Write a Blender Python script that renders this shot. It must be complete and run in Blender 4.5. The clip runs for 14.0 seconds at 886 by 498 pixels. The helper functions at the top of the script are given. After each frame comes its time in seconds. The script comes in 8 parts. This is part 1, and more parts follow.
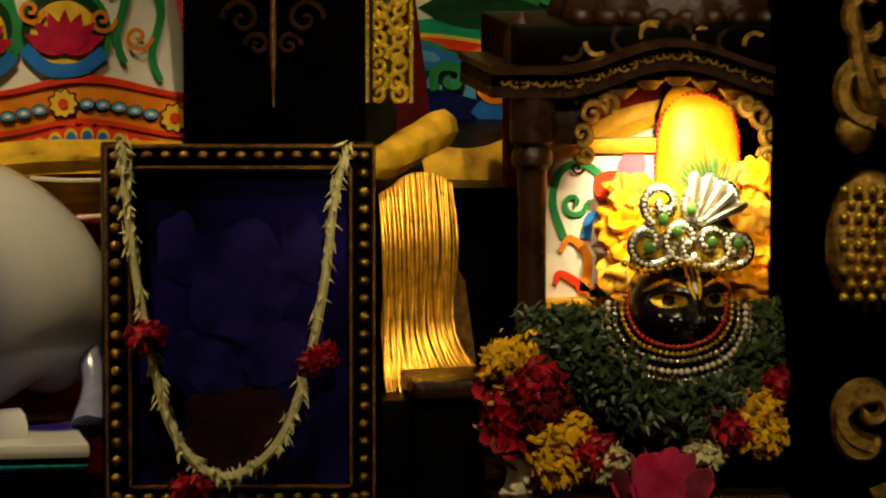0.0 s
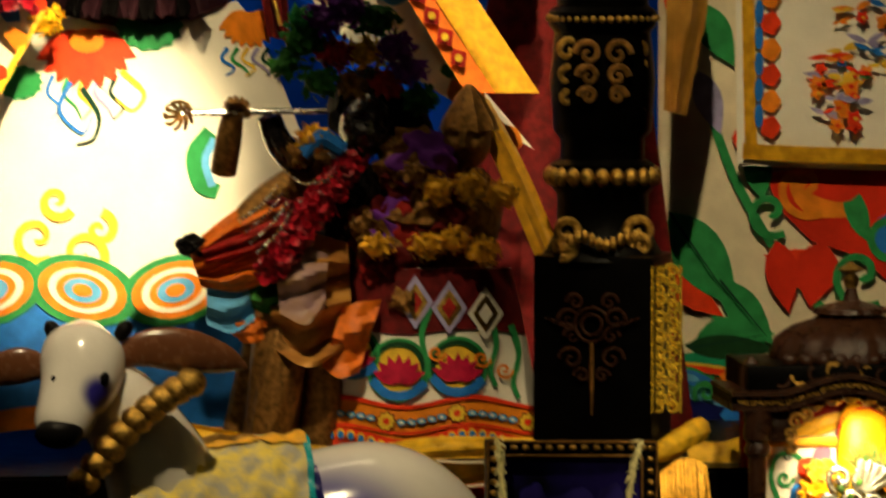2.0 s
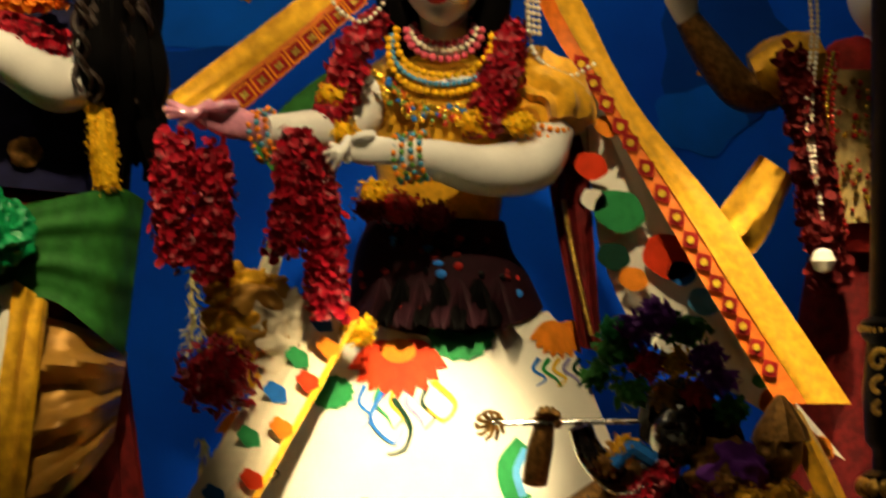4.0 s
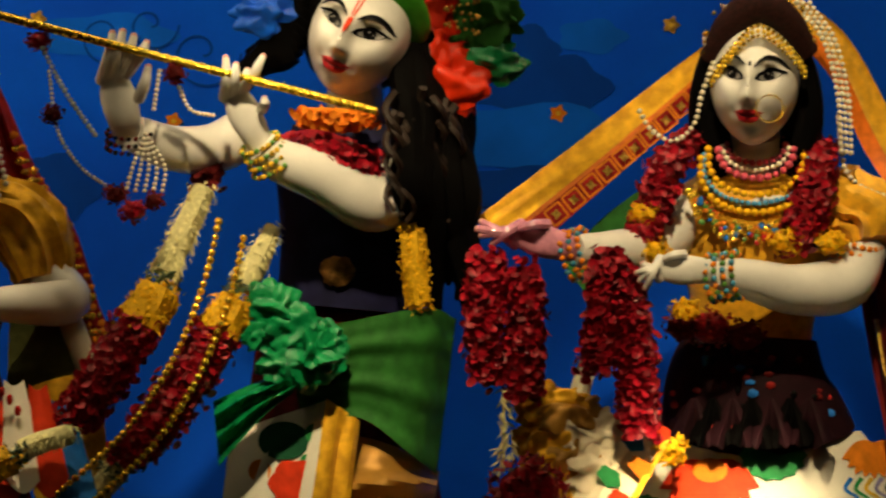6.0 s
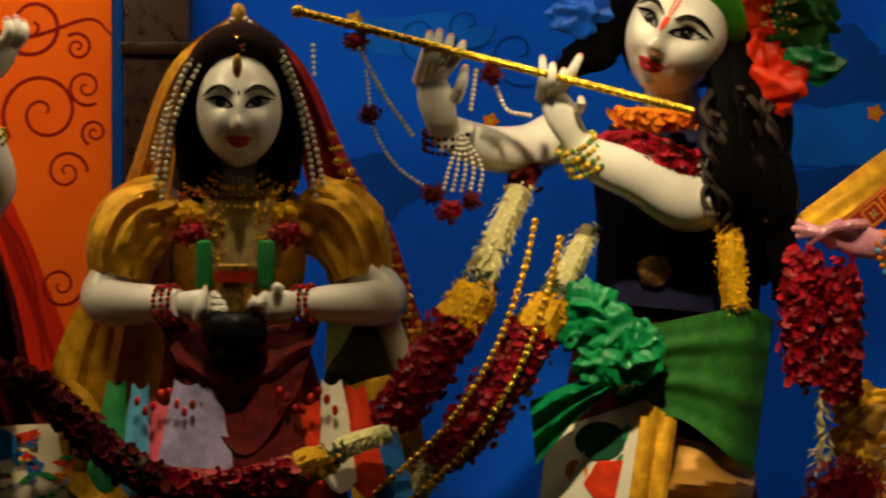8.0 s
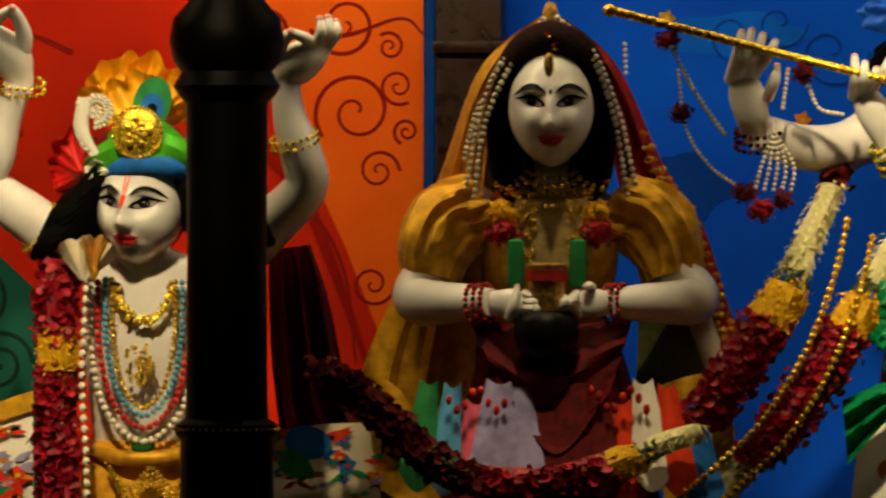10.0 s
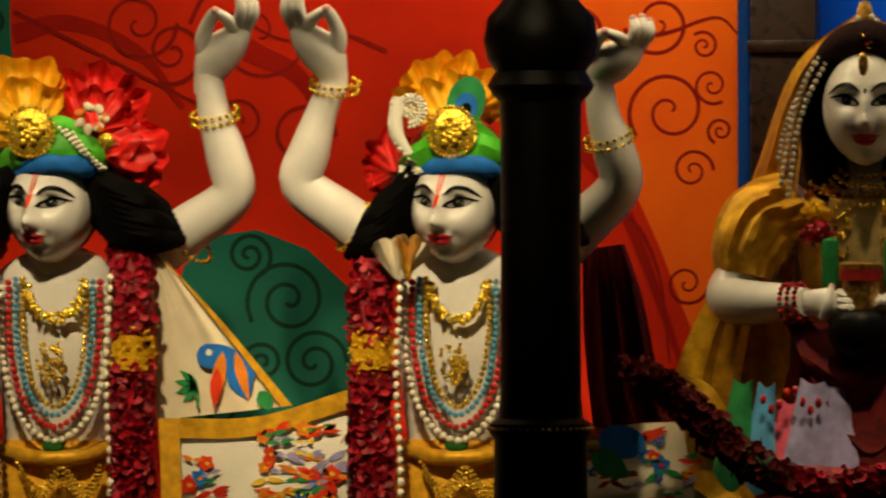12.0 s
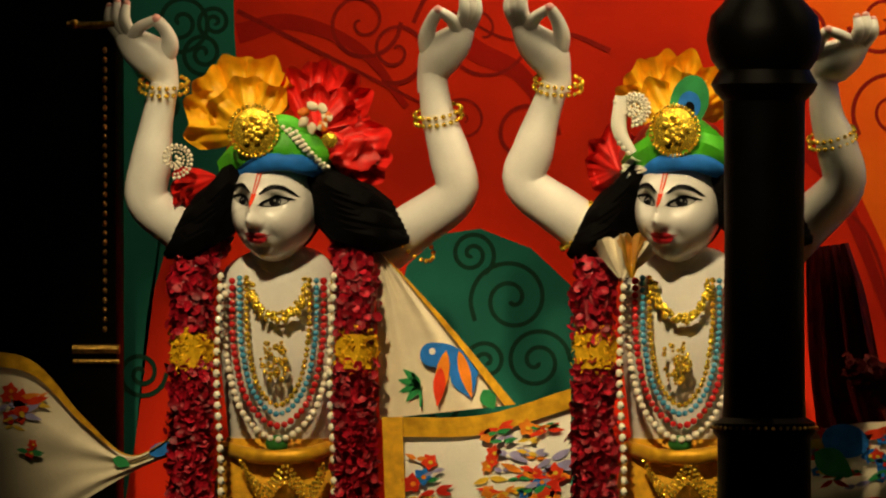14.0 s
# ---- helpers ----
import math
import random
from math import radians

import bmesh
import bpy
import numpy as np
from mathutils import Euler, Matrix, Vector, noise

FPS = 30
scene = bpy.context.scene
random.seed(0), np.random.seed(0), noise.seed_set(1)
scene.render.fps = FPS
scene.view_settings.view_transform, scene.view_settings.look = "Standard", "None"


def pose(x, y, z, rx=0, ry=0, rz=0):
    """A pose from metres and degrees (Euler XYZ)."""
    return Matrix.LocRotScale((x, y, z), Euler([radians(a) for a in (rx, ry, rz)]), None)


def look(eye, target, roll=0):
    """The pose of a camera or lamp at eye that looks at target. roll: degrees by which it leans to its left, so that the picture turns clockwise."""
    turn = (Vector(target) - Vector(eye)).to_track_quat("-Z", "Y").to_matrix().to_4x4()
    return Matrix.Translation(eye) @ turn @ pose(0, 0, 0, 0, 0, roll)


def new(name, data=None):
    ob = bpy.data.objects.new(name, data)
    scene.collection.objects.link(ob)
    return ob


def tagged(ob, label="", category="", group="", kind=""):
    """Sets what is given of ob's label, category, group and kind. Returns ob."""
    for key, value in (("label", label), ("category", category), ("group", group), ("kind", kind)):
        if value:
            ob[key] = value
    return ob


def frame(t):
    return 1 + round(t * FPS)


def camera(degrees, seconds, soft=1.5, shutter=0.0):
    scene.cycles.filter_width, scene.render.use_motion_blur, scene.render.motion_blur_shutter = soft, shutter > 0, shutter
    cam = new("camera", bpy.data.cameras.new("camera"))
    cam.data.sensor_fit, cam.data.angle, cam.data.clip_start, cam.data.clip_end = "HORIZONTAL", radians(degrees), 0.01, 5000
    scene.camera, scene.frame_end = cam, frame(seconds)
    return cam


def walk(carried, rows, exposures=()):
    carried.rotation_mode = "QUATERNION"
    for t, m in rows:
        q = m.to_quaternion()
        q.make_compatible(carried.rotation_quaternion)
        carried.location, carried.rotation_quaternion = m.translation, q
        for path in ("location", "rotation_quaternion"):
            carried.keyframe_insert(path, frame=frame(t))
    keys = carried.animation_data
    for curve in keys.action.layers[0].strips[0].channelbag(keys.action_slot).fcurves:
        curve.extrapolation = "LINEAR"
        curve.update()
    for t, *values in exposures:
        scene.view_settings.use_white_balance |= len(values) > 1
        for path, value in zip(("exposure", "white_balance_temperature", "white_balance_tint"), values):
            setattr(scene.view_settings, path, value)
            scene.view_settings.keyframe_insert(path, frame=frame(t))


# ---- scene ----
# Plan: u runs along the altar and v down it, both in millimetres as seen from the hall; y is the depth in metres.
DIST, EYE, MID, FOC = 11.25, 1.75, 2650.0, 11212.0


def W(u, v, y=0.0):
    a = (u - MID) / FOC
    return Vector(((DIST + y) * math.tan(a), y, EYE - (DIST + y) / math.cos(a) * math.tan((v - 441) / FOC)))


cam = camera(8.0, 14.0, soft=2.1, shutter=0.5)
# seconds, aim u, aim v, closeness
PATH = [(0.0, 4407, 1652, 1.545), (0.3, 4398, 1641, 1.42), (0.5, 4349, 1592, 1.302), (0.7, 4306, 1541, 1.177),
        (0.9, 4247, 1490, 1.06), (1.1, 4190, 1437, 1.003), (1.5, 4076, 1330, 1.0), (2.0, 3949, 1196, 1.0), (2.5, 3808, 1059, 1.0),
        (3.0, 3669, 927, 1.0), (3.5, 3537, 785, 1.0), (4.0, 3398, 647, 1.0), (4.2, 3338, 592, 1.0), (4.55, 3242, 497, 1.0),
        (4.8, 3173, 445, 1.0), (5.1, 3091, 436, 1.0), (6.3, 2762, 436, 1.0), (7.0, 2560, 436, 1.0), (7.5, 2427, 436, 1.0),
        (8.0, 2286, 436, 1.0), (9.2, 1955, 437, 1.0), (10.5, 1595, 438, 1.0), (11.0, 1453, 438, 1.0), (11.5, 1309, 439, 1.0),
        (12.0, 1179, 439, 1.0), (12.5, 1034, 439, 1.0), (13.0, 899, 440, 1.0), (13.3, 815, 440, 1.0), (13.42, 786, 441, 1.0),
        (13.6, 784, 441, 1.0), (14.0, 784, 441, 1.0)]
rows = []
for t, u, v, s in PATH:
    eye0, aim = Vector((0, -DIST, EYE)), W(u, v, -0.55)
    eye = eye0 + (aim - eye0) * (1 - 1 / s)
    rows.append((t, look(eye, aim)))
walk(cam, rows)

# ---------------------------------------------------------------- light
world = bpy.data.worlds.new("world")
scene.world = world
world.use_nodes = True
world.node_tree.nodes["Background"].inputs[0].default_value = (1.0, 0.8, 0.55, 1)
world.node_tree.nodes["Background"].inputs[1].default_value = 0.004
scene.view_settings.exposure = 0.0


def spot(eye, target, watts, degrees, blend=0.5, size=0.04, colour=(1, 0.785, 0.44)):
    d = bpy.data.lights.new("unseen_stage_light", "SPOT")
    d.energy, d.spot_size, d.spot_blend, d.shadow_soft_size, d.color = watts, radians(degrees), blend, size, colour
    o = new("unseen_stage_light", d)
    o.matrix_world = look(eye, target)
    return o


# canopy spots on the groups, an added strip over the backdrops, an added weak hall fill
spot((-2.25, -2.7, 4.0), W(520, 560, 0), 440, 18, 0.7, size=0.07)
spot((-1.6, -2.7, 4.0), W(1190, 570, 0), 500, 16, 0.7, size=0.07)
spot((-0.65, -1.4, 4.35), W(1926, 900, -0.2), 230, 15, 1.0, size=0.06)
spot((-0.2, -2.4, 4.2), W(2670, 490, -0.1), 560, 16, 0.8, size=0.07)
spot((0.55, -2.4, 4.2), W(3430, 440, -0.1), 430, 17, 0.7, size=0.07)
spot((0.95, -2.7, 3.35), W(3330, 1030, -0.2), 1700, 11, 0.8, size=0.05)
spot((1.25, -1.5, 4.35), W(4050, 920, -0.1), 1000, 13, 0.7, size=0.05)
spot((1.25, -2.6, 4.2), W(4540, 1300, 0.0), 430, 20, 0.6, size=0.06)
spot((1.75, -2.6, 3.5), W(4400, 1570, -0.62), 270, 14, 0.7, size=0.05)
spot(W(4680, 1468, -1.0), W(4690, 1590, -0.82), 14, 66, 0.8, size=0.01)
# two spots added only to brighten the cow, then the pilaster and shrine front
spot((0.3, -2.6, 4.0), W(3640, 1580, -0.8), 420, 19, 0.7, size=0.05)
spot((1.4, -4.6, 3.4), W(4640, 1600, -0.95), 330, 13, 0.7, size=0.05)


def panel_light(eye, target, watts, sx, sy, colour=(1, 0.785, 0.44)):
    d = bpy.data.lights.new("added_fill_light", "AREA")
    d.energy, d.shape, d.size, d.size_y, d.color = watts, "RECTANGLE", sx, sy, colour
    new("added_fill_light", d).matrix_world = look(eye, target)


# added panels: two brighten the backdrops, one is weak fill from the hall
panel_light((-1.45, -0.15, 2.75), (-1.45, 0.6, 1.5), 11, 1.5, 0.1)
panel_light((0.3, -0.15, 2.75), (0.3, 0.6, 1.5), 7, 2.2, 0.1)
panel_light((0.0, -6.5, 4.4), (0.0, 0.0, 1.2), 5, 5.0, 1.0)

# ---------------------------------------------------------------- materials
MATS = {}


def mat(name, colour, rough=0.6, metal=0.0, var=0.25, scale=60.0, bump=0.3, second=None, coat=0.0, sheen=0.0, emit=0.0, fine=700.0, spec=None, perpiece=0.0):
    if name in MATS:
        return MATS[name]
    if spec is None:
        spec = 0.14 if rough >= 0.55 and not metal else (0.3 if rough >= 0.35 else 0.5)
    m = bpy.data.materials.new(name)
    m.use_nodes = True
    n, l = m.node_tree.nodes, m.node_tree.links
    p = n["Principled BSDF"]
    co = n.new("ShaderNodeTexCoord")
    n1, n2 = n.new("ShaderNodeTexNoise"), n.new("ShaderNodeTexNoise")
    n1.inputs["Scale"].default_value, n1.inputs["Detail"].default_value = scale, 4
    n2.inputs["Scale"].default_value, n2.inputs["Detail"].default_value = fine, 2
    l.new(co.outputs["Object"], n1.inputs["Vector"]), l.new(co.outputs["Object"], n2.inputs["Vector"])
    ramp = n.new("ShaderNodeValToRGB")
    c2 = second or tuple(c * (1 - var) for c in colour)
    ramp.color_ramp.elements[0].position, ramp.color_ramp.elements[1].position = 0.35, 0.65
    ramp.color_ramp.elements[0].color, ramp.color_ramp.elements[1].color = (*c2, 1), (*colour, 1)
    l.new(n1.outputs["Fac"], ramp.inputs["Fac"])
    mix = n.new("ShaderNodeMix")
    mix.data_type, mix.blend_type = "RGBA", "MULTIPLY"
    mix.inputs["Factor"].default_value = 0.35
    l.new(ramp.outputs["Color"], mix.inputs["A"]), l.new(n2.outputs["Color"], mix.inputs["B"])
    grey = n.new("ShaderNodeMapRange")
    grey.inputs["To Min"].default_value, grey.inputs["To Max"].default_value = 0.55, 1.35
    l.new(n2.outputs["Fac"], grey.inputs["Value"]), l.new(grey.outputs["Result"], mix.inputs["B"])
    out = mix.outputs["Result"]
    if perpiece:
        geo = n.new("ShaderNodeNewGeometry")
        hsv = n.new("ShaderNodeHueSaturation")
        mr = n.new("ShaderNodeMapRange")
        mr.inputs["To Min"].default_value, mr.inputs["To Max"].default_value = 1 - perpiece, 1 + perpiece
        l.new(geo.outputs["Random Per Island"], mr.inputs["Value"]), l.new(mr.outputs["Result"], hsv.inputs["Value"])
        l.new(out, hsv.inputs["Color"])
        out = hsv.outputs["Color"]
    l.new(out, p.inputs["Base Color"])
    rr = n.new("ShaderNodeMapRange")
    rr.inputs["To Min"].default_value, rr.inputs["To Max"].default_value = max(0.03, rough - 0.1), min(1, rough + 0.12)
    l.new(n1.outputs["Fac"], rr.inputs["Value"]), l.new(rr.outputs["Result"], p.inputs["Roughness"])
    p.inputs["Metallic"].default_value, p.inputs["Coat Weight"].default_value = metal, coat
    p.inputs["Sheen Weight"].default_value, p.inputs["Specular IOR Level"].default_value = sheen, spec
    if bump:
        b = n.new("ShaderNodeBump")
        b.inputs["Strength"].default_value, b.inputs["Distance"].default_value = bump, 0.002
        add = n.new("ShaderNodeMath")
        l.new(n1.outputs["Fac"], add.inputs[0]), l.new(n2.outputs["Fac"], add.inputs[1])
        l.new(add.outputs[0], b.inputs["Height"]), l.new(b.outputs["Normal"], p.inputs["Normal"])
    MATS[name] = m
    return m


MARBLE = mat("white_marble", (0.8, 0.77, 0.71), 0.3, var=0.14, scale=12, bump=0.04, coat=0.3, spec=0.45)
HAIR = mat("black_hair", (0.002, 0.0016, 0.0016), 0.6, scale=90, bump=0.8, spec=0.04)
INK = mat("black_paint", (0.004, 0.0035, 0.004), 0.4, bump=0.05, spec=0.08)
EYEWHITE_GLINT = mat("eye_white_and_glint", (0.34, 0.33, 0.31), 0.15, bump=0, coat=0.6)
LIP = mat("lip_red", (0.55, 0.02, 0.03), 0.4, bump=0.05)
BLUSH = mat("palm_pink", (0.72, 0.36, 0.32), 0.4, var=0.1, bump=0.05)
GOLD = mat("gold_metal", (1.0, 0.66, 0.05), 0.24, 0.75, var=0.35, scale=150, bump=0.4)
OLDGOLD = mat("dull_gilt", (0.55, 0.33, 0.07), 0.38, 1.0, var=0.6, scale=120, bump=0.6)
GOLDCLOTH = mat("gold_cloth", (0.85, 0.46, 0.015), 0.42, 0.42, second=(0.55, 0.27, 0.008), scale=40, bump=0.3, sheen=0.1)
YELLOW = mat("yellow_satin", (0.86, 0.43, 0.01), 0.45, 0.1, var=0.3, scale=60, bump=0.3, sheen=0.3)
ORANGE = mat("orange_satin", (0.8, 0.18, 0.01), 0.45, var=0.3, scale=60, bump=0.3)
CREAM = mat("cream_cloth", (0.78, 0.68, 0.48), 0.75, var=0.15, scale=18, bump=0.35, sheen=0.2)
WHITE = mat("white_silk", (0.82, 0.78, 0.66), 0.6, var=0.08, scale=14, bump=0.3)
RED = mat("red_paint", (0.72, 0.03, 0.01), 0.7, var=0.3, scale=10, bump=0.2)
REDCLOTH = mat("red_cloth", (0.42, 0.02, 0.015), 0.65, var=0.5, scale=40, bump=0.5)
MAROON = mat("maroon_cloth", (0.14, 0.008, 0.008), 0.7, var=0.5, scale=50, bump=0.5)
ROSE = mat("rose_petal", (0.42, 0.006, 0.02), 0.4, var=0.5, scale=120, bump=0.3, perpiece=0.5)
PINK = mat("pink_petal", (0.85, 0.12, 0.2), 0.5, var=0.3, scale=40, bump=0.2)
MARIGOLD = mat("marigold_petal", (0.9, 0.5, 0.01), 0.6, var=0.3, scale=120, bump=0.3, perpiece=0.3)
BUD = mat("tuberose_bud", (0.76, 0.7, 0.34), 0.55, var=0.25, scale=120, bump=0.2, perpiece=0.25)
LEAF = mat("green_leaf", (0.05, 0.085, 0.035), 0.32, var=0.5, scale=90, bump=0.3, perpiece=0.5)
PEARL = mat("pearl", (0.82, 0.76, 0.6), 0.18, var=0.1, bump=0, coat=0.6, perpiece=0.15)
REDBEAD = mat("red_bead", (0.6, 0.02, 0.02), 0.2, bump=0, coat=0.5)
BLUEBEAD = mat("blue_bead", (0.08, 0.35, 0.55), 0.2, bump=0, coat=0.5)
GREENBEAD = mat("green_bead", (0.12, 0.3, 0.06), 0.2, bump=0, coat=0.5)
GREEN = mat("green_satin", (0.004, 0.3, 0.09), 0.28, var=0.4, scale=30, bump=0.4)
DGREEN = mat("green_dull_cloth", (0.03, 0.16, 0.025), 0.6, var=0.4, scale=30, bump=0.4)
GREENP = mat("green_paint", (0.03, 0.28, 0.08), 0.6, var=0.3, scale=30, bump=0.2)
BLUEP = mat("blue_paint", (0.02, 0.18, 0.62), 0.6, var=0.3, scale=30, bump=0.2)
LBLUE = mat("light_blue_paint", (0.12, 0.42, 0.75), 0.6, var=0.3, scale=30, bump=0.2)
ORANGEP = mat("orange_paint", (0.85, 0.25, 0.015), 0.6, var=0.3, scale=30, bump=0.2)
YELLOWP = mat("yellow_paint", (0.85, 0.55, 0.04), 0.6, var=0.3, scale=30, bump=0.2)
SCARLET = mat("scarlet_paint", (0.8, 0.05, 0.01), 0.6, var=0.3, scale=30, bump=0.2)
VIOLET = mat("violet_cloth", (0.2, 0.04, 0.4), 0.6, var=0.4, scale=30, bump=0.2)
LILAC = mat("lilac_cloth", (0.4, 0.36, 0.62), 0.6, var=0.4, scale=30, bump=0.2)
SKY = mat("sky_blue_cloth", (0.001, 0.12, 0.98), 0.9, second=(0.001, 0.075, 0.76), scale=2.5, bump=0.2)
SKYMID = mat("mid_sky_cloth", (0.001, 0.062, 0.5), 0.9, var=0.3, scale=4, bump=0.2)
SKYLIGHT = mat("pale_sky_cloth", (0.002, 0.15, 0.95), 0.85, var=0.3, scale=4, bump=0.2)
SKYDARK = mat("deep_sky_cloth", (0.003, 0.06, 0.32), 0.75, var=0.3, scale=4, bump=0.2)
ORANGEB = mat("orange_backdrop", (0.95, 0.17, 0.008), 0.9, second=(0.85, 0.11, 0.006), scale=3, bump=0.2)
REDB = mat("red_backdrop", (0.74, 0.028, 0.004), 0.9, second=(0.5, 0.016, 0.004), scale=3, bump=0.2)
TEAL = mat("teal_backdrop", (0.012, 0.14, 0.1), 0.75, second=(0.01, 0.1, 0.075), scale=4, bump=0.2)
DTEAL = mat("dark_teal_line", (0.006, 0.04, 0.022), 0.75, bump=0.1)
DRED = mat("dark_red_line", (0.3, 0.009, 0.005), 0.75, bump=0.1)
BLACKWOOD = mat("black_lacquered_wood", (0.0012, 0.001, 0.0008), 0.35, var=0.4, scale=25, bump=0.3, spec=0.035)
BROWNWOOD = mat("dark_carved_wood", (0.028, 0.01, 0.004), 0.28, var=0.5, scale=40, bump=0.4, spec=0.25)
STONE = mat("dark_stone_floor", (0.05, 0.04, 0.035), 0.5, var=0.4, scale=6, bump=0.3)
PLASTER = mat("hall_plaster", (0.35, 0.27, 0.18), 0.9, var=0.2, scale=3, bump=0.2)
GLAZE = mat("white_glazed_porcelain", (0.72, 0.7, 0.66), 0.16, var=0.08, scale=8, bump=0.02, coat=0.6)
TEALP = mat("teal_glaze", (0.01, 0.3, 0.36), 0.25, bump=0.05)
NAVYP = mat("navy_print", (0.012, 0.007, 0.1), 0.3, second=(0.002, 0.002, 0.006), scale=9, bump=0.02, coat=0.1, spec=0.1)
SILVER = mat("silver_metal", (0.8, 0.8, 0.78), 0.25, 1.0, bump=0.1)
DARKSKIN = mat("black_stone", (0.01, 0.008, 0.008), 0.25, bump=0.03, coat=0.4)
GLITTER = mat("gold_tissue", (1.0, 0.6, 0.02), 0.3, 0.2, second=(0.5, 0.27, 0.006), scale=30, bump=0.9, fine=900)
SOOT = mat("dull_black_lacquer", (0.0006, 0.0006, 0.0005), 0.7, bump=0.1, spec=0.0)
THREAD = mat("gold_thread", (0.95, 0.5, 0.04), 0.3, 0.6, var=0.4, scale=80, bump=0.2)
BRASS = mat("tarnished_brass_and_shaded_arm", (0.32, 0.16, 0.04), 0.4, 0.8, var=0.6, scale=90, bump=0.6)


# ---------------------------------------------------------------- shapes
def smooth_path(pts, n):
    """Catmull-Rom through rows of numbers."""
    p = [np.array(q, float) for q in pts]
    if len(p) == 2:
        return [p[0] + (p[1] - p[0]) * i / (n - 1) for i in range(n)]
    p = [2 * p[0] - p[1]] + p + [2 * p[-1] - p[-2]]
    k, out = len(p) - 3, []
    for i in range(n):
        s = i / (n - 1) * k
        j = min(int(s), k - 1)
        f, (a, b, c, d) = s - j, p[j:j + 4]
        out.append(0.5 * (2 * b + (c - a) * f + (2 * a - 5 * b + 4 * c - d) * f * f + (3 * b - a - 3 * c + d) * f ** 3))
    return out


ICO = {}


def ico(sub):
    if sub not in ICO:
        bm = bmesh.new()
        bmesh.ops.create_icosphere(bm, subdivisions=sub, radius=1)
        bm.verts.ensure_lookup_table()
        ICO[sub] = ([v.co.copy() for v in bm.verts], [[v.index for v in f.verts] for f in bm.faces])
        bm.free()
    return ICO[sub]


LIFT = 1.0
STUFF = {"red_petals", "white_buds", "leaves", "buds", "sequins", "yellow_petals", "dark_petals", "petals", "barbs", "fringe", "orange_petals", "yellow_band"}
SPLIT = {"printed_shapes": "printed_shape", "cornice": "cornice_moulding", "frieze": "frieze_scroll", "crest": "crest_scroll", "orange_fan": "orange_fan_petal", "red_fan": "red_fan_petal", "red_bow": "red_bow_loop", "medallion": "medallion_bead", "painted_flowers": "painted_flower", "motifs": "motif", "beads": "bead", "pearls": "pearl", "lotus_flowers": "lotus_petal", "band_ovals": "band_oval", "brocade_squares": "brocade_square", "brocade_flowers": "brocade_flower",
         "scrolls": "scroll", "hill_spirals": "hill_spiral", "panels": "panel", "painted_clouds": "painted_cloud", "scallops": "scallop", "rings": "ring", "rosette_folds": "fold", "painted_peacock": "peacock_feather_patch", "knot": "knot_loop", "beading": "beading_strip", "yellow_edge": "yellow_edge", "post": "post", "bracket_carving": "bracket_scroll", "pearl_strings": "pearl", "gold_beads": "gold_bead", "robe_folds": "robe_fold", "dress_folds": "dress_fold", "scarf_folds": "scarf_fold", "drape_folds": "drape_fold"}


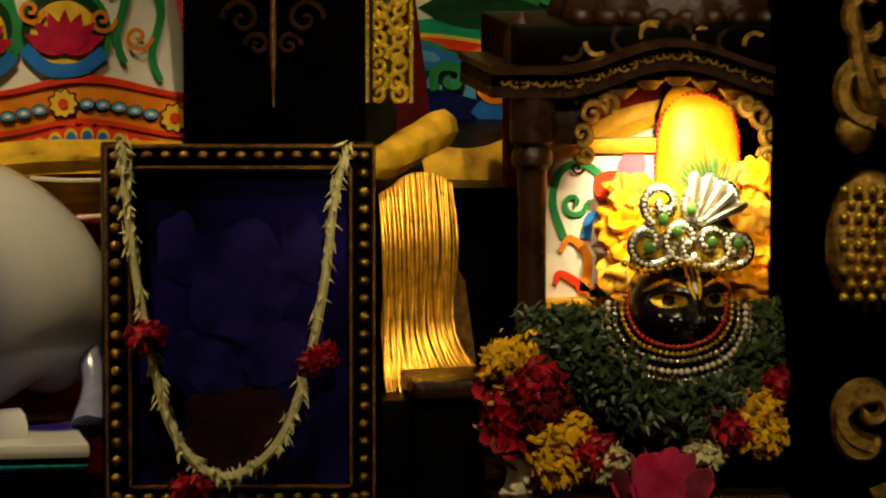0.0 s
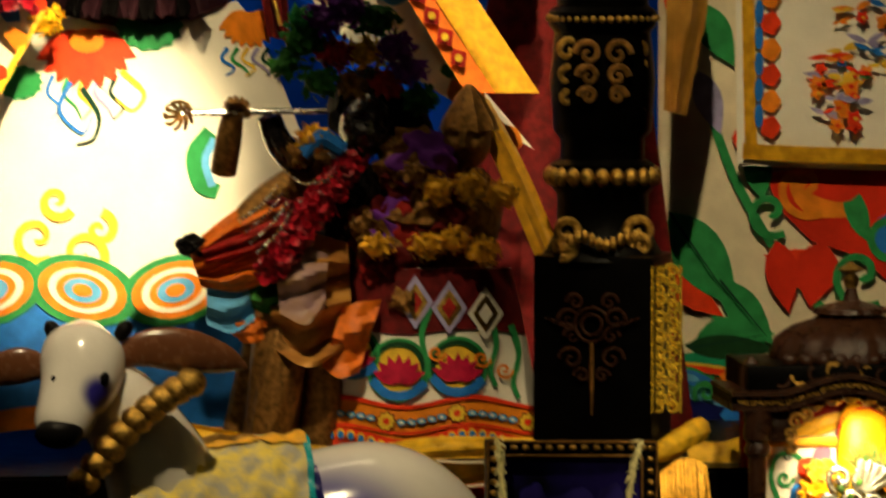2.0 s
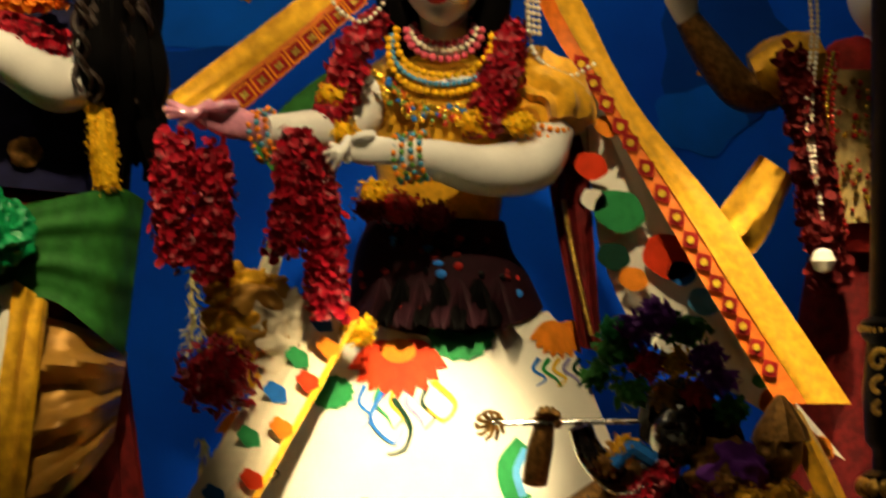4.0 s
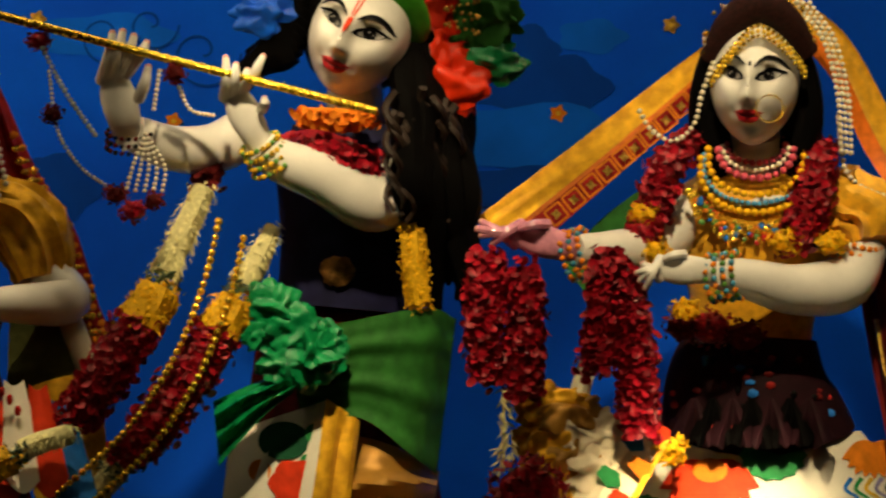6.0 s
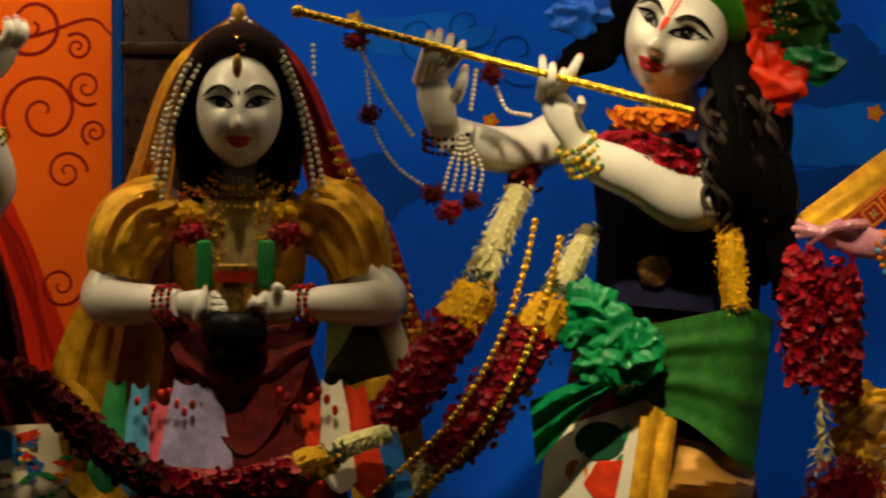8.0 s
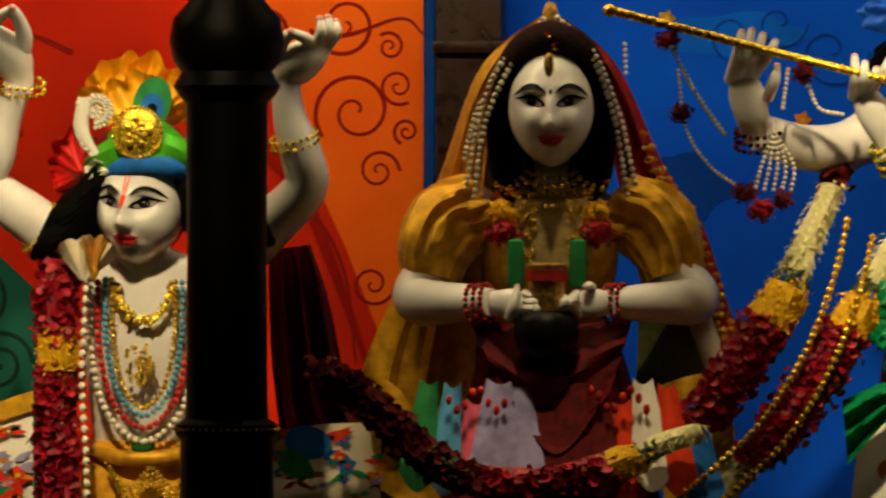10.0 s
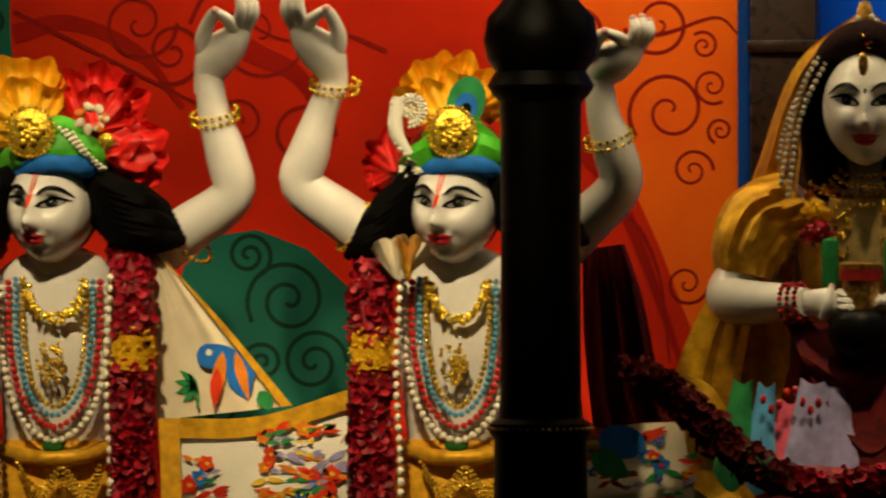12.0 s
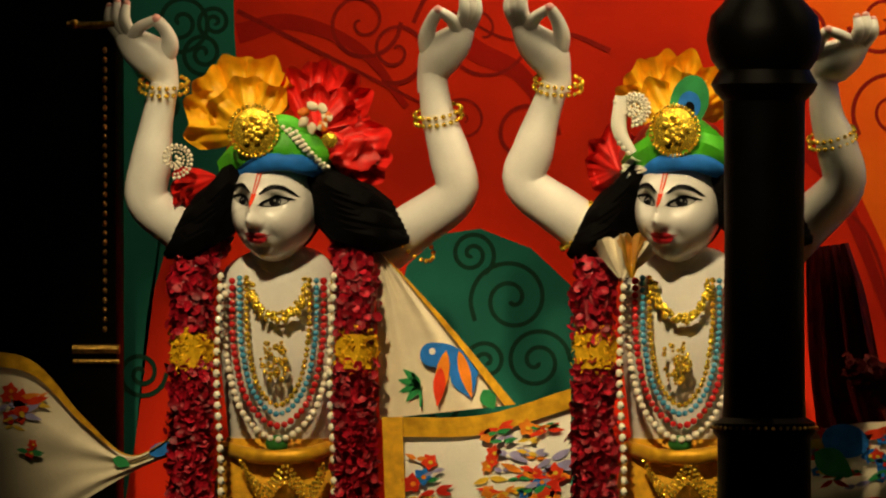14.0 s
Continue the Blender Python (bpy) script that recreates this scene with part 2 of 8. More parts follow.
class Shape:
    """Collects faces in world metres, then becomes one mesh."""

    def __init__(self):
        self.v, self.f, self.mi, self.mats, self.cuts = [], [], [], [], []

    def m(self, material):
        if material not in self.mats:
            self.mats.append(material)
        return self.mats.index(material)

    def add(self, verts, faces, material):
        o, k = len(self.v), self.m(material)
        self.cuts.append((o, len(self.f)))
        self.v += [tuple(v) for v in verts]
        self.f += [[o + i for i in f] for f in faces]
        self.mi += [k] * len(faces)
        return self

    def rings(self, rings, material, closed=True, caps=True):
        n = len(rings[0])
        vs = [v for r in rings for v in r]
        fs = []
        for i in range(len(rings) - 1):
            for j in range(n if closed else n - 1):
                k = (j + 1) % n
                fs.append([i * n + j, i * n + k, (i + 1) * n + k, (i + 1) * n + j])
        if caps and closed:
            fs += [list(range(n))[::-1], [(len(rings) - 1) * n + j for j in range(n)]]
        return self.add(vs, fs, material)

    def tube(self, pts, material, seg=12, n=None, flat=1.0, ripple=0.0, lobes=6):
        """pts: u, v, y, radius in mm. flat: depth of the section against its width."""
        path = smooth_path(pts, n or max(6, 5 * len(pts)))
        c = [W(q[0], q[1], q[2]) for q in path]
        rings = []
        for i, q in enumerate(path):
            d = (c[min(i + 1, len(c) - 1)] - c[max(i - 1, 0)]).normalized()
            side = d.cross(Vector((0, 1, 0)))
            side = side.normalized() if side.length > 0.05 else Vector((1, 0, 0))
            deep, r = side.cross(d).normalized(), max(q[3], 0.3) / 1000
            ring = []
            for j in range(seg):
                a = 2 * math.pi * j / seg
                k = r * (1 + ripple * math.sin(lobes * a + i * 0.5))
                ring.append(c[i] + side * (math.cos(a) * k) + deep * (math.sin(a) * k * flat))
            rings.append(ring)
        return self.rings(rings, material)

    def sleeve(self, pts, material, seed=0.0, deep=0.26):
        """A gathered cloth sleeve with creases running round and across it."""
        path = smooth_path(pts, 44)
        c = [W(q[0], q[1], q[2]) for q in path]
        rings = []
        for i, q in enumerate(path):
            d = (c[min(i + 1, 43)] - c[max(i - 1, 0)]).normalized()
            side = d.cross(Vector((0, 1, 0))).normalized()
            out, ring = side.cross(d).normalized(), []
            for j in range(64):
                a = 2 * math.pi * j / 64
                e = Vector((math.cos(a) * 3.4, math.sin(a) * 3.4, i * 0.055 + seed))
                k = q[3] / 1000 * (1.05 + deep * (0.5 - 1.9 * abs(noise.noise(e * 0.8 + Vector((seed, 0, 0))))) + 0.06 * noise.noise(e * 3.1))
                ring.append(c[i] + side * (math.cos(a) * k) + out * (math.sin(a) * k))
            rings.append(ring)
        return self.rings(rings, material)

    def ball(self, u, v, y, ru, rv, ry, material, sub=3, rough=0.0, freq=30.0, tilt=0.0):
        """An egg of radii in mm, roughened by noise."""
        c, (vs, fs) = W(u, v, y), ico(sub)
        q = Matrix.Rotation(radians(tilt), 3, "Y")
        out = []
        for p in vs:
            k = 1 + (rough * noise.noise((p + c) * freq * 0.1 + c * 7) if rough else 0)
            out.append(c + q @ Vector((p.x * ru, p.y * ry, p.z * rv)) * (k / 1000))
        return self.add(out, fs, material)

    def lathe(self, u, y, profile, material, seg=24, ripple=0.0, lobes=12, square=0.0, turn=0.0):
        """profile: v and radius in mm, from the top down; square: 1 is a square section."""
        rings = []
        for v, r in profile:
            c, ring = W(u, v, y), []
            for j in range(seg):
                a = 2 * math.pi * (j + 0.5) / seg
                k = r / 1000 * (1 + ripple * math.cos(lobes * a))
                if square:
                    k *= (1 - square) + square / max(abs(math.cos(a)), abs(math.sin(a)))
                b = a + radians(turn)
                ring.append(c + Vector((math.cos(b) * k, math.sin(b) * k, 0)))
            rings.append(ring)
        return self.rings(rings, material)

    def slab(self, u0, v0, u1, v1, y0, y1, material, bevel=3.0, turn=0.0):
        """A block between two corners of its front (mm) and two depths (m), edges bevelled."""
        a, b = W(u0, v1, y0), W(u1, v0, y0)
        bm = bmesh.new()
        bmesh.ops.create_cube(bm, size=1)
        size = Vector((b.x - a.x, y1 - y0, b.z - a.z))
        bmesh.ops.scale(bm, vec=size, verts=bm.verts)
        if bevel:
            bmesh.ops.bevel(bm, geom=bm.edges[:], offset=bevel / 1000, segments=2, affect="EDGES", profile=0.6)
        c = Vector(((a.x + b.x) / 2, (y0 + y1) / 2, (a.z + b.z) / 2))
        q = Matrix.Rotation(radians(turn), 3, "Z")
        bm.verts.ensure_lookup_table()
        self.add([c + q @ v.co for v in bm.verts], [[v.index for v in f.verts] for f in bm.faces], material)
        bm.free()
        return self

    def sheet(self, fn, ns, nt, material, thick=0.003):
        """fn(s, t) gives a place in the world; the sheet gets a back and a rim."""
        front = [[fn(i / ns, j / nt) for j in range(nt + 1)] for i in range(ns + 1)]
        w, vs, fs = nt + 1, [], []
        for r in front:
            vs += r
        k = len(vs)
        vs += [p + Vector((0, thick, 0)) for p in vs]
        for i in range(ns):
            for j in range(nt):
                a = i * w + j
                fs += [[a, a + 1, a + w + 1, a + w], [k + a, k + a + w, k + a + w + 1, k + a + 1]]
        for i in range(ns):
            for a, b in ((i * w, (i + 1) * w), ((i + 1) * w + nt, i * w + nt)):
                fs.append([a, b, k + b, k + a])
        for j in range(nt):
            for a, b in ((j + 1, j), (ns * w + j, ns * w + j + 1)):
                fs.append([a, b, k + b, k + a])
        return self.add(vs, fs, material)

    def paint(self, outline, material, yf, lift=0.004):
        """A flat patch of paint or applique: outline in u, v, lying on the surface y = yf(u, v)."""
        cu, cv = sum(p[0] for p in outline) / len(outline), sum(p[1] for p in outline) / len(outline)
        lift *= LIFT
        n, vs, fs = len(outline), [W(cu, cv, yf(cu, cv) - lift)], []
        for k in (0.34, 0.67, 1.0):
            vs += [W(cu + (u - cu) * k, cv + (v - cv) * k, yf(cu + (u - cu) * k, cv + (v - cv) * k) - lift) for u, v in outline]
        for j in range(n):
            i = (j + 1) % n
            fs.append([0, 1 + j, 1 + i])
            for r in (0, n):
                fs.append([1 + r + j, 1 + r + n + j, 1 + r + n + i, 1 + r + i])
        return self.add(vs, fs, material)

    def line(self, path, width, material, yf, lift=0.005, n=None, taper=0.0):
        """A painted line or ribbon along u, v."""
        lift *= LIFT
        p = smooth_path(path, n or 6 * len(path))
        row = []
        for i, q in enumerate(p):
            d = p[min(i + 1, len(p) - 1)] - p[max(i - 1, 0)]
            d = d / (np.linalg.norm(d) + 1e-9)
            h = width / 2 * (1 - taper * i / (len(p) - 1))
            row.append([W(q[0] + s * d[1] * h, q[1] - s * d[0] * h, yf(q[0] + s * d[1] * h, q[1] - s * d[0] * h) - lift) for s in (-1, 0, 1)])
        return self.rings(row, material, closed=False)

    def bead(self, u, v, y, r, material, sub=1, long=1.0):
        c, (vs, fs) = W(u, v, y), ico(sub)
        return self.add([c + Vector((p.x, p.y, p.z * long)) * (r / 1000) for p in vs], fs, material)

    def beads(self, path, r, material, gap=2.05, sub=1, long=1.0):
        """A string of beads along u, v, y."""
        p = smooth_path(path, 40 * len(path))
        left = 0.0
        for a, b in zip(p, p[1:]):
            left -= np.linalg.norm((b - a)[:2])
            if left <= 0:
                self.bead(*b[:3], r * random.uniform(0.92, 1.08), material, sub, long)
                left += gap * r
        return self

    def petals(self, path, n, size, material, up=0.0, long=1.4):
        """Cupped petals scattered over a tube of u, v, y, radius."""
        p = smooth_path(path, 60)
        for i in range(n):
            q = p[random.randrange(len(p))]
            a = random.uniform(0, 2 * math.pi)
            e = random.uniform(-1, 1)
            out = Vector((math.cos(a), -abs(math.sin(a)) if random.random() < 0.8 else math.sin(a), e * 0.7)).normalized()
            c = W(q[0] + random.uniform(-6, 6), q[1] + random.uniform(-6, 6), q[2]) + out * (q[3] / 1000 * random.uniform(0.75, 1.05))
            side = out.cross(Vector((random.uniform(-1, 1), random.uniform(-1, 1), random.uniform(-1, 1) - up))).normalized()
            tip = (side.cross(out) + out * random.uniform(0.1, 0.9 if long > 1.3 else 0.55)).normalized()
            s = size / 1000 * random.uniform(0.7, 1.2)
            w = s / long
            if long < 1.3:
                rim = [c + tip * (s * 0.5 * math.cos(b)) + side * (w * 0.5 * math.sin(b)) + out * (w * (0.10 + 0.16 * math.cos(b))) for b in [0.897 * j for j in range(7)]]
                self.add(rim + [c - out * w * 0.12], [[j, (j + 1) % 7, 7] for j in range(7)], material)
                continue
            self.add([c - tip * s * 0.5, c + side * w * 0.5 - out * w * 0.1, c + tip * s * 0.55 + out * w * 0.1, c - side * w * 0.5 - out * w * 0.1, c + out * w * 0.22],
                     [[0, 1, 4], [1, 2, 4], [2, 3, 4], [3, 0, 4]], material)
        return self

    def mesh(self, name, origin):
        me = bpy.data.meshes.new(name)
        me.from_pydata([(v[0] - origin.x, v[1] - origin.y, v[2] - origin.z) for v in self.v], [], self.f)
        for m in self.mats:
            me.materials.append(m)
        me.polygons.foreach_set("material_index", self.mi)
        me.polygons.foreach_set("use_smooth", [True] * len(self.f))
        me.update()
        me.set_sharp_from_angle(angle=radians(42))
        return me

    def pieces(self):
        """One Shape for each patch or bead that was added."""
        out, ends = [], self.cuts[1:] + [(len(self.v), len(self.f))]
        for (v0, f0), (v1, f1) in zip(self.cuts, ends):
            s = Shape()
            s.v, s.f, s.mi, s.mats = self.v[v0:v1], [[i - v0 for i in f] for f in self.f[f0:f1]], [0] * (f1 - f0), [self.mats[self.mi[f0]]]
            s.cuts = [(0, 0)]
            out.append(s)
        return out

    def base(self):
        a = np.array(self.v)
        lo, hi = a.min(0), a.max(0)
        return Vector(((lo[0] + hi[0]) / 2, (lo[1] + hi[1]) / 2, lo[2]))


def thing(name, parts, label, category, group="", kind=""):
    """parts: a Shape (one mesh), or rows of (part name, Shape, label or '', rows of sub-parts)."""
    if isinstance(parts, Shape):
        o = parts.base()
        ob = new(name, parts.mesh(name, o))
        ob.location = o
        return tagged(ob, label, category, group, kind)
    parts = [q for q in parts if q[1].v]
    lows = [s.base() for _, s, *_ in parts]
    o = Vector((sum(q.x for q in lows) / len(lows), sum(q.y for q in lows) / len(lows), min(q.z for q in lows)))
    ob = new(name)
    ob.location = o
    ob.empty_display_size = 0.05

    def hang(rows_, parent):
        for pname, s, *rest in rows_:
            if not s.v:
                continue
            if pname in SPLIT and 1 < len(s.cuts) <= 130:
                for piece in s.pieces():
                    q = new(SPLIT[pname], piece.mesh(SPLIT[pname], o))
                    q.parent = parent
                continue
            c = new(pname, s.mesh(pname, o))
            c.parent = parent
            tagged(c, rest[0] if rest else "", kind="stuff" if pname in STUFF else "")
            if len(rest) > 1:
                hang(rest[1], c)

    hang(parts, ob)
    return tagged(ob, label, category, group, kind)


def spiral(u, v, r, turns=2.2, start=0.0, hand=1, n=26):
    return [(u + r * (1 - i / n) ** 0.9 * math.cos(start + hand * turns * 2 * math.pi * i / n),
             v + r * (1 - i / n) ** 0.9 * math.sin(start + hand * turns * 2 * math.pi * i / n)) for i in range(n)]


def oval(u, v, ru, rv, tilt=0.0, n=20, lobes=0, depth=0.0, start=0.0):
    c, s, out = math.cos(radians(tilt)), math.sin(radians(tilt)), []
    for i in range(n):
        a = 2 * math.pi * i / n
        k = 1 + depth * math.cos(lobes * a + start)
        x, y = ru * k * math.cos(a), rv * k * math.sin(a)
        out.append((u + x * c - y * s, v + x * s + y * c))
    return out


def leafshape(u, v, length, width, tilt, n=8):
    """A pointed petal or leaf from its foot at u, v."""
    c, s = math.cos(radians(tilt)), math.sin(radians(tilt))
    pts = [(t * length, width / 2 * math.sin(math.pi * t ** 0.8)) for t in [i / n for i in range(n + 1)]]
    pts += [(x, -y) for x, y in pts[-2:0:-1]]
    return [(u + x * c - y * s, v + x * s + y * c) for x, y in pts]


def flower(sh, u, v, r, material, heart, yf, petals=7, lift=0.006, start=0.0):
    """A painted flower of overlapping petals."""
    for i in range(petals):
        sh.paint(leafshape(u, v, r, r * 0.75, start + 360 * i / petals), material, yf, lift + 0.0004 * (i % 3))
    sh.paint(oval(u, v, r * 0.25, r * 0.25, n=10), heart, yf, lift + 0.003)


def flat(y):
    return lambda u, v: y


# ---------------------------------------------------------------- setting
def room_wall(name, lo, hi, material):
    sh = Shape()
    bm = bmesh.new()
    bmesh.ops.create_cube(bm, size=1)
    c, s = (Vector(lo) + Vector(hi)) / 2, Vector(hi) - Vector(lo)
    bm.verts.ensure_lookup_table()
    sh.add([c + Vector((v.co.x * s.x, v.co.y * s.y, v.co.z * s.z)) for v in bm.verts], [[v.index for v in f.verts] for f in bm.faces], material)
    bm.free()
    return thing(name, sh, "plain hall " + name.split("_")[0], name.split("_")[0], kind="structure")


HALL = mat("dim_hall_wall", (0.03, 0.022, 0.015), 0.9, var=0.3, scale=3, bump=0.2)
room_wall("floor", (-6, -14, -0.1), (6, 2, 0), STONE)
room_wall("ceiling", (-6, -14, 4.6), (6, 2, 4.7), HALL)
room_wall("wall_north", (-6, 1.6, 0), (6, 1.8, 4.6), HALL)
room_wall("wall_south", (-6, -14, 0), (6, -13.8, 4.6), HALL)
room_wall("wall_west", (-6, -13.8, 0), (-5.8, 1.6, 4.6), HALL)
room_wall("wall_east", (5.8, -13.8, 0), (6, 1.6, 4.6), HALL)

ALTAR_Z, STEP_Z = W(3600, 1560, -0.3).z, W(4180, 1945, -0.95).z


def block(x0, x1, y0, y1, z0, z1, material, bevel=0.006):
    sh = Shape()
    bm = bmesh.new()
    bmesh.ops.create_cube(bm, size=1)
    bmesh.ops.scale(bm, vec=(x1 - x0, y1 - y0, z1 - z0), verts=bm.verts)
    bmesh.ops.bevel(bm, geom=bm.edges[:], offset=bevel, segments=2, affect="EDGES")
    bmesh.ops.translate(bm, vec=((x0 + x1) / 2, (y0 + y1) / 2, (z0 + z1) / 2), verts=bm.verts)
    bm.verts.ensure_lookup_table()
    sh.add([v.co.copy() for v in bm.verts], [[v.index for v in f.verts] for f in bm.faces], material)
    bm.free()
    return sh


thing("altar_platform", block(-2.75, 2.6, -0.62, 1.0, 0, ALTAR_Z, BLACKWOOD), "dark raised altar platform carrying the large statues", "platform", kind="structure")
thing("altar_step", block(-2.75, 2.6, -1.4, -0.62, 0, STEP_Z, BLACKWOOD), "low dark step before the altar platform", "step", kind="structure")


def hanging(u0, u1, v0, v1, y, waves, amp, seed=0.0):
    """A place on a hanging cloth with soft vertical folds."""
    def f(s, t):
        u, v = u0 + (u1 - u0) * s, v0 + (v1 - v0) * t
        return W(u, v, y + amp * (math.sin(s * waves * 6.283 + seed) + 0.4 * math.sin(s * waves * 15 + seed * 2 + t * 2)))
    return f


LIFT = 0.15
# blue sky cloth behind the middle group
sky = Shape().sheet(hanging(1835, 4560, -420, 1560, 0.62, 5, 0.0005), 60, 20, SKY)
skymarks, ys = Shape(), flat(0.6188)
for ci, (u, v, ru, rv, m_) in enumerate(((2960, 130, 110, 60, SKYMID), (3050, 150, 90, 55, SKYMID), (2990, 85, 60, 45, SKYMID), (3110, 60, 60, 30, SKYLIGHT),
                         (3000, 240, 190, 60, SKYLIGHT), (2250, 60, 120, 40, SKYLIGHT), (2150, 330, 90, 60, SKYMID), (3900, 300, 120, 120, SKYMID),
                         (3850, 420, 80, 60, SKYLIGHT), (2980, 330, 120, 40, SKYMID))):
    skymarks.paint(oval(u, v, ru, rv, n=30, lobes=5, depth=0.12), m_, ys, 0.003 + 0.0008 * ci)
for u, v in ((3050, 196), (3250, 40), (2130, 30), (2370, 210), (3860, 330)):
    flower(skymarks, u, v, 17, ORANGEP if v > 100 else OLDGOLD, YELLOWP, ys, 5, lift=0.014)
for u, v, r in ((2250, 60, 60), (2330, 40, 50), (2420, 90, 70), (2140, 300, 55)):
    skymarks.line(spiral(u, v, r, 1.2), 4, SKYMID, ys, 0.010)
thing("sky_backdrop", [("cloth", sky, "deep blue painted cloth"), ("painted_clouds", skymarks, "pale and dark clouds with small flowers")],
      "deep blue sky cloth hung behind the statues", "backdrop", kind="structure")

# red, orange and teal painted cloth behind the pair with raised arms
YB = 0.60
LIFT = 0.07
redcloth = Shape().sheet(hanging(-120, 1702, -420, 1560, YB + 0.0012, 3, 0.0004), 40, 20, REDB)
yb, paintwork = flat(YB), Shape()
paintwork.paint([(1440, -420), (1702, -420), (1702, 640), (1650, 660), (1610, 560), (1560, 430), (1500, 300), (1450, 150), (1410, 0)], ORANGEB, yb, 0.003)
scroll = Shape()
for si, (u, v, r, h, st) in enumerate(((1580, 195, 75, 1, 2.5), (1620, 300, 38, -1, 0), (1655, 150, 34, 1, 1), (1560, 40, 60, -1, 3), (1640, 80, 26, 1, 4), (1670, 230, 24, 1, 2), (1610, 500, 40, 1, 0),
                       (820, 215, 45, 1, 3), (850, 60, 120, 1, 3.3), (700, 90, 60, -1, 2), (930, 240, 60, -1, 0), (640, 40, 70, 1, 0), (1420, 60, 60, 1, 2))):
    scroll.line(spiral(u, v, r, 1.7, st, h), 8 if r > 50 else 6, DRED, yb, 0.008 + 0.0008 * si, n=60, taper=0.4)
for p in ([(420, 20), (560, 90), (700, 160), (800, 210)], [(1080, 90), (1000, 60), (900, 70), (800, 20)], [(1450, 60), (1560, 60), (1660, 30), (1702, 60)], [(1400, 420), (1500, 380), (1560, 480), (1580, 640)]):
    scroll.line(p, 9, DRED, yb, 0.006 + 0.00001 * p[0][0], n=40, taper=0.6)
DEEPRED = mat("deep_red_backdrop", (0.42, 0.010, 0.004), 0.9, var=0.3, scale=5, bump=0.1)
for p, w_ in (([(790, 60), (850, 95), (920, 130), (960, 200), (950, 290)], 46), ([(1090, 330), (1180, 420), (1300, 470), (1420, 520)], 40), ([(420, 60), (520, 40), (640, 90), (720, 190)], 36), ([(1410, 250), (1480, 330), (1540, 470), (1600, 640)], 34)):
    scroll.line(p, w_, DEEPRED, yb, 0.004 + 0.00001 * p[0][0], n=40, taper=0.7)
hills = Shape()
hills.paint([(120, -420), (405, -420), (415, 60), (425, 190), (380, 330), (300, 420), (260, 560), (240, 780), (120, 1500)], TEAL, yb, 0.005)
hills.paint([(690, 600), (720, 470), (780, 415), (850, 405), (940, 440), (1010, 505), (1040, 600), (1060, 760), (1060, 1000), (700, 1000)], TEAL, yb, 0.005)
hillines = Shape()
for si, (u, v, r, h, st) in enumerate(((905, 530, 75, 1, 2.6), (835, 450, 42, -1, 1), (950, 640, 60, -1, 0), (860, 640, 40, 1, 2), (360, 95, 40, 1, 1), (320, 40, 55, -1, 2), (270, 110, 40, 1, 0), (380, 40, 30, 1, 2), (290, 190, 32, 1, 3),
                       (250, 660, 45, 1, 0), (780, 720, 50, 1, 1))):
    hillines.line(spiral(u, v, r, 2.0, st, h), 8, DTEAL, yb, 0.009 + 0.0008 * si, n=70)
thing("swirl_backdrop", [("cloth", redcloth, "red painted cloth"), ("orange_field", paintwork, "orange painted field"), ("scrolls", scroll, "dark red scrolls"),
                         ("teal_hills", hills, "teal painted hills"), ("hill_spirals", hillines, "dark green spirals")],
      "red and orange painted cloth with teal swirling hills", "backdrop", kind="structure")

# painted floral cloth behind the shrine
YF = 0.25
LIFT = 0.4
floral = Shape().sheet(hanging(4330, 5250, 350, 1945, YF + 0.008, 6, 0.003), 40, 20, CREAM)
fl, yf = Shape(), flat(YF)
fl.paint([(4520, 1060), (4640, 1048), (4800, 1052), (4900, 1100), (4900, 1300), (4780, 1290), (4690, 1210), (4600, 1180), (4540, 1120)], RED, yf, 0.0025)
fl.line([(4420, 950), (4470, 1080), (4560, 1230), (4640, 1320)], 16, GREENP, yf, 0.003)
fl.line([(4350, 1180), (4430, 1310), (4520, 1370)], 14, GREENP, yf, 0.003)
for u, v, L, w_, a, m_ in ((4350, 1130, 210, 95, 55, GREENP), (4440, 1250, 150, 60, 50, GREENP), (4390, 1370, 150, 90, -10, GREENP), (4340, 1240, 130, 50, 35, SCARLET),
                           (4560, 1060, 150, 90, 30, ORANGEP), (4600, 1120, 170, 80, -10, RED), (4700, 1050, 120, 90, 160, RED), (4640, 1250, 130, 70, 200, SCARLET),
                           (4380, 1420, 140, 30, 8, ORANGEP), (4370, 1400, 150, 36, 5, GREENP), (4370, 1440, 120, 45, 25, LBLUE), (4430, 1470, 90, 45, 40, ORANGEP), (4480, 1490, 60, 40, 60, BLUEP),
                           (4700, 1180, 130, 40, 250, GREENP), (4760, 1130, 90, 60, 120, BLUEP), (4500, 1020, 90, 50, 80, GREENP), (4460, 1000, 60, 60, 0, SCARLET), (4400, 880, 120, 50, 70, LILAC),
                           (4360, 700, 130, 60, 80, SCARLET), (4400, 760, 130, 60, 60, GREENP), (4620, 1180, 120, 80, 100, RED), (4540, 1180, 130, 60, 80, RED)):
    fl.paint(leafshape(u, v, L, w_, a), m_, yf, 0.004 + 0.0012 * random.random() * 4)
for u, v, r in ((4590, 1085, 55), (4530, 1130, 45), (4690, 1240, 60), (4740, 1170, 45)):
    fl.line(spiral(u, v, r, 1.1, 1), 14, GREENP if r != 55 else ORANGEP, yf, 0.011, n=40)
TEALP2 = mat("sea_green_paint", (0.01, 0.32, 0.16), 0.6, var=0.35, scale=30, bump=0.2)
NAVYC = mat("navy_paint", (0.004, 0.008, 0.10), 0.6, var=0.5, scale=20, bump=0.2)
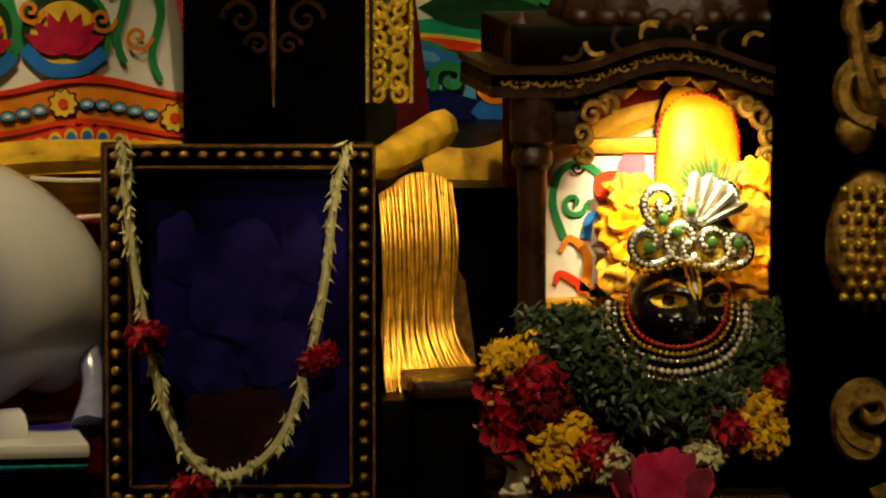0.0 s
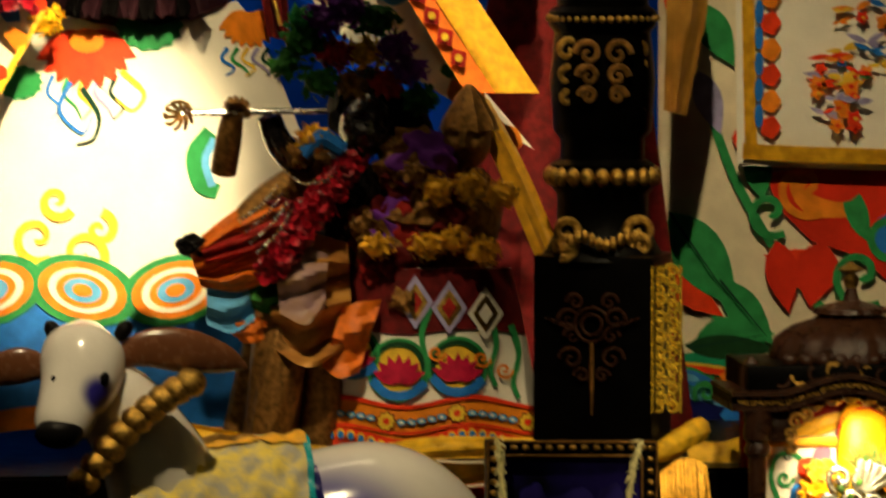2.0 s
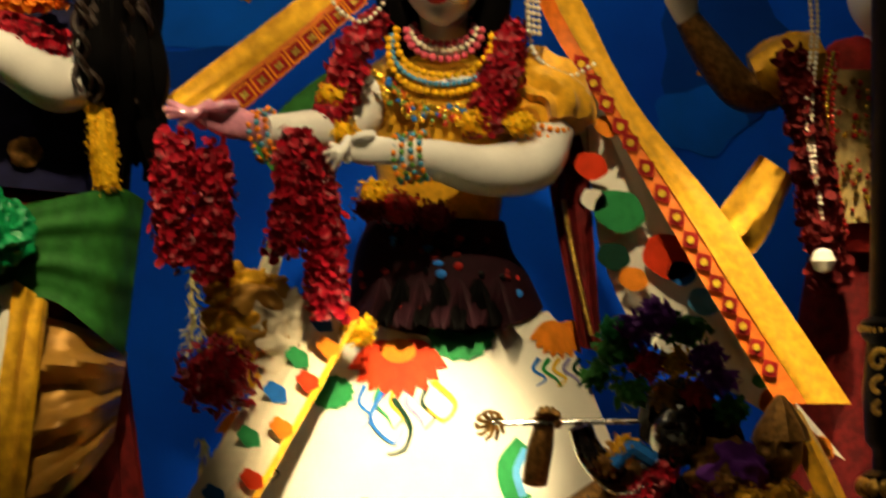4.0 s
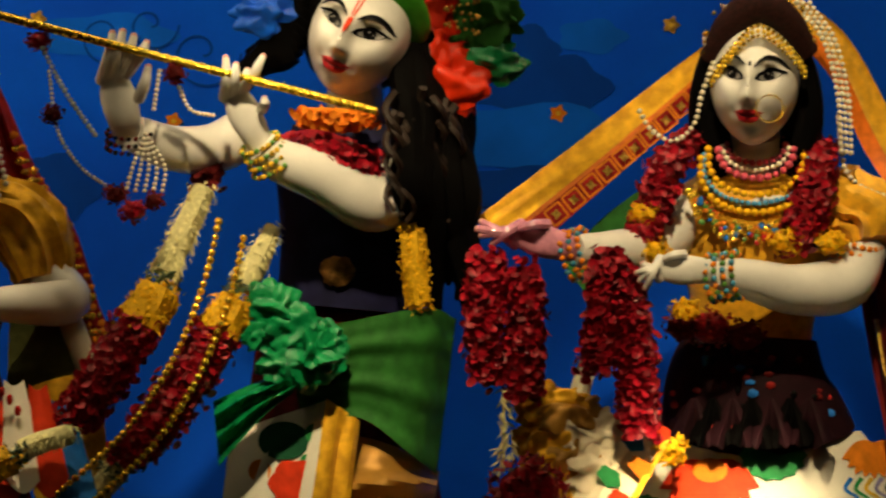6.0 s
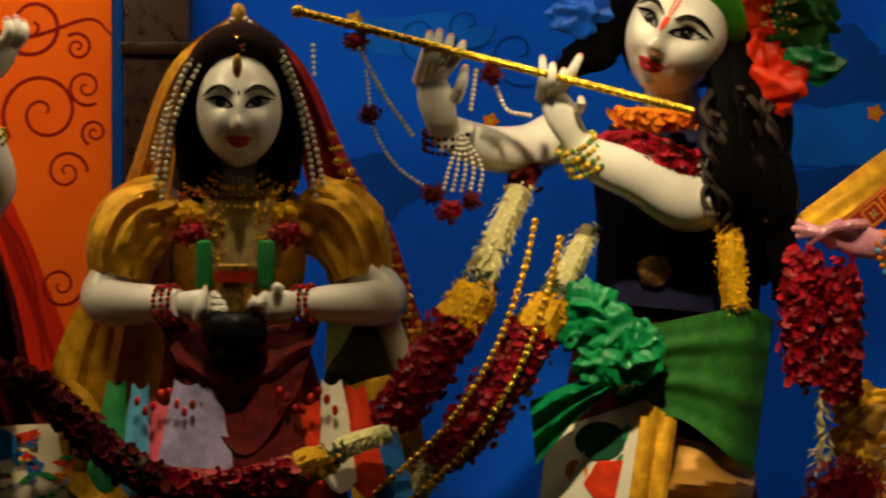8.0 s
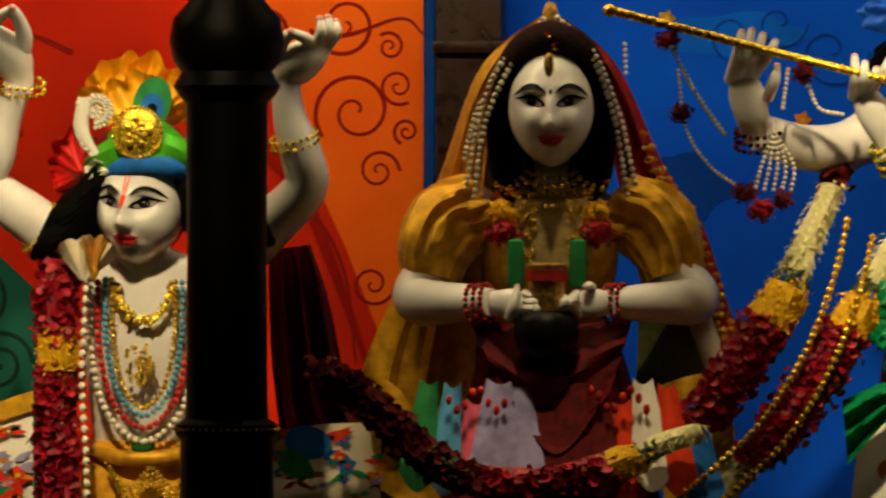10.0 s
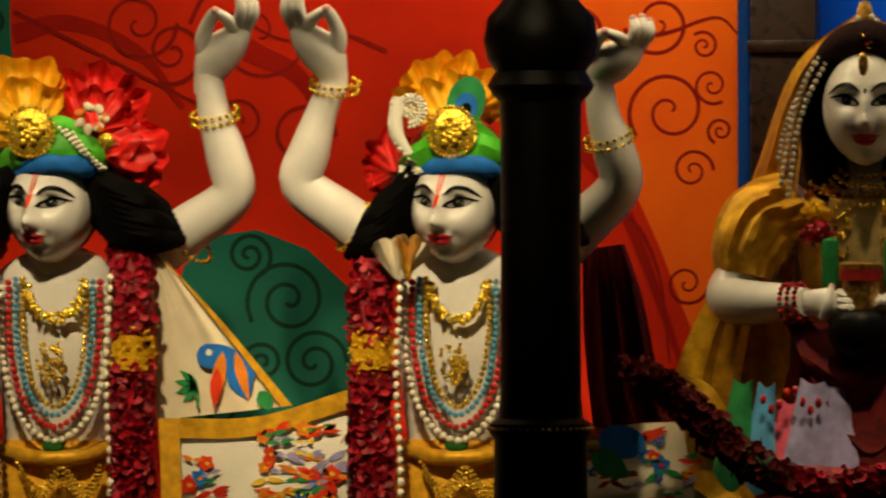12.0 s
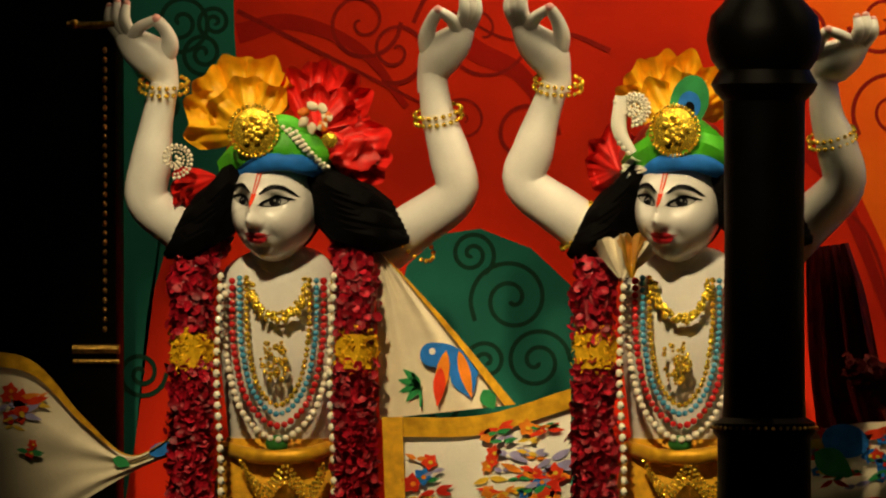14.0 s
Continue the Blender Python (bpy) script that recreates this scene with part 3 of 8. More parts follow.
fl.paint([(4340, 1455), (4400, 1462), (4460, 1478), (4540, 1470), (4540, 1600), (4340, 1600)], NAVYC, yf, 0.022)
fl.paint([(4340, 1384), (4400, 1378), (4520, 1382), (4520, 1404), (4440, 1402), (4340, 1396)], TEALP2, yf, 0.024)
fl.paint(leafshape(4376, 1366, 170, 44, 2), mat("bottle_green_paint", (0.008, 0.05, 0.015), 0.6), yf, 0.027)
fl.line([(4340, 1397), (4400, 1399), (4470, 1408), (4530, 1410)], 5, YELLOWP, yf, 0.029, n=30)
fl.line([(4340, 1404), (4400, 1406), (4470, 1417), (4530, 1420)], 13, SCARLET, yf, 0.027, n=30)
fl.paint(oval(4396, 1424, 40, 17, 14, 24, 3, 0.12), GREENP, yf, 0.030).paint(oval(4396, 1425, 36, 13, 14, 24, 3, 0.12), BLUEP, yf, 0.032).paint(oval(4388, 1423, 16, 6, 14), LBLUE, yf, 0.034)
fl.line(spiral(4416, 1450, 22, 1.3, 2.5, 1), 11, GREENP, yf, 0.033, n=40, taper=0.3)
fl.line(spiral(4466, 1452, 34, 1.3, 4.0, 1), 20, ORANGEP, yf, 0.034, n=50, taper=0.35)
fl.line(spiral(4466, 1452, 27, 1.2, 4.0, 1), 3, INK, yf, 0.036, n=50)
fl.paint(leafshape(4440, 1490, 70, 34, -8), BLUEP, yf, 0.030).paint(leafshape(4385, 1520, 60, 26, -15), BLUEP, yf, 0.030)
fl.paint([(4345, 1438), (4384, 1446), (4390, 1480), (4345, 1490)], RED, yf, 0.028)
for u, v, L, a in ((4350, 1130, 190, 55), (4440, 1250, 130, 50), (4390, 1370, 130, -10)):
    fl.line([(u, v), (u + L * math.cos(radians(a)), v + L * math.sin(radians(a)))], 5, DTEAL, yf, 0.03, n=10, taper=0.8)
thing("floral_drape", [("cloth", floral, "cream cloth"), ("painted_flowers", fl, "red, orange and green flowers")], "cream wall cloth painted with large red and green flowers", "drape", kind="structure")


# ---------------------------------------------------------------- columns and pedestal
def ring_beads(sh, u, v, y, r, bead, material, n=26):
    for i in range(n):
        a = 2 * math.pi * i / n
        c = W(u, v, y) + Vector((math.cos(a), math.sin(a), 0)) * (r / 1000)
        vs, fs = ico(1)
        sh.add([c + p * (bead / 1000) for p in vs], fs, material)


def curl(sh, u, v, y, r, material, width=7, start=0.0, hand=1, turns=1.4):
    """A carved scroll in relief."""
    p = spiral(u, v, r, turns, start, hand, 18)
    sh.tube([(a, b, y, width * (1 - 0.5 * i / 18)) for i, (a, b) in enumerate(p)], material, seg=6, n=36, flat=0.8)


LIFT = 1.0
YC = -0.52
shaft = Shape().lathe(4232, YC, [(-500, 74), (560, 76), (765, 78), (775, 92), (800, 92), (812, 82), (900, 90), (985, 84), (1000, 72), (1035, 72), (1045, 88), (1085, 88), (1098, 78), (1140, 78), (1170, 84), (1200, 100), (1212, 108)], BLACKWOOD, seg=32, square=0.15)
gilt = Shape()
ring_beads(gilt, 4232, 787, YC, 92, 7, OLDGOLD, 40)
for i in range(22):
    a = 2 * math.pi * i / 22
    c = Vector((math.cos(a), math.sin(a), 0))
    gilt.add([W(4232, 1065, YC) + c * 0.09 + Vector((p.x * 0.013, p.y * 0.013, p.z * 0.017)) for p in ico(2)[0]], ico(2)[1], OLDGOLD)
for u, k in ((4170, -1), (4296, 1)):
    for v, r in ((845, 26), (890, 22), (930, 18)):
        curl(gilt, u, v, YC - 0.06, r, OLDGOLD, 7, 1, k)
    for v, r in ((1165, 30), (1190, 24)):
        curl(gilt, u + 4 * k, v, YC - 0.08, r, OLDGOLD, 9, 2, k)
for v, r in ((850, 24), (890, 20), (925, 16)):
    for k in (-1, 1):
        curl(gilt, 4232 + 26 * k, v, YC - 0.094, r, BRASS, 6, 0 if k > 0 else math.pi, -k)
for i in range(14):
    gilt.ball(4150 + 12.6 * i, 1182 + 8 * math.cos(i * 0.9), YC - 0.06 - 0.05 * math.sin(math.pi * i / 13), 7, 13, 6, OLDGOLD, 2)
for v in range(300, 770, 14):
    gilt.bead(4304, v, YC - 0.02, 4, OLDGOLD)
thing("carved_column", [("shaft", shaft, "black lacquered shaft"), ("gilding", gilt, "worn gilt rings and scrolls")], "black lacquered turned column with worn gilt rings", "column", "canopy columns")

ped = Shape().slab(4137, 1208, 4351, 1545, -0.62, -0.46, BLACKWOOD, 5, turn=-21)
ped.slab(4122, 1535, 4366, 1945, -0.635, -0.445, BLACKWOOD, 5, turn=-21)


def ped_y(u):
    return -0.583 - 0.076 * (u - 4115) / 200


panel = Shape()
for k in (-1, 1):
    for v, r, du in ((1290, 16, 30), (1320, 20, 40), (1350, 16, 34), (1390, 22, 36), (1420, 14, 18)):
        curl(panel, 4213 + k * du, v, ped_y(4213 + k * du), r, BROWNWOOD, 4, 0 if k > 0 else math.pi, -k)
panel.tube([(4213, 1360, ped_y(4213), 3), (4213, 1420, ped_y(4213), 4), (4213, 1490, ped_y(4213), 1.5)], BRASS, seg=6)
for r in (30, 18):
    panel.tube([(4213 + r * math.cos(a), 1330 + r * math.sin(a), ped_y(4213 + r * math.cos(a)), 3) for a in [6.283 * i / 16 for i in range(17)]], BROWNWOOD, seg=6)
for k in (-1, 1):
    panel.tube([(4213 + 34 * k, 1335, ped_y(4213 + 34 * k), 4), (4213 + 62 * k, 1326, ped_y(4213 + 62 * k), 4), (4213 + 84 * k, 1318, ped_y(4213 + 84 * k), 1.5)], BROWNWOOD, seg=6)
side = Shape()
for v in range(1235, 1480, 16):
    for k in (-1, 1):
        curl(side, 4344 + 11 * k, v, -0.578 + 0.028 * k - 0.012, 12, GOLD, 4, v, k)
for u0, y0 in ((4320, -0.648), (4370, -0.518)):
    side.tube([(u0, 1225, y0, 3), (u0, 1485, y0, 3)], GOLD, seg=6)
thing("column_pedestal", [("body", ped, "black lacquered block"), ("front_carving", panel, "dim carved scrolls"), ("side_carving", side, "gilt carved openwork side")],
      "square black pedestal with a gilt carved side", "pedestal")

YR = -1.12
cB = Shape().slab(4832, -500, 5060, 1945, YR, YR + 0.27, SOOT, 8)
gB = Shape()
for v, r, h in ((1310, 60, 1), (1400, 55, -1), (1470, 40, 1), (1860, 70, -1), (1830, 40, 1), (1230, 50, -1), (1120, 60, 1)):
    curl(gB, 4886, v, YR - 0.012, r, OLDGOLD, 12, 1.5, h, 1.3)
gB.ball(4886, 1645, YR - 0.002, 48, 78, 22, OLDGOLD, 3)
for i in range(9):
    for j in range(5):
        gB.bead(4856 + 16 * j + 8 * (i % 2), 1585 + 15 * i, YR - 0.02 - 0.012 * (1 - abs(j - 2) / 2.5), 6, GOLD)
gB.ball(4868, 1520, YR - 0.006, 22, 24, 12, OLDGOLD, 2)
gB.tube([(4848, 1260, YR - 0.008, 4), (4866, 1400, YR - 0.01, 9), (4884, 1480, YR - 0.01, 14), (4914, 1520, YR - 0.01, 5)], OLDGOLD, seg=8)
thing("gilt_pilaster", [("shaft", cB, "black lacquered shaft"), ("carving", gB, "dull gilt scrolls and pine cone")], "black square pilaster with dull gilt carving", "column", "canopy columns")

# slim turned pillar before the second raised-arm statue
YP = -0.45
pC = Shape().lathe(1352, YP, [(-500, 62), (-30, 62), (0, 66), (30, 92), (70, 99), (105, 92), (125, 78), (150, 92), (165, 84), (180, 70), (420, 68), (700, 70), (738, 72), (748, 88), (764, 88), (775, 80), (1945, 84)], BLACKWOOD, seg=28)
bC = Shape()
ring_beads(bC, 1352, 756, YP, 90, 3.5, OLDGOLD, 44)
thing("slim_pillar", [("shaft", pC, "black turned shaft"), ("bead_ring", bC, "fine gilt bead ring")], "slim black turned pillar with a bulging collar", "column", "canopy columns")
pD = Shape().slab(-60, -500, 207, 1560, 0.35, 0.42, BLACKWOOD, 8)
bD = Shape()
for v in range(90, 600, 17):
    bD.ball(186, v, 0.35 - 0.002, 5, 7, 5, BRASS, 1)
bD.tube([(130, 618, 0.35 - 0.006, 9), (212, 618, 0.35 - 0.006, 9)], OLDGOLD, seg=8)
bD.tube([(130, 640, 0.35 - 0.006, 5), (212, 640, 0.35 - 0.006, 5)], OLDGOLD, seg=8)
thing("corner_pillar", [("shaft", pD, "black square shaft"), ("beading", bD, "dull brass beading")], "black square corner pillar with dull beading", "column", "canopy columns")
pE = Shape().slab(1722, -500, 1838, 1560, 0.50, 0.60, BROWNWOOD, 6)
for v in (70, -60):
    pE.slab(1715, v, 1845, v + 22, 0.488, 0.60, BROWNWOOD, 4)
thing("rear_post", pE, "dark brown wooden post between the backdrop cloths", "post", kind="structure")
thing("post_curtain", Shape().sheet(hanging(1700, 1726, -420, 1560, 0.55, 1, 0.004), 6, 12, SKYDARK), "narrow navy cloth beside the post", "curtain", kind="structure")


# ---------------------------------------------------------------- statues
def tax(z):
    return 1.0 - (0.19 * abs(z) ** 2.8 if z < 0 else 0.06 * z * z)


def relief(x, z):
    def pair(c, w, zc, h):
        return (math.exp(-((x - c) / w) ** 2) + math.exp(-((x + c) / w) ** 2)) * math.exp(-((z - zc) / h) ** 2)
    nose = 0.40 * math.exp(-(x / 0.13) ** 2) * (math.exp(-((z + 0.22) / 0.13) ** 2) + 0.62 * math.exp(-((z - 0.05) / 0.22) ** 2)) + 0.10 * pair(0.13, 0.07, -0.27, 0.07)
    eyes = -0.27 * pair(0.42, 0.2, 0.12, 0.13) + 0.10 * pair(0.40, 0.17, 0.11, 0.055) + 0.09 * pair(0.40, 0.26, 0.36, 0.09)
    lips = math.exp(-(x / 0.22) ** 2) * (0.13 * math.exp(-((z + 0.47) / 0.05) ** 2) + 0.14 * math.exp(-((z + 0.585) / 0.055) ** 2)) - 0.05 * math.exp(-(x / 0.2) ** 2 - ((z + 0.70) / 0.06) ** 2)
    chin = 0.13 * math.exp(-(x / 0.22) ** 2) * math.exp(-((z + 0.88) / 0.14) ** 2)
    cheek = 0.10 * pair(0.48, 0.24, -0.25, 0.24) - 0.05 * pair(0.36, 0.07, -0.48, 0.08)
    return nose + eyes + lips + chin + cheek


class Head:
    """A carved head: w and h are its half width and half height in mm; turn to its left, lean in the picture's plane."""

    def __init__(self, u, v, y, w, h, turn=0.0, lean=0.0, nod=0.0):
        self.c, self.s = W(u, v, y), (w / 1000, w / 1000 * 1.15, h / 1000)
        self.q = Matrix.Rotation(radians(lean), 3, "Y") @ Matrix.Rotation(radians(turn), 3, "Z") @ Matrix.Rotation(radians(nod), 3, "X")

    def at(self, x, z, out=0.0):
        px = min(0.98, abs(x / tax(z)))
        y = -math.sqrt(max(0.02, 1 - px * px - z * z)) - relief(x, z) - out
        return self.c + self.q @ Vector((x * self.s[0], y * self.s[1], z * self.s[2]))

    def skull(self, sh, material):
        vs, fs = ico(5)
        out = []
        for p in vs:
            x, z = p.x * tax(p.z), p.z
            y = p.y - (relief(x, z) * min(1, -p.y * 3) if p.y < 0 else 0)
            out.append(self.c + self.q @ Vector((x * self.s[0], y * self.s[1], z * self.s[2])))
        sh.add(out, fs, material)

    def patch(self, sh, outline, material, out=0.02):
        cx, cz = sum(p[0] for p in outline) / len(outline), sum(p[1] for p in outline) / len(outline)
        n, vs, fs = len(outline), [self.at(cx, cz, out)], []
        for k in (0.5, 1.0):
            vs += [self.at(cx + (x - cx) * k, cz + (z - cz) * k, out) for x, z in outline]
        for j in range(n):
            i = (j + 1) % n
            fs += [[0, 1 + j, 1 + i], [1 + j, 1 + n + j, 1 + n + i, 1 + i]]
        sh.add(vs, fs, material)

    def stroke(self, sh, path, width, material, out=0.03):
        p = smooth_path(path, 20)
        row = []
        for i, q in enumerate(p):
            d = p[min(i + 1, 19)] - p[max(i - 1, 0)]
            d = d / (np.linalg.norm(d) + 1e-9)
            h = width / 2 * (1 - abs(i / 9.5 - 1) ** 3 * 0.8)
            row.append([self.at(q[0] + s * d[1] * h, q[1] - s * d[0] * h, out) for s in (-1, 0, 1)])
        sh.rings(row, material, closed=False)

    def face(self, sh, skin, tilak=None, white=EYEWHITE_GLINT):
        self.skull(sh, skin)
        for k in (-1, 1):
            almond = [(k * (0.42 + 0.25 * math.cos(a)), 0.11 + (0.070 if math.sin(a) > 0 else 0.055) * math.sin(a) + 0.03 * math.cos(a)) for a in [6.283 * i / 20 for i in range(20)]]
            big = [(k * 0.42 + (x - k * 0.42) * 1.16, 0.122 + (z - 0.11) * 1.5) for x, z in almond]
            self.patch(sh, big, INK, 0.012)
            self.stroke(sh, [(k * 0.12, 0.06), (k * 0.42, 0.215), (k * 0.82, 0.17)], 0.06, INK, 0.03)
            self.patch(sh, almond, white, 0.020)
            self.patch(sh, oval(k * 0.42 - 0.01, 0.12, 0.125, 0.082, n=14), INK, 0.028)
            # pale dot painted on the iris as a highlight
            self.patch(sh, oval(k * 0.41 - 0.03, 0.15, 0.018, 0.018, n=8), EYEWHITE_GLINT, 0.036)
            self.stroke(sh, [(k * 0.11, 0.27), (k * 0.34, 0.40), (k * 0.60, 0.38), (k * 0.86, 0.22)], 0.062, INK)
        upper = [(-0.34, -0.475), (-0.2, -0.44), (-0.08, -0.415), (0, -0.435), (0.08, -0.415), (0.2, -0.44), (0.34, -0.475), (0.15, -0.515), (0, -0.525), (-0.15, -0.515)]
        lower = [(-0.30, -0.49), (-0.15, -0.53), (0, -0.54), (0.15, -0.53), (0.30, -0.49), (0.2, -0.60), (0.08, -0.64), (-0.08, -0.64), (-0.2, -0.60)]
        self.patch(sh, upper, LIP, 0.045)
        self.patch(sh, lower, LIP, 0.045)
        self.stroke(sh, [(-0.37, -0.45), (-0.18, -0.505), (0, -0.525), (0.18, -0.505), (0.37, -0.45)], 0.018, REDCLOTH, 0.052)
        if not tilak:
            self.patch(sh, oval(0, 0.30, 0.035, 0.045, n=12), INK, 0.03)
        if tilak:
            self.stroke(sh, [(-0.045, 0.85), (-0.04, 0.5), (-0.02, 0.25)], 0.035, tilak, 0.03)
            self.stroke(sh, [(0.045, 0.85), (0.04, 0.5), (0.02, 0.25)], 0.035, tilak, 0.03)
            self.patch(sh, [(-0.06, 0.27), (0.06, 0.27), (0.05, 0.12), (0, 0.02), (-0.05, 0.12)], tilak, 0.028)


def hand_of(sh, wrist, palm, tips, r=9, skin=MARBLE, tip=BLUSH):
    """wrist and palm: u, v, y; tips: end points of the fingers, thumb last."""
    back = (wrist[0] * 1.35 - palm[0] * 0.35, wrist[1] * 1.35 - palm[1] * 0.35, wrist[2])
    sh.tube([(*back, r * 1.5), (*wrist, r * 2.2), ((wrist[0] + palm[0]) / 2, (wrist[1] + palm[1]) / 2, palm[2], r * 2.7), (*palm, r * 2.9), (palm[0] * 1.6 - wrist[0] * 0.6, palm[1] * 1.6 - wrist[1] * 0.6, palm[2], r * 1.8)], skin, seg=14, flat=0.55)
    d = np.array(palm[:2]) - np.array(wrist[:2])
    side = np.array([-d[1], d[0]]) / (np.linalg.norm(d) + 1e-6)
    for i, t in enumerate(tips):
        k = (i - (len(tips) - 2) / 2) * r * 1.35
        root = (palm[0] + d[0] * 0.45 + side[0] * k, palm[1] + d[1] * 0.45 + side[1] * k, palm[2]) if i < len(tips) - 1 else (palm[0] - d[0] * 0.2 + side[0] * k * 0.9, palm[1] - d[1] * 0.2 + side[1] * k * 0.9, palm[2] - 0.01)
        mid = ((root[0] + t[0]) / 2 + side[0] * 3, (root[1] + t[1]) / 2 + side[1] * 3, min(root[2], t[2]) - 0.012)
        sh.tube([(*root, r), (*mid, r * 0.92), (*t, r * 0.6)], skin, seg=8, n=10)
        sh.bead(t[0], t[1], t[2], r * 0.62, tip, 2)


def ring_hand(sh, wrist, sx=1.0, sy=1.0, y=0.0, skin=MARBLE, tip=BLUSH):
    """A raised hand, bent at the wrist, thumb and forefinger meeting; sx below 0 mirrors it."""
    def run(rows_, flat_=0.6, n=18):
        sh.tube([(wrist[0] + sx * a, wrist[1] + sy * b, y + d, r) for a, b, d, r in rows_], skin, seg=14, n=n, flat=flat_)
    run(((2, 34, 0, 24), (0, 6, 0, 27), (-14, -30, -0.005, 38), (-42, -58, -0.01, 33), (-62, -80, -0.012, 20), (-70, -92, -0.012, 8)), 0.78, 26)
    for k, (da, db, r) in enumerate(((-84, -142, 9.5), (-72, -152, 10), (-58, -148, 10))):
        foot = (-68 + 9 * k, -84 + 2 * k)
        run(((*foot, -0.012, 13), ((foot[0] + da) / 2 - 7, (foot[1] + db) / 2, -0.02 - 0.006 * k, 11.5), (da, db, -0.012 - 0.008 * k, r * 0.75)), 0.95)
        sh.bead(wrist[0] + sx * da, wrist[1] + sy * db, y - 0.013 - 0.008 * k, r * 0.75, tip, 2)
    run(((-48, -82, -0.02, 14), (-36, -100, -0.035, 11), (-18, -112, -0.04, 9), (-13, -114, -0.04, 8)), 0.95)
    run(((-6, -28, 0.0, 8), (2, -42, -0.008, 19), (9, -66, -0.02, 16), (2, -92, -0.03, 12.5), (-10, -112, -0.04, 11), (-12, -118, -0.04, 6)), 0.9)
    sh.bead(wrist[0] - sx * 12, wrist[1] - sy * 116, y - 0.043, 9, tip, 2)


def folds(u, v0, w0, v1, w1, y, depth, count, amp=0.05, lean=0.0):
    """Rows for a pleated skirt or robe: a lathe of uneven folds, flattened in depth."""
    rings = []
    for i in range(25):
        t = i / 24
        v, w = v0 + (v1 - v0) * t, w0 + (w1 - w0) * t ** 0.85
        c, ring = W(u + lean * t, v, y), []
        for j in range(72):
            a = 2 * math.pi * j / 72
            k = 1 + amp * t * math.sin(count * a + 1.3 * math.sin(3 * a)) + 0.4 * amp * t * math.sin(2.3 * count * a + 2)
            ring.append(c + Vector((math.cos(a) * w * k / 1000, math.sin(a) * w * k * depth / 1000, 0)))
        rings.append(ring)
    return rings


# ---- the pair with raised arms
def raised_arm_statue(u, hand_l, hand_r, turn, label):
    sh = Shape()
    hd = Head(u - 8, 365, -0.03, 77, 100, turn, 3, 4)
    hd.face(sh, MARBLE, SCARLET)
    sh.tube([(u - 5, 430, 0.02, 48), (u - 2, 500, 0.03, 54)], MARBLE, seg=16)
    sh.tube([(u, 452, 0.05, 60), (u, 482, 0.04, 104), (u, 600, 0.03, 112), (u, 720, 0.04, 100), (u, 790, 0.05, 92)], MARBLE, seg=28, flat=0.6)
    sh.tube([(u, 775, 0.05, 98), (u, 850, 0.05, 118), (u, 900, 0.05, 120)], YELLOW, seg=28, flat=0.62)
    sh.rings(folds(u, 880, 115, 1556, 190, 0.06, 0.6, 12, 0.08), YELLOW)
    for (w, e, s_), k in ((hand_l, -1), (hand_r, 1)):
        sh.tube([(*w, 0.0, 25), ((w[0] * 2 + e[0]) / 3 - 4, (w[1] * 2 + e[1]) / 3, 0.0, 30), ((w[0] + 2 * e[0]) / 3 + 4 * k, (w[1] + 2 * e[1]) / 3, 0.0, 38), (e[0], e[1], 0.01, 40), ((e[0] + s_[0]) / 2, (e[1] + s_[1]) / 2, 0.03, 45), (*s_, 0.05, 48)], MARBLE, seg=18, n=28)
    # dark locks
    for k, reach, drop in ((-1, 150, 60), (1, 190, 20)):
        for i in range(7):
            x0 = u + k * (62 + 5 * i)
            sh.tube([(u + k * 62, 300 + 10 * i, -0.02, 24), (x0 + k * 24, 325 + 13 * i, -0.05, 30), (x0 + k * reach * 0.42 + 8 * math.sin(i * 2), 345 + 11 * i + drop * 0.3, -0.05, 30), (x0 + k * reach * 0.72, 350 + 10 * i + drop * 0.7, -0.03, 8)], HAIR, seg=8, ripple=0.12)
    sh.ball(u - 5, 350, 0.07, 92, 105, 85, HAIR, 3, 0.15)
    return sh, hd


s1, h1 = raised_arm_statue(495, ((292, 150), (262, 355), (385, 455)), ((765, 130), (805, 345), (640, 470)), -13, "")
ring_hand(s1, (291, 133), 1.15, 0.85)
ring_hand(s1, (764, 132), -0.95, 0.98)
thing("marble_statue", s1, "white marble statue with raised arms and black locks", "statue", "altar statues")
s2, h2 = raised_arm_statue(1208, ((982, 150), (930, 325), (1085, 445)), ((1455, 140), (1490, 330), (1355, 470)), -12, "")
ring_hand(s2, (985, 130), 1.0, 1.0)
ring_hand(s2, (1452, 138), -1.1, 0.72)
thing("marble_statue", s2, "white marble statue with raised arms behind a slim pillar", "statue", "altar statues")


# ---- left attendant holding a bowl
s3 = Shape()
h3 = Head(1926, 188, -0.08, 76, 103, 3, 0, 3)
h3.face(s3, MARBLE, None)
s3.ball(1926, 170, -0.01, 98, 120, 85, HAIR, 3, 0.1)
for k in (-1, 1):
    s3.tube([(1926 + 40 * k, 88, -0.09, 24), (1926 + 76 * k, 150, -0.07, 26), (1926 + 84 * k, 230, -0.06, 32), (1926 + 66 * k, 310, -0.04, 40), (1926 + 60 * k, 350, -0.02, 20)], HAIR, seg=12)
s3.tube([(1926, 270, -0.02, 42), (1926, 330, 0.0, 50), (1926, 350, 0.02, 100)], MARBLE, seg=16)
s3.tube([(1926, 330, 0.02, 95), (1926, 370, 0.02, 122), (1926, 470, 0.0, 118), (1926, 560, 0.02, 100), (1926, 640, 0.03, 105)], GOLDCLOTH, seg=28, flat=0.62)
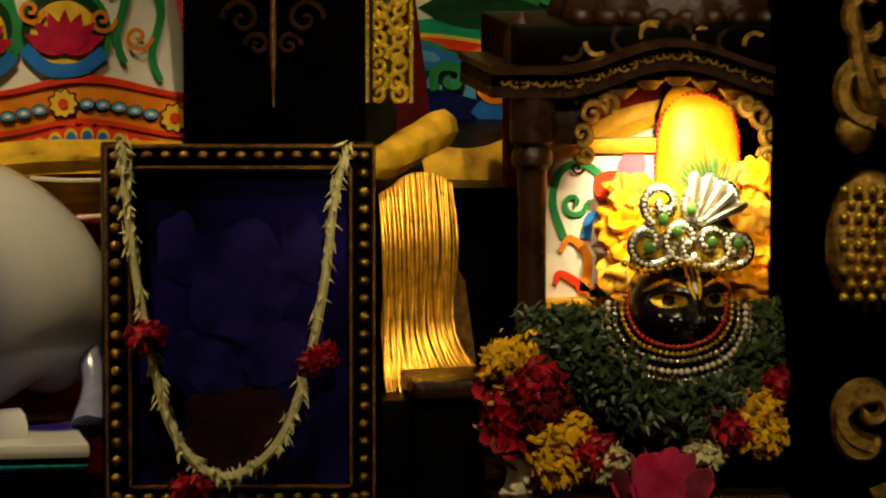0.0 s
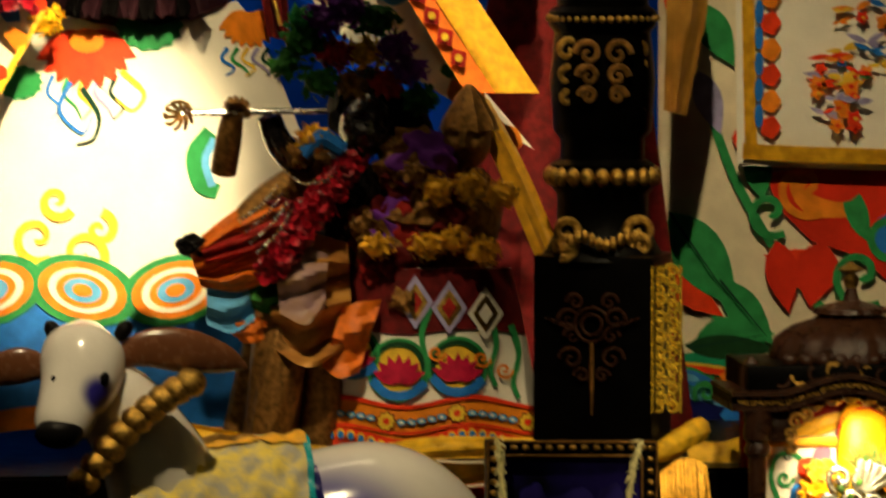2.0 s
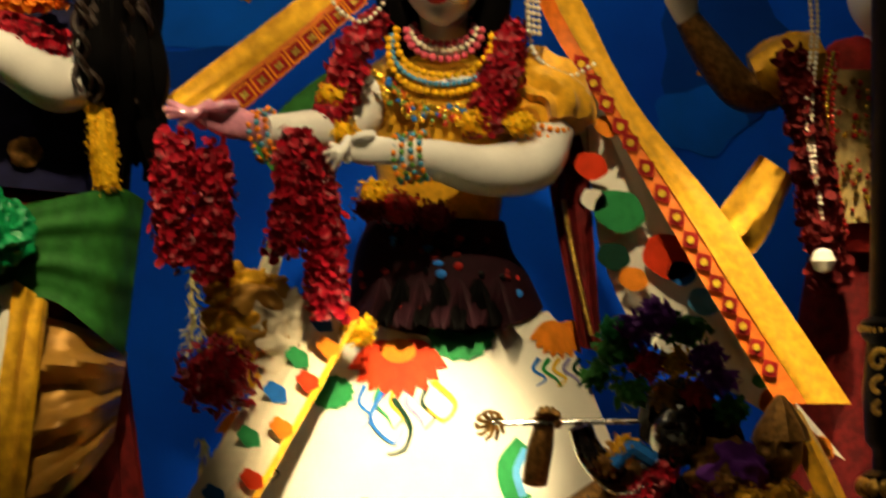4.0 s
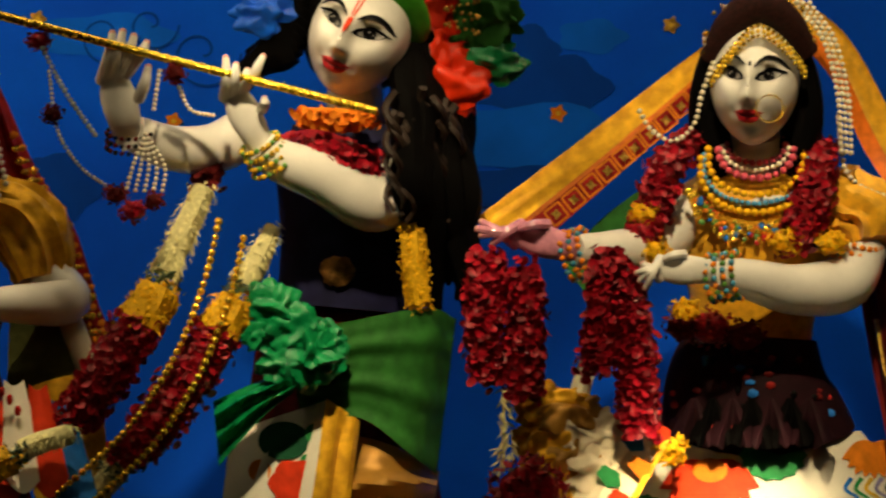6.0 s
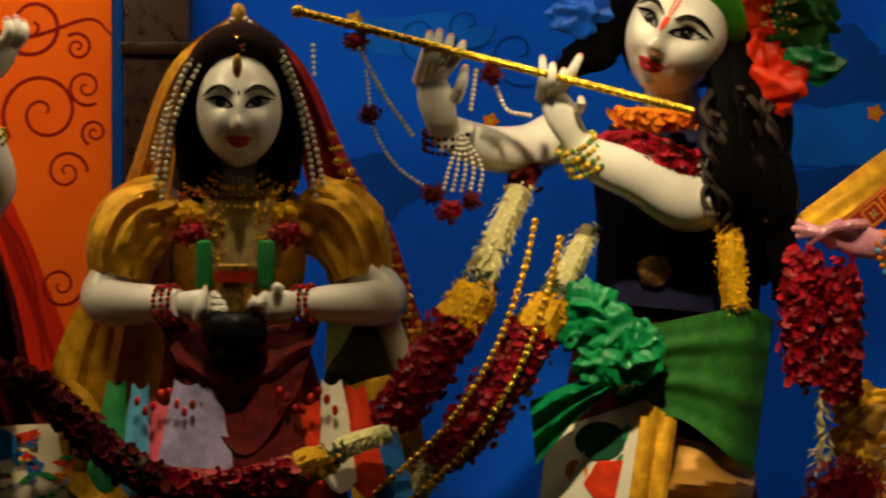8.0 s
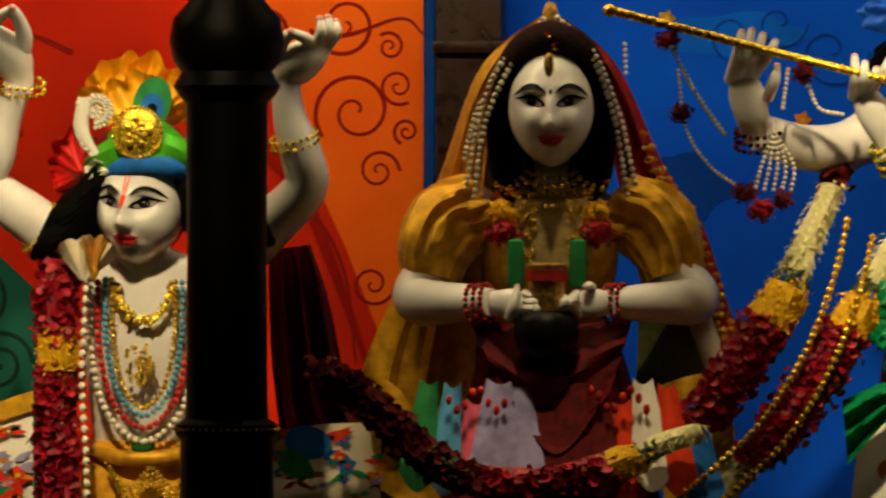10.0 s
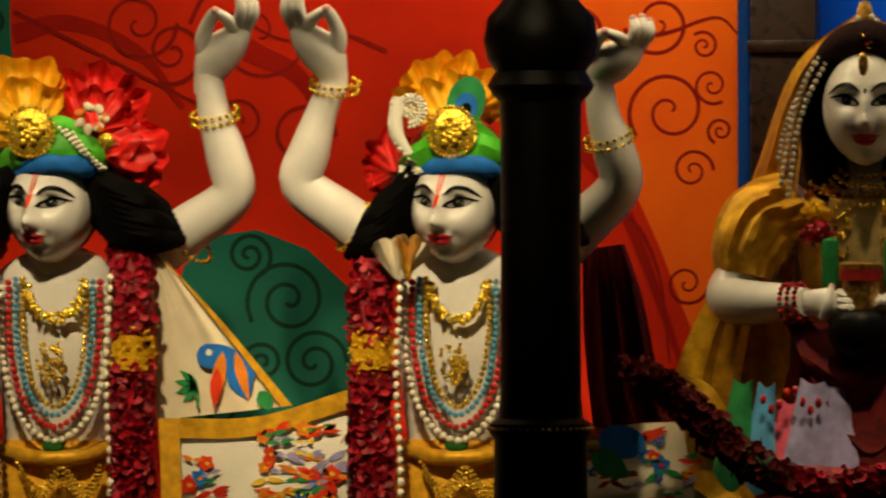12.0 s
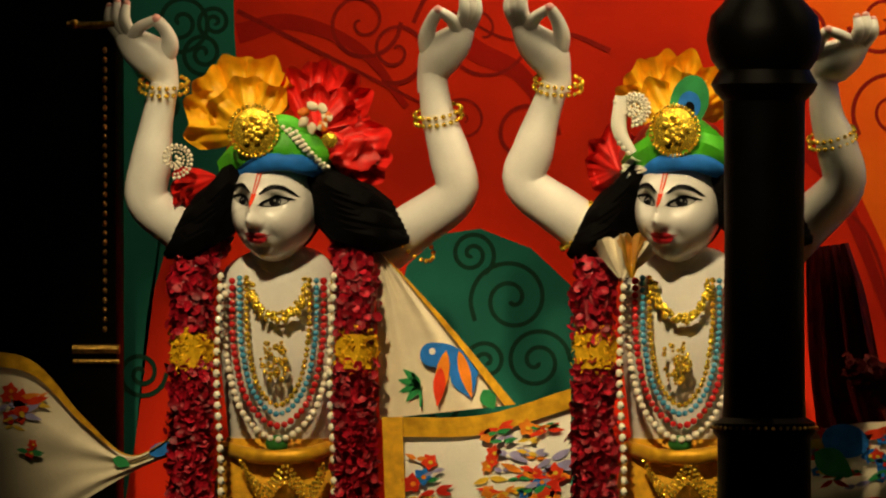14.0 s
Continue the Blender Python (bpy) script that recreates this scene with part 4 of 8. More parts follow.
for k, e in ((-1, 1690), (1, 2180)):
    s3.sleeve([(1926 + 105 * k, 350, 0.02, 44), (1926 + 120 * k, 362, 0.02, 56), (1926 + 175 * k, 390, 0.0, 66), (1926 + 205 * k, 440, -0.02, 60), (1926 + 215 * k, 490, -0.03, 46)], GOLDCLOTH, k * 3.0)
    s3.tube([(1926 + 225 * k, 480, -0.03, 38), (e, 528, -0.06, 42), ((e + 1926) / 2 + 30 * k, 533, -0.15, 33), (1926 + 105 * k, 533, -0.19, 25)], MARBLE, seg=18, n=24)
    hand_of(s3, (1926 + 105 * k, 533, -0.19), (1926 + 65 * k, 535, -0.21), [(1926 + 18 * k, 520, -0.22), (1926 + 15 * k, 530, -0.23), (1926 + 16 * k, 540, -0.235), (1926 + 20 * k, 550, -0.23), (1926 + 60 * k, 505, -0.22)], 9)
s3.rings(folds(1926, 600, 120, 1556, 330, 0.05, 0.6, 14, 0.07), MAROON)
thing("marble_statue", s3, "marble attendant statue in gold blouse and maroon skirt holding a bowl", "statue", "altar statues")

# ---- flute player
s4 = Shape()
h4 = Head(2700, 55, -0.10, 87, 114, -13, 25, 8)
h4.face(s4, MARBLE, SCARLET)
s4.ball(2700, 20, -0.01, 115, 140, 100, HAIR, 3, 0.15)
for i in range(8):
    s4.tube([(2610 - 4 * i, -20 + 14 * i, -0.04, 30), (2580 - 6 * i, 40 + 8 * i, -0.03, 32), (2540 - 5 * i, 80 + 6 * i, -0.02, 24), (2500, 90 + 9 * i, 0.0, 8)], HAIR, seg=8, ripple=0.12)
    s4.tube([(2768 + 5 * i, 60, -0.06, 30), (2785 + 11 * i + 14 * math.sin(i * 2.1), 200, -0.15 + 0.015 * i, 30), (2790 + 13 * i + 20 * math.sin(i * 3.3), 330, -0.17 + 0.015 * i, 32), (2806 + 13 * i + 16 * math.sin(i * 1.7), 420 + 30 * (i % 3), -0.06, 24), (2795 + 15 * i, 500 + 26 * (i % 4), -0.04, 3)], HAIR, seg=9, ripple=0.12, n=24)
CURL = mat("dark_brown_curls", (0.03, 0.018, 0.013), 0.45, var=0.5, scale=90, bump=0.5, spec=0.2)
for i in range(16):
    cu_, cv_ = 2750 + 8 * i + random.uniform(-10, 10), 150 + random.uniform(0, 70)
    s4.tube([(cu_ + 13 * math.cos(j * 1.25 + i), cv_ + 19 * j, -0.20 + 0.006 * i + 0.013 * math.sin(j * 1.25 + i), 8 - 0.45 * j) for j in range(10)], CURL, seg=6, n=44)
s4.tube([(2690, 130, -0.05, 46), (2690, 210, -0.01, 56)], MARBLE, seg=16)
s4.tube([(2690, 215, 0.0, 110), (2690, 300, 0.0, 138), (2680, 430, 0.0, 122), (2670, 540, 0.0, 118)], mat("dark_velvet", (0.012, 0.012, 0.05), 0.7, var=0.5, scale=30, bump=0.3), seg=28, flat=0.65)
s4.tube([(2775, 300, -0.04, 46), (2755, 340, -0.09, 52), (2712, 352, -0.15, 52), (2640, 312, -0.18, 46), (2560, 280, -0.20, 38), (2525, 255, -0.21, 30)], MARBLE, seg=18, n=30)
hand_of(s4, (2525, 255, -0.21), (2492, 190, -0.22), [(2462, 98, -0.25), (2480, 110, -0.255), (2500, 120, -0.25), (2528, 95, -0.245), (2530, 170, -0.25)], 10)
s4.tube([(2500, 230, -0.02, 46), (2440, 258, -0.06, 44), (2370, 258, -0.12, 40), (2300, 232, -0.16, 32)], MARBLE, seg=18, n=24)
hand_of(s4, (2290, 235, -0.17), (2272, 165, -0.20), [(2262, 55, -0.24), (2280, 52, -0.245), (2300, 60, -0.24), (2322, 72, -0.235), (2325, 115, -0.23)], 11)
s4.rings(folds(2660, 530, 130, 1556, 260, 0.03, 0.6, 12, 0.08), MAROON)
thing("marble_statue", s4, "marble flute-playing statue with long black hair", "statue", "altar statues")

# ---- lady in gold
s5 = Shape()
h5 = Head(3398, 140, -0.10, 78, 112, -10, 3, 3)
h5.face(s5, MARBLE, None)
s5.ball(3402, 125, -0.02, 98, 118, 88, HAIR, 3, 0.1)
for k in (-1, 1):
    s5.tube([(3400 + 40 * k, 40, -0.10, 22), (3400 + 76 * k, 105, -0.08, 26), (3400 + 88 * k, 190, -0.06, 32), (3400 + 72 * k, 270, -0.04, 36), (3400 + 66 * k, 310, -0.02, 18)], HAIR, seg=12)
s5.tube([(3398, 230, -0.05, 44), (3398, 300, -0.01, 52), (3400, 325, 0.0, 100)], MARBLE, seg=16)
s5.tube([(3400, 300, 0.01, 100), (3400, 345, 0.01, 150), (3400, 440, 0.0, 138), (3395, 540, 0.0, 112), (3390, 600, 0.01, 108)], YELLOW, seg=28, flat=0.62)
s5.sleeve([(3515, 335, 0.0, 58), (3540, 355, 0.0, 68), (3590, 395, -0.03, 72), (3602, 435, -0.05, 54)], YELLOW, 2.0)
s5.tube([(3590, 430, -0.04, 44), (3555, 495, -0.08, 50), (3470, 508, -0.14, 45), (3390, 490, -0.19, 36), (3330, 478, -0.22, 27)], MARBLE, seg=18, n=28)
hand_of(s5, (3325, 475, -0.22), (3260, 472, -0.24), [(3200, 462, -0.25), (3190, 478, -0.26), (3195, 492, -0.26), (3205, 505, -0.26), (3235, 455, -0.25)], 9)
s5.tube([(3270, 380, 0.0, 55), (3220, 430, -0.06, 44), (3140, 440, -0.14, 36), (3080, 438, -0.18, 28)], MARBLE, seg=18, n=20)
hand_of(s5, (3075, 436, -0.18), (3010, 418, -0.20), [(2915, 388, -0.22), (2908, 400, -0.22), (2915, 412, -0.22), (2935, 425, -0.22), (2980, 400, -0.22)], 10, mat("pink_marble", (0.75, 0.3, 0.42), 0.25, coat=0.4, bump=0.02))
s5.tube([(3390, 590, 0.0, 118), (3385, 680, 0.0, 150), (3400, 780, 0.02, 180)], mat("dark_wine_velvet", (0.022, 0.004, 0.008), 0.7, var=0.5, scale=30, bump=0.4), seg=28, flat=0.62)
thing("marble_statue", s5, "marble lady statue in gold blouse offering a garland", "statue", "altar statues")

# ---- attendant behind the column
s6 = Shape()
h6 = Head(4180, 190, 0.1, 72, 96, 0)
h6.face(s6, MARBLE, None)
s6.tube([(4180, 270, 0.12, 40), (4175, 320, 0.12, 48)], MARBLE, seg=16)
s6.tube([(4170, 280, 0.12, 45), (4160, 330, 0.12, 110), (4160, 450, 0.12, 125), (4160, 650, 0.12, 112)], REDCLOTH, seg=24, flat=0.62)
s6.rings(folds(4160, 640, 115, 1556, 240, 0.14, 0.55, 12, 0.07), MAROON)
# the raised marble arm takes a brown metal colour for the shade on it
s6.tube([(3830, 240, 0.08, 24), (3870, 300, 0.08, 34), (3925, 365, 0.08, 38), (3975, 360, 0.10, 44)], BRASS, seg=16)
hand_of(s6, (3830, 240, 0.08), (3815, 195, 0.08), [(3800, 150, 0.06), (3815, 145, 0.06), (3830, 148, 0.06), (3845, 160, 0.06), (3850, 185, 0.05)], 10)
s6.tube([(3950, 350, 0.10, 50), (4010, 330, 0.10, 66), (4060, 320, 0.11, 60)], GOLDCLOTH, seg=20, ripple=0.06, lobes=9)
thing("marble_statue", s6, "attendant statue with one raised arm half behind a column", "statue", "altar statues")


LIFT = 0.55
# ---------------------------------------------------------------- skirt of the lady
def skirt_y(u, v):
    t = max(0.0, min(1.0, (v - 740) / 780))
    w = 190 + 330 * t ** 0.8
    x = max(-0.98, min(0.98, (u - (3400 - 50 * t)) / w))
    return 0.08 - 0.34 * (0.45 + 0.55 * t) * math.sqrt(1 - x * x) - 0.008 * math.sin(u / 23.0 + 2 * math.sin(u / 61.0)) * t


def skirt_at(s, t):
    v = 740 + 790 * t
    w = 190 + 330 * max(0, t) ** 0.8
    u = 3400 - 50 * t + w * 0.97 * math.sin((s - 0.5) * math.pi)
    v += 20 * math.sin(u / 90)
    return W(u, v, skirt_y(u, v))


sk = Shape().sheet(skirt_at, 90, 40, WHITE)
deco = Shape()
thing_motifs = ((3309, 857, 62, SCARLET), (3600, 820, 40, ORANGEP), (3050, 980, 45, ORANGEP))
for u, v, r, m_ in thing_motifs:
    for i in range(9):
        deco.paint(leafshape(u + 8, v - 42, r * 1.6, r * 0.8, 25 + 16 * i), m_, skirt_y, 0.006 + 0.0008 * (i % 4))
    deco.paint(oval(u + 10, v - 30, r * 0.5, r * 0.35, n=16), ORANGEP, skirt_y, 0.0105)
    for i, mm in enumerate((BLUEP, GREENP, YELLOWP, LILAC, DTEAL)):
        x = u - r * 0.8 + r * 0.45 * i
        deco.line([(x, v + r * 0.5), (x - 10, v + r * 1.0), (x + 12, v + r * 1.4), (x + 26 * (i % 2) - 4, v + r * 1.75)], 8, mm, skirt_y, 0.0045 + 0.0006 * i, n=18, taper=0.7)
for u, v, r in ((3430, 800, 58), (3200, 900, 40)):
    deco.paint(oval(u, v, r, r * 0.75, n=28, lobes=14, depth=0.06), GREENP, skirt_y, 0.007)
for p, m_ in (([(3290, 900), (3270, 950), (3310, 990), (3330, 960)], BLUEP), ([(3310, 910), (3340, 960), (3330, 1000), (3300, 1010)], DTEAL), ([(3380, 880), (3420, 920), (3400, 950), (3370, 930)], YELLOWP)):
    deco.line(p, 10, m_, skirt_y, 0.008, n=20, taper=0.7)
deco.line([(3540, 990), (3510, 1030), (3520, 1080), (3550, 1095)], 34, GREENP, skirt_y, 0.006, n=20, taper=0.2)
deco.line([(3545, 1000), (3528, 1040), (3540, 1085)], 14, LBLUE, skirt_y, 0.009, n=20)
for u, v, r, h in ((3230, 1175, 45, 1), (3310, 1205, 45, -1), (3265, 1110, 32, 1), (3340, 1160, 30, 1), (3100, 1160, 45, 1), (3040, 1230, 40, -1)):
    deco.line(spiral(u, v, r, 1.2, r, h), 18, YELLOWP if u > 3150 else ORANGEP, skirt_y, 0.008, n=40, taper=0.5)
border = Shape()
border.sheet(lambda s, t: skirt_at(s, 0.68 + 0.29 * t) + Vector((0, -0.003, 0)), 90, 10, BLUEP, 0.001)
for i in range(7):
    u = 2815 + 165 * i
    for r, m_, d in ((100, GREENP, 0.012), (80, ORANGEP, 0.015), (62, WHITE, 0.018), (48, ORANGEP, 0.021), (34, LBLUE, 0.024), (18, ORANGEP, 0.027)):
        border.paint(oval(u, 1268, r, r * 0.62, 14 if i % 2 else -14, n=24), m_, skirt_y, d)
hem = Shape().sheet(lambda s, t: skirt_at(s, 0.95 + 0.05 * t) + Vector((0, -0.007, 0)), 90, 3, ORANGEP, 0.001)
thing("painted_skirt", [("cloth", sk, "cream white silk"), ("painted_flowers", deco, "scarlet lotus and green leaves"), ("border", border, "blue border with rainbow arches"), ("hem", hem, "orange hem")],
      "wide white silk skirt painted with lotus flowers", "skirt")


# ---------------------------------------------------------------- dress and ornament helpers
def between(sh, a, b, material, ns=24, nt=10, waves=4.0, amp=0.008, thick=0.003, lo=0.0, hi=1.0, lift=0.0, n=None):
    """Cloth spanned between two edges of u, v, y, with folds running from edge to edge."""
    pa, pb = smooth_path(a, ns + 1), smooth_path(b, ns + 1)

    def f(s, t):
        i, k = min(int(round(s * ns)), ns), lo + (hi - lo) * t
        q = pa[i] * (1 - k) + pb[i] * k
        y = q[2] + amp * (math.sin(k * waves * 6.283 + 1.7 * s) + 0.5 * math.sin(k * waves * 13.1 + s * 5)) - lift
        return W(q[0], q[1], y)
    sh.sheet(f, ns, nt, material, thick)
    return f


def edge_point(a, b, s, k, n=40):
    q = smooth_path(a, n)[int(s * (n - 1))] * (1 - k) + smooth_path(b, n)[int(s * (n - 1))] * k
    return q


def loop(u, v0, a, v1, y, sag=0.05):
    """A necklace line hanging from two points."""
    h = v1 - v0
    return [(u - a, v0, y + sag * 0.4), (u - a * 0.97, v0 + 0.45 * h, y), (u - a * 0.66, v0 + 0.83 * h, y - 0.004), (u, v1, y - 0.008), (u + a * 0.66, v0 + 0.83 * h, y - 0.004), (u + a * 0.97, v0 + 0.45 * h, y), (u + a, v0, y + sag * 0.4)]


def necklace(name, path, r, material, label, pend=None, long=1.0, gap=2.05):
    beads_, cord = Shape(), Shape()
    beads_.beads(path, r, material, gap, 2 if r > 4 else 1, long)
    cord.tube([(*q[:3], 0.9) for q in path], GOLDCLOTH, seg=5, n=30)
    parts = [("beads", beads_), ("cord", cord, "thin thread")]
    if pend:
        parts.append(("pendant", pend, "gold pendant"))
    return thing(name, parts, label, "necklace", "bead strings")


def garland(path, bands, label, size=20, density=1.0, y_off=0.0):
    """bands: rows of (from, to, material, part name) along the path, 0 to 1."""
    p = smooth_path(path, 101)
    parts = []
    for a, b, material, pname in bands:
        if b - a < 0.03:
            continue
        seg_ = [tuple(q) for q in p[int(a * 100):int(b * 100) + 1]]
        L = sum(math.hypot(x[0] - y[0], x[1] - y[1]) for x, y in zip(seg_, seg_[1:]))
        r = sum(q[3] for q in seg_) / len(seg_)
        s = Shape()
        if material is not LEAF:
            s.tube([(q[0], q[1], q[2], q[3] * (0.96 if material is MARIGOLD else 0.84)) for q in seg_[::max(1, len(seg_) // 12)]] + [(*seg_[-1][:3], seg_[-1][3] * 0.6)], material, seg=10, n=max(10, int(L / 12)), ripple=0.12, lobes=5)
        n = int(density * L * r * 5.2 / (size * size) * 3.0) + 8
        if material in (BUD,):
            s.petals(seg_, int(n * 1.2), size * 0.95, material, up=2.0, long=3.0)
        elif material in (MARIGOLD,):
            s.petals(seg_, int(n * 2.2), size * 0.7, material)
        else:
            s.petals(seg_, n, size * 1.25, material, long=2.0 if material is LEAF else 1.1)
        parts.append((pname, s, ""))
    parts.append(("thread", Shape().tube([(q[0], q[1], q[2], 2.0) for q in p[::10]], BUD, seg=5, n=30), "white cotton thread"))
    return thing("flower_garland", parts, label, "garland", "flower garlands")


def bunch(u, v, y, r, material, label, n=90, size=16, squash=0.8, name="flower_bunch"):
    core, s = Shape().ball(u, v, y, r * 0.75, r * 0.75 * squash, r * 0.6, material, 2), Shape()
    for i in range(n):
        z, a = random.uniform(-1, 1), random.uniform(math.pi, 2 * math.pi)
        k = math.sqrt(1 - z * z)
        out = Vector((math.cos(a) * k, math.sin(a) * k, z))
        c = W(u, v, y) + Vector((out.x * r, out.y * r * 0.8, out.z * r * squash)) / 1000 * random.uniform(0.78, 1.0)
        side = out.cross(Vector((random.uniform(-1, 1), random.uniform(-1, 1), random.uniform(-1, 1)))).normalized()
        tip, q = (side.cross(out) + out * random.uniform(0.3, 1.0)).normalized(), size / 1000 * random.uniform(0.7, 1.2)
        s.add([c - tip * q * 0.5, c + side * q * 0.35, c + tip * q * 0.55 + out * q * 0.1, c - side * q * 0.35, c + out * q * 0.18], [[0, 1, 4], [1, 2, 4], [2, 3, 4], [3, 0, 4]], material)
    return thing(name, [("heart", core, "packed flower heart"), ("petals", s, "")], label, "flowers", "flower bunches")


def fan(sh, u, v, y, r0, r, a0, a1, pleats, material, deep=0.018, scallop=0.10):
    """A pleated cloth fan; angles in degrees, 90 is up."""
    def f(s, t):
        a = radians(a0 + (a1 - a0) * s)
        k = (r0 + (r - r0) * t) * (1 + scallop * t * (abs(math.sin(s * pleats * math.pi)) - 0.5) + 0.16 * t * noise.noise(Vector((s * 9, u * 0.1, t * 2))))
        return W(u + k * math.cos(a), v - k * math.sin(a), y + t * deep * 1.4 * (math.cos(s * pleats * 2 * math.pi) + 0.5 * math.sin(s * pleats * 5.1 + t * 3)) - 0.02 * t)
    return sh.sheet(f, pleats * 6, 6, material, 0.002)


def ruffle(sh, u, v, y, material, rows_, seed=0):
    """Loose cloth petals from one foot; rows of angle (90 is up), length, width."""
    rnd = random.Random(seed)
    for n_, (ang, length, width) in enumerate(rows_):
        p1, p2, cup = rnd.uniform(0, 6), rnd.uniform(0, 6), rnd.uniform(0.012, 0.028)
        ca, sa_ = math.cos(radians(ang)), math.sin(radians(ang))

        def f(s, t):
            x = (s - 0.5) * width * (0.22 + 0.78 * math.sin(1.45 * t ** 0.8))
            e = abs(2 * s - 1)
            r = length * t * (1 - 0.22 * e ** 2.5) * (1 + 0.05 * t * math.sin(9 * s + p1))
            dy = -cup * (1 - (2 * s - 1) ** 2) * t + 0.012 * t * math.sin(7.5 * s + p1) + 0.006 * t * math.sin(17 * s + p2) + 0.075 * t - 0.03 * max(0, t - 0.8) / 0.2 + 0.003 * n_
            return W(u + r * ca - x * sa_, v - r * sa_ - x * ca, y + dy)
        sh.sheet(f, 20, 12, material, 0.0015)
    return sh


def puff(sh, u, v, y, ru, rv, material, n=5, seed=0):
    """A crumpled puff of satin."""
    c, (vs, fs) = W(u, v, y), ico(5)
    out = []
    for p in vs:
        q = p * 1.5 + Vector((seed * 0.37, u * 0.013, v * 0.017))
        k = 1.12 - 1.0 * abs(noise.noise(q * 0.8)) + 0.30 * noise.noise(q * 1.6)
        out.append(c + Vector((p.x * ru * 1.12, p.y * min(ru, rv) * 0.75, p.z * rv * 1.12)) * (k / 1000))
    return sh.add(out, fs, material)


def bangle(u, v, y, r, material, label, tilt=0.0, rows_=2, bead=5):
    sh = Shape()
    for k in range(rows_):
        for i in range(20):
            a = 2 * math.pi * i / 20
            x, z = r * math.cos(a), 0.32 * r * math.sin(a) + (k - (rows_ - 1) / 2) * bead * 2.6
            c, s = math.cos(radians(tilt)), math.sin(radians(tilt))
            q = W(u + x * c - z * s, v + x * s + z * c, y) + Vector((0, -math.sin(a) * r * 0.85 / 1000, 0))
            vs, fs = ico(1)
            m_ = material[(i + k) % len(material)] if isinstance(material, (list, tuple)) else material
            sh.add([q + p * (bead / 1000) for p in vs], fs, m_)
    return thing("bangle", [("beads", sh)], label, "bangle", "bangles")


LIFT = 1.0
# ---------------------------------------------------------------- the pair with raised arms: ornaments
for u0, hd, first in ((495, h1, True), (1208, h2, False)):
    side_word = "beside the teal hill" if first else "behind the slim pillar"
    base_t, fan_o, fan_r, band, bow_l, bow_r = Shape(), Shape(), Shape(), Shape(), Shape(), Shape()
    base_t.tube([(u0 - 92, 300, 0.0, 26), (u0 - 50, 272, -0.07, 32), (u0, 262, -0.09, 34), (u0 + 50, 272, -0.07, 32), (u0 + 90, 302, 0.0, 24)], mat("bright_green_satin", (0.08, 0.5, 0.02), 0.4, var=0.3, scale=30), seg=16, flat=0.7, ripple=0.10, lobes=7, n=30)
    base_t.tube([(u0 - 80, 268, 0.0, 14), (u0 - 30, 232, -0.075, 20), (u0 + 20, 228, -0.08, 20), (u0 + 84, 275, 0.0, 14)], MATS["bright_green_satin"], seg=14, flat=0.8, ripple=0.10, lobes=5, n=26)
    base_t.ball(u0 - 5, 270, 0.0, 88, 70, 80, REDCLOTH, 3)
    band.tube([(u0 - 85, 318, -0.02, 12), (u0 - 40, 292, -0.10, 16), (u0 + 10, 286, -0.105, 17), (u0 + 50, 296, -0.09, 16), (u0 + 85, 318, -0.02, 10)], BLUEP, seg=10, flat=0.6)
    mo_ = mat("marigold_satin", (0.95, 0.48, 0.01), 0.45, var=0.25, scale=40)
    sc_ = mat("scarlet_satin", (0.72, 0.015, 0.01), 0.4, var=0.35, scale=40)
    if first:
        ruffle(fan_o, u0 - 55, 232, -0.03, mo_, ((178, 112, 74), (155, 122, 80), (128, 132, 84), (102, 138, 86), (76, 136, 80), (52, 118, 66)), 3)
        ruffle(fan_o, u0 - 48, 232, -0.06, mo_, ((140, 92, 70), (100, 100, 72), (62, 92, 66)), 4)
        ruffle(fan_r, u0 + 62, 232, -0.03, sc_, ((112, 118, 60), (86, 128, 64), (60, 126, 66), (36, 120, 66), (12, 96, 60)), 5)
        ruffle(fan_r, u0 + 68, 228, -0.06, sc_, ((95, 78, 52), (50, 84, 56), (15, 70, 50)), 6)
        ruffle(bow_r, u0 + 78, 262, -0.06, sc_, ((8, 118, 76), (-18, 122, 80), (-42, 96, 60)), 7)
        puff(bow_r, u0 + 120, 270, -0.03, 46, 34, sc_, 5)
        ruffle(bow_l, u0 - 112, 318, -0.05, sc_, ((205, 86, 60), (232, 72, 56), (182, 78, 50)), 8)
        for i in range(9):
            fan_r.ball(u0 + 62 + 22 * math.cos(i * 0.9), 208 + 20 * math.sin(i * 0.9), -0.105, 11, 8, 7, [CREAM, ORANGE, CREAM][i % 3], 2, 0.3, tilt=40 * i)
        fan_r.ball(u0 + 88, 248, -0.11, 15, 15, 7, GOLD, 2, 0.2)
    else:
        ruffle(fan_o, u0 - 20, 228, -0.03, mo_, ((142, 116, 62), (120, 132, 72), (98, 138, 72), (76, 140, 74), (54, 132, 66), (30, 112, 60)), 9)
        ruffle(fan_o, u0 - 16, 226, -0.06, mo_, ((118, 96, 62), (85, 104, 66), (55, 92, 58)), 10)
        ruffle(fan_r, u0 - 110, 300, -0.02, sc_, ((100, 80, 52), (135, 72, 50), (70, 66, 46), (170, 62, 46), (205, 60, 44)), 11)
        ruffle(fan_r, u0 - 40, 295, -0.10, WHITE, ((200, 62, 26), (185, 70, 26), (168, 58, 24)), 12)
    med = Shape().ball(u0 - 46 if first else u0 - 14, 232, -0.113, 40, 42, 6, GOLD, 3, 0.12, 900)
    mu = u0 - 46 if first else u0 - 14
    for i in range(34):
        a = i * 2 * math.pi / 34
        med.bead(mu + 43 * math.cos(a), 232 + 45 * math.sin(a), -0.115, 4.2, GOLD)
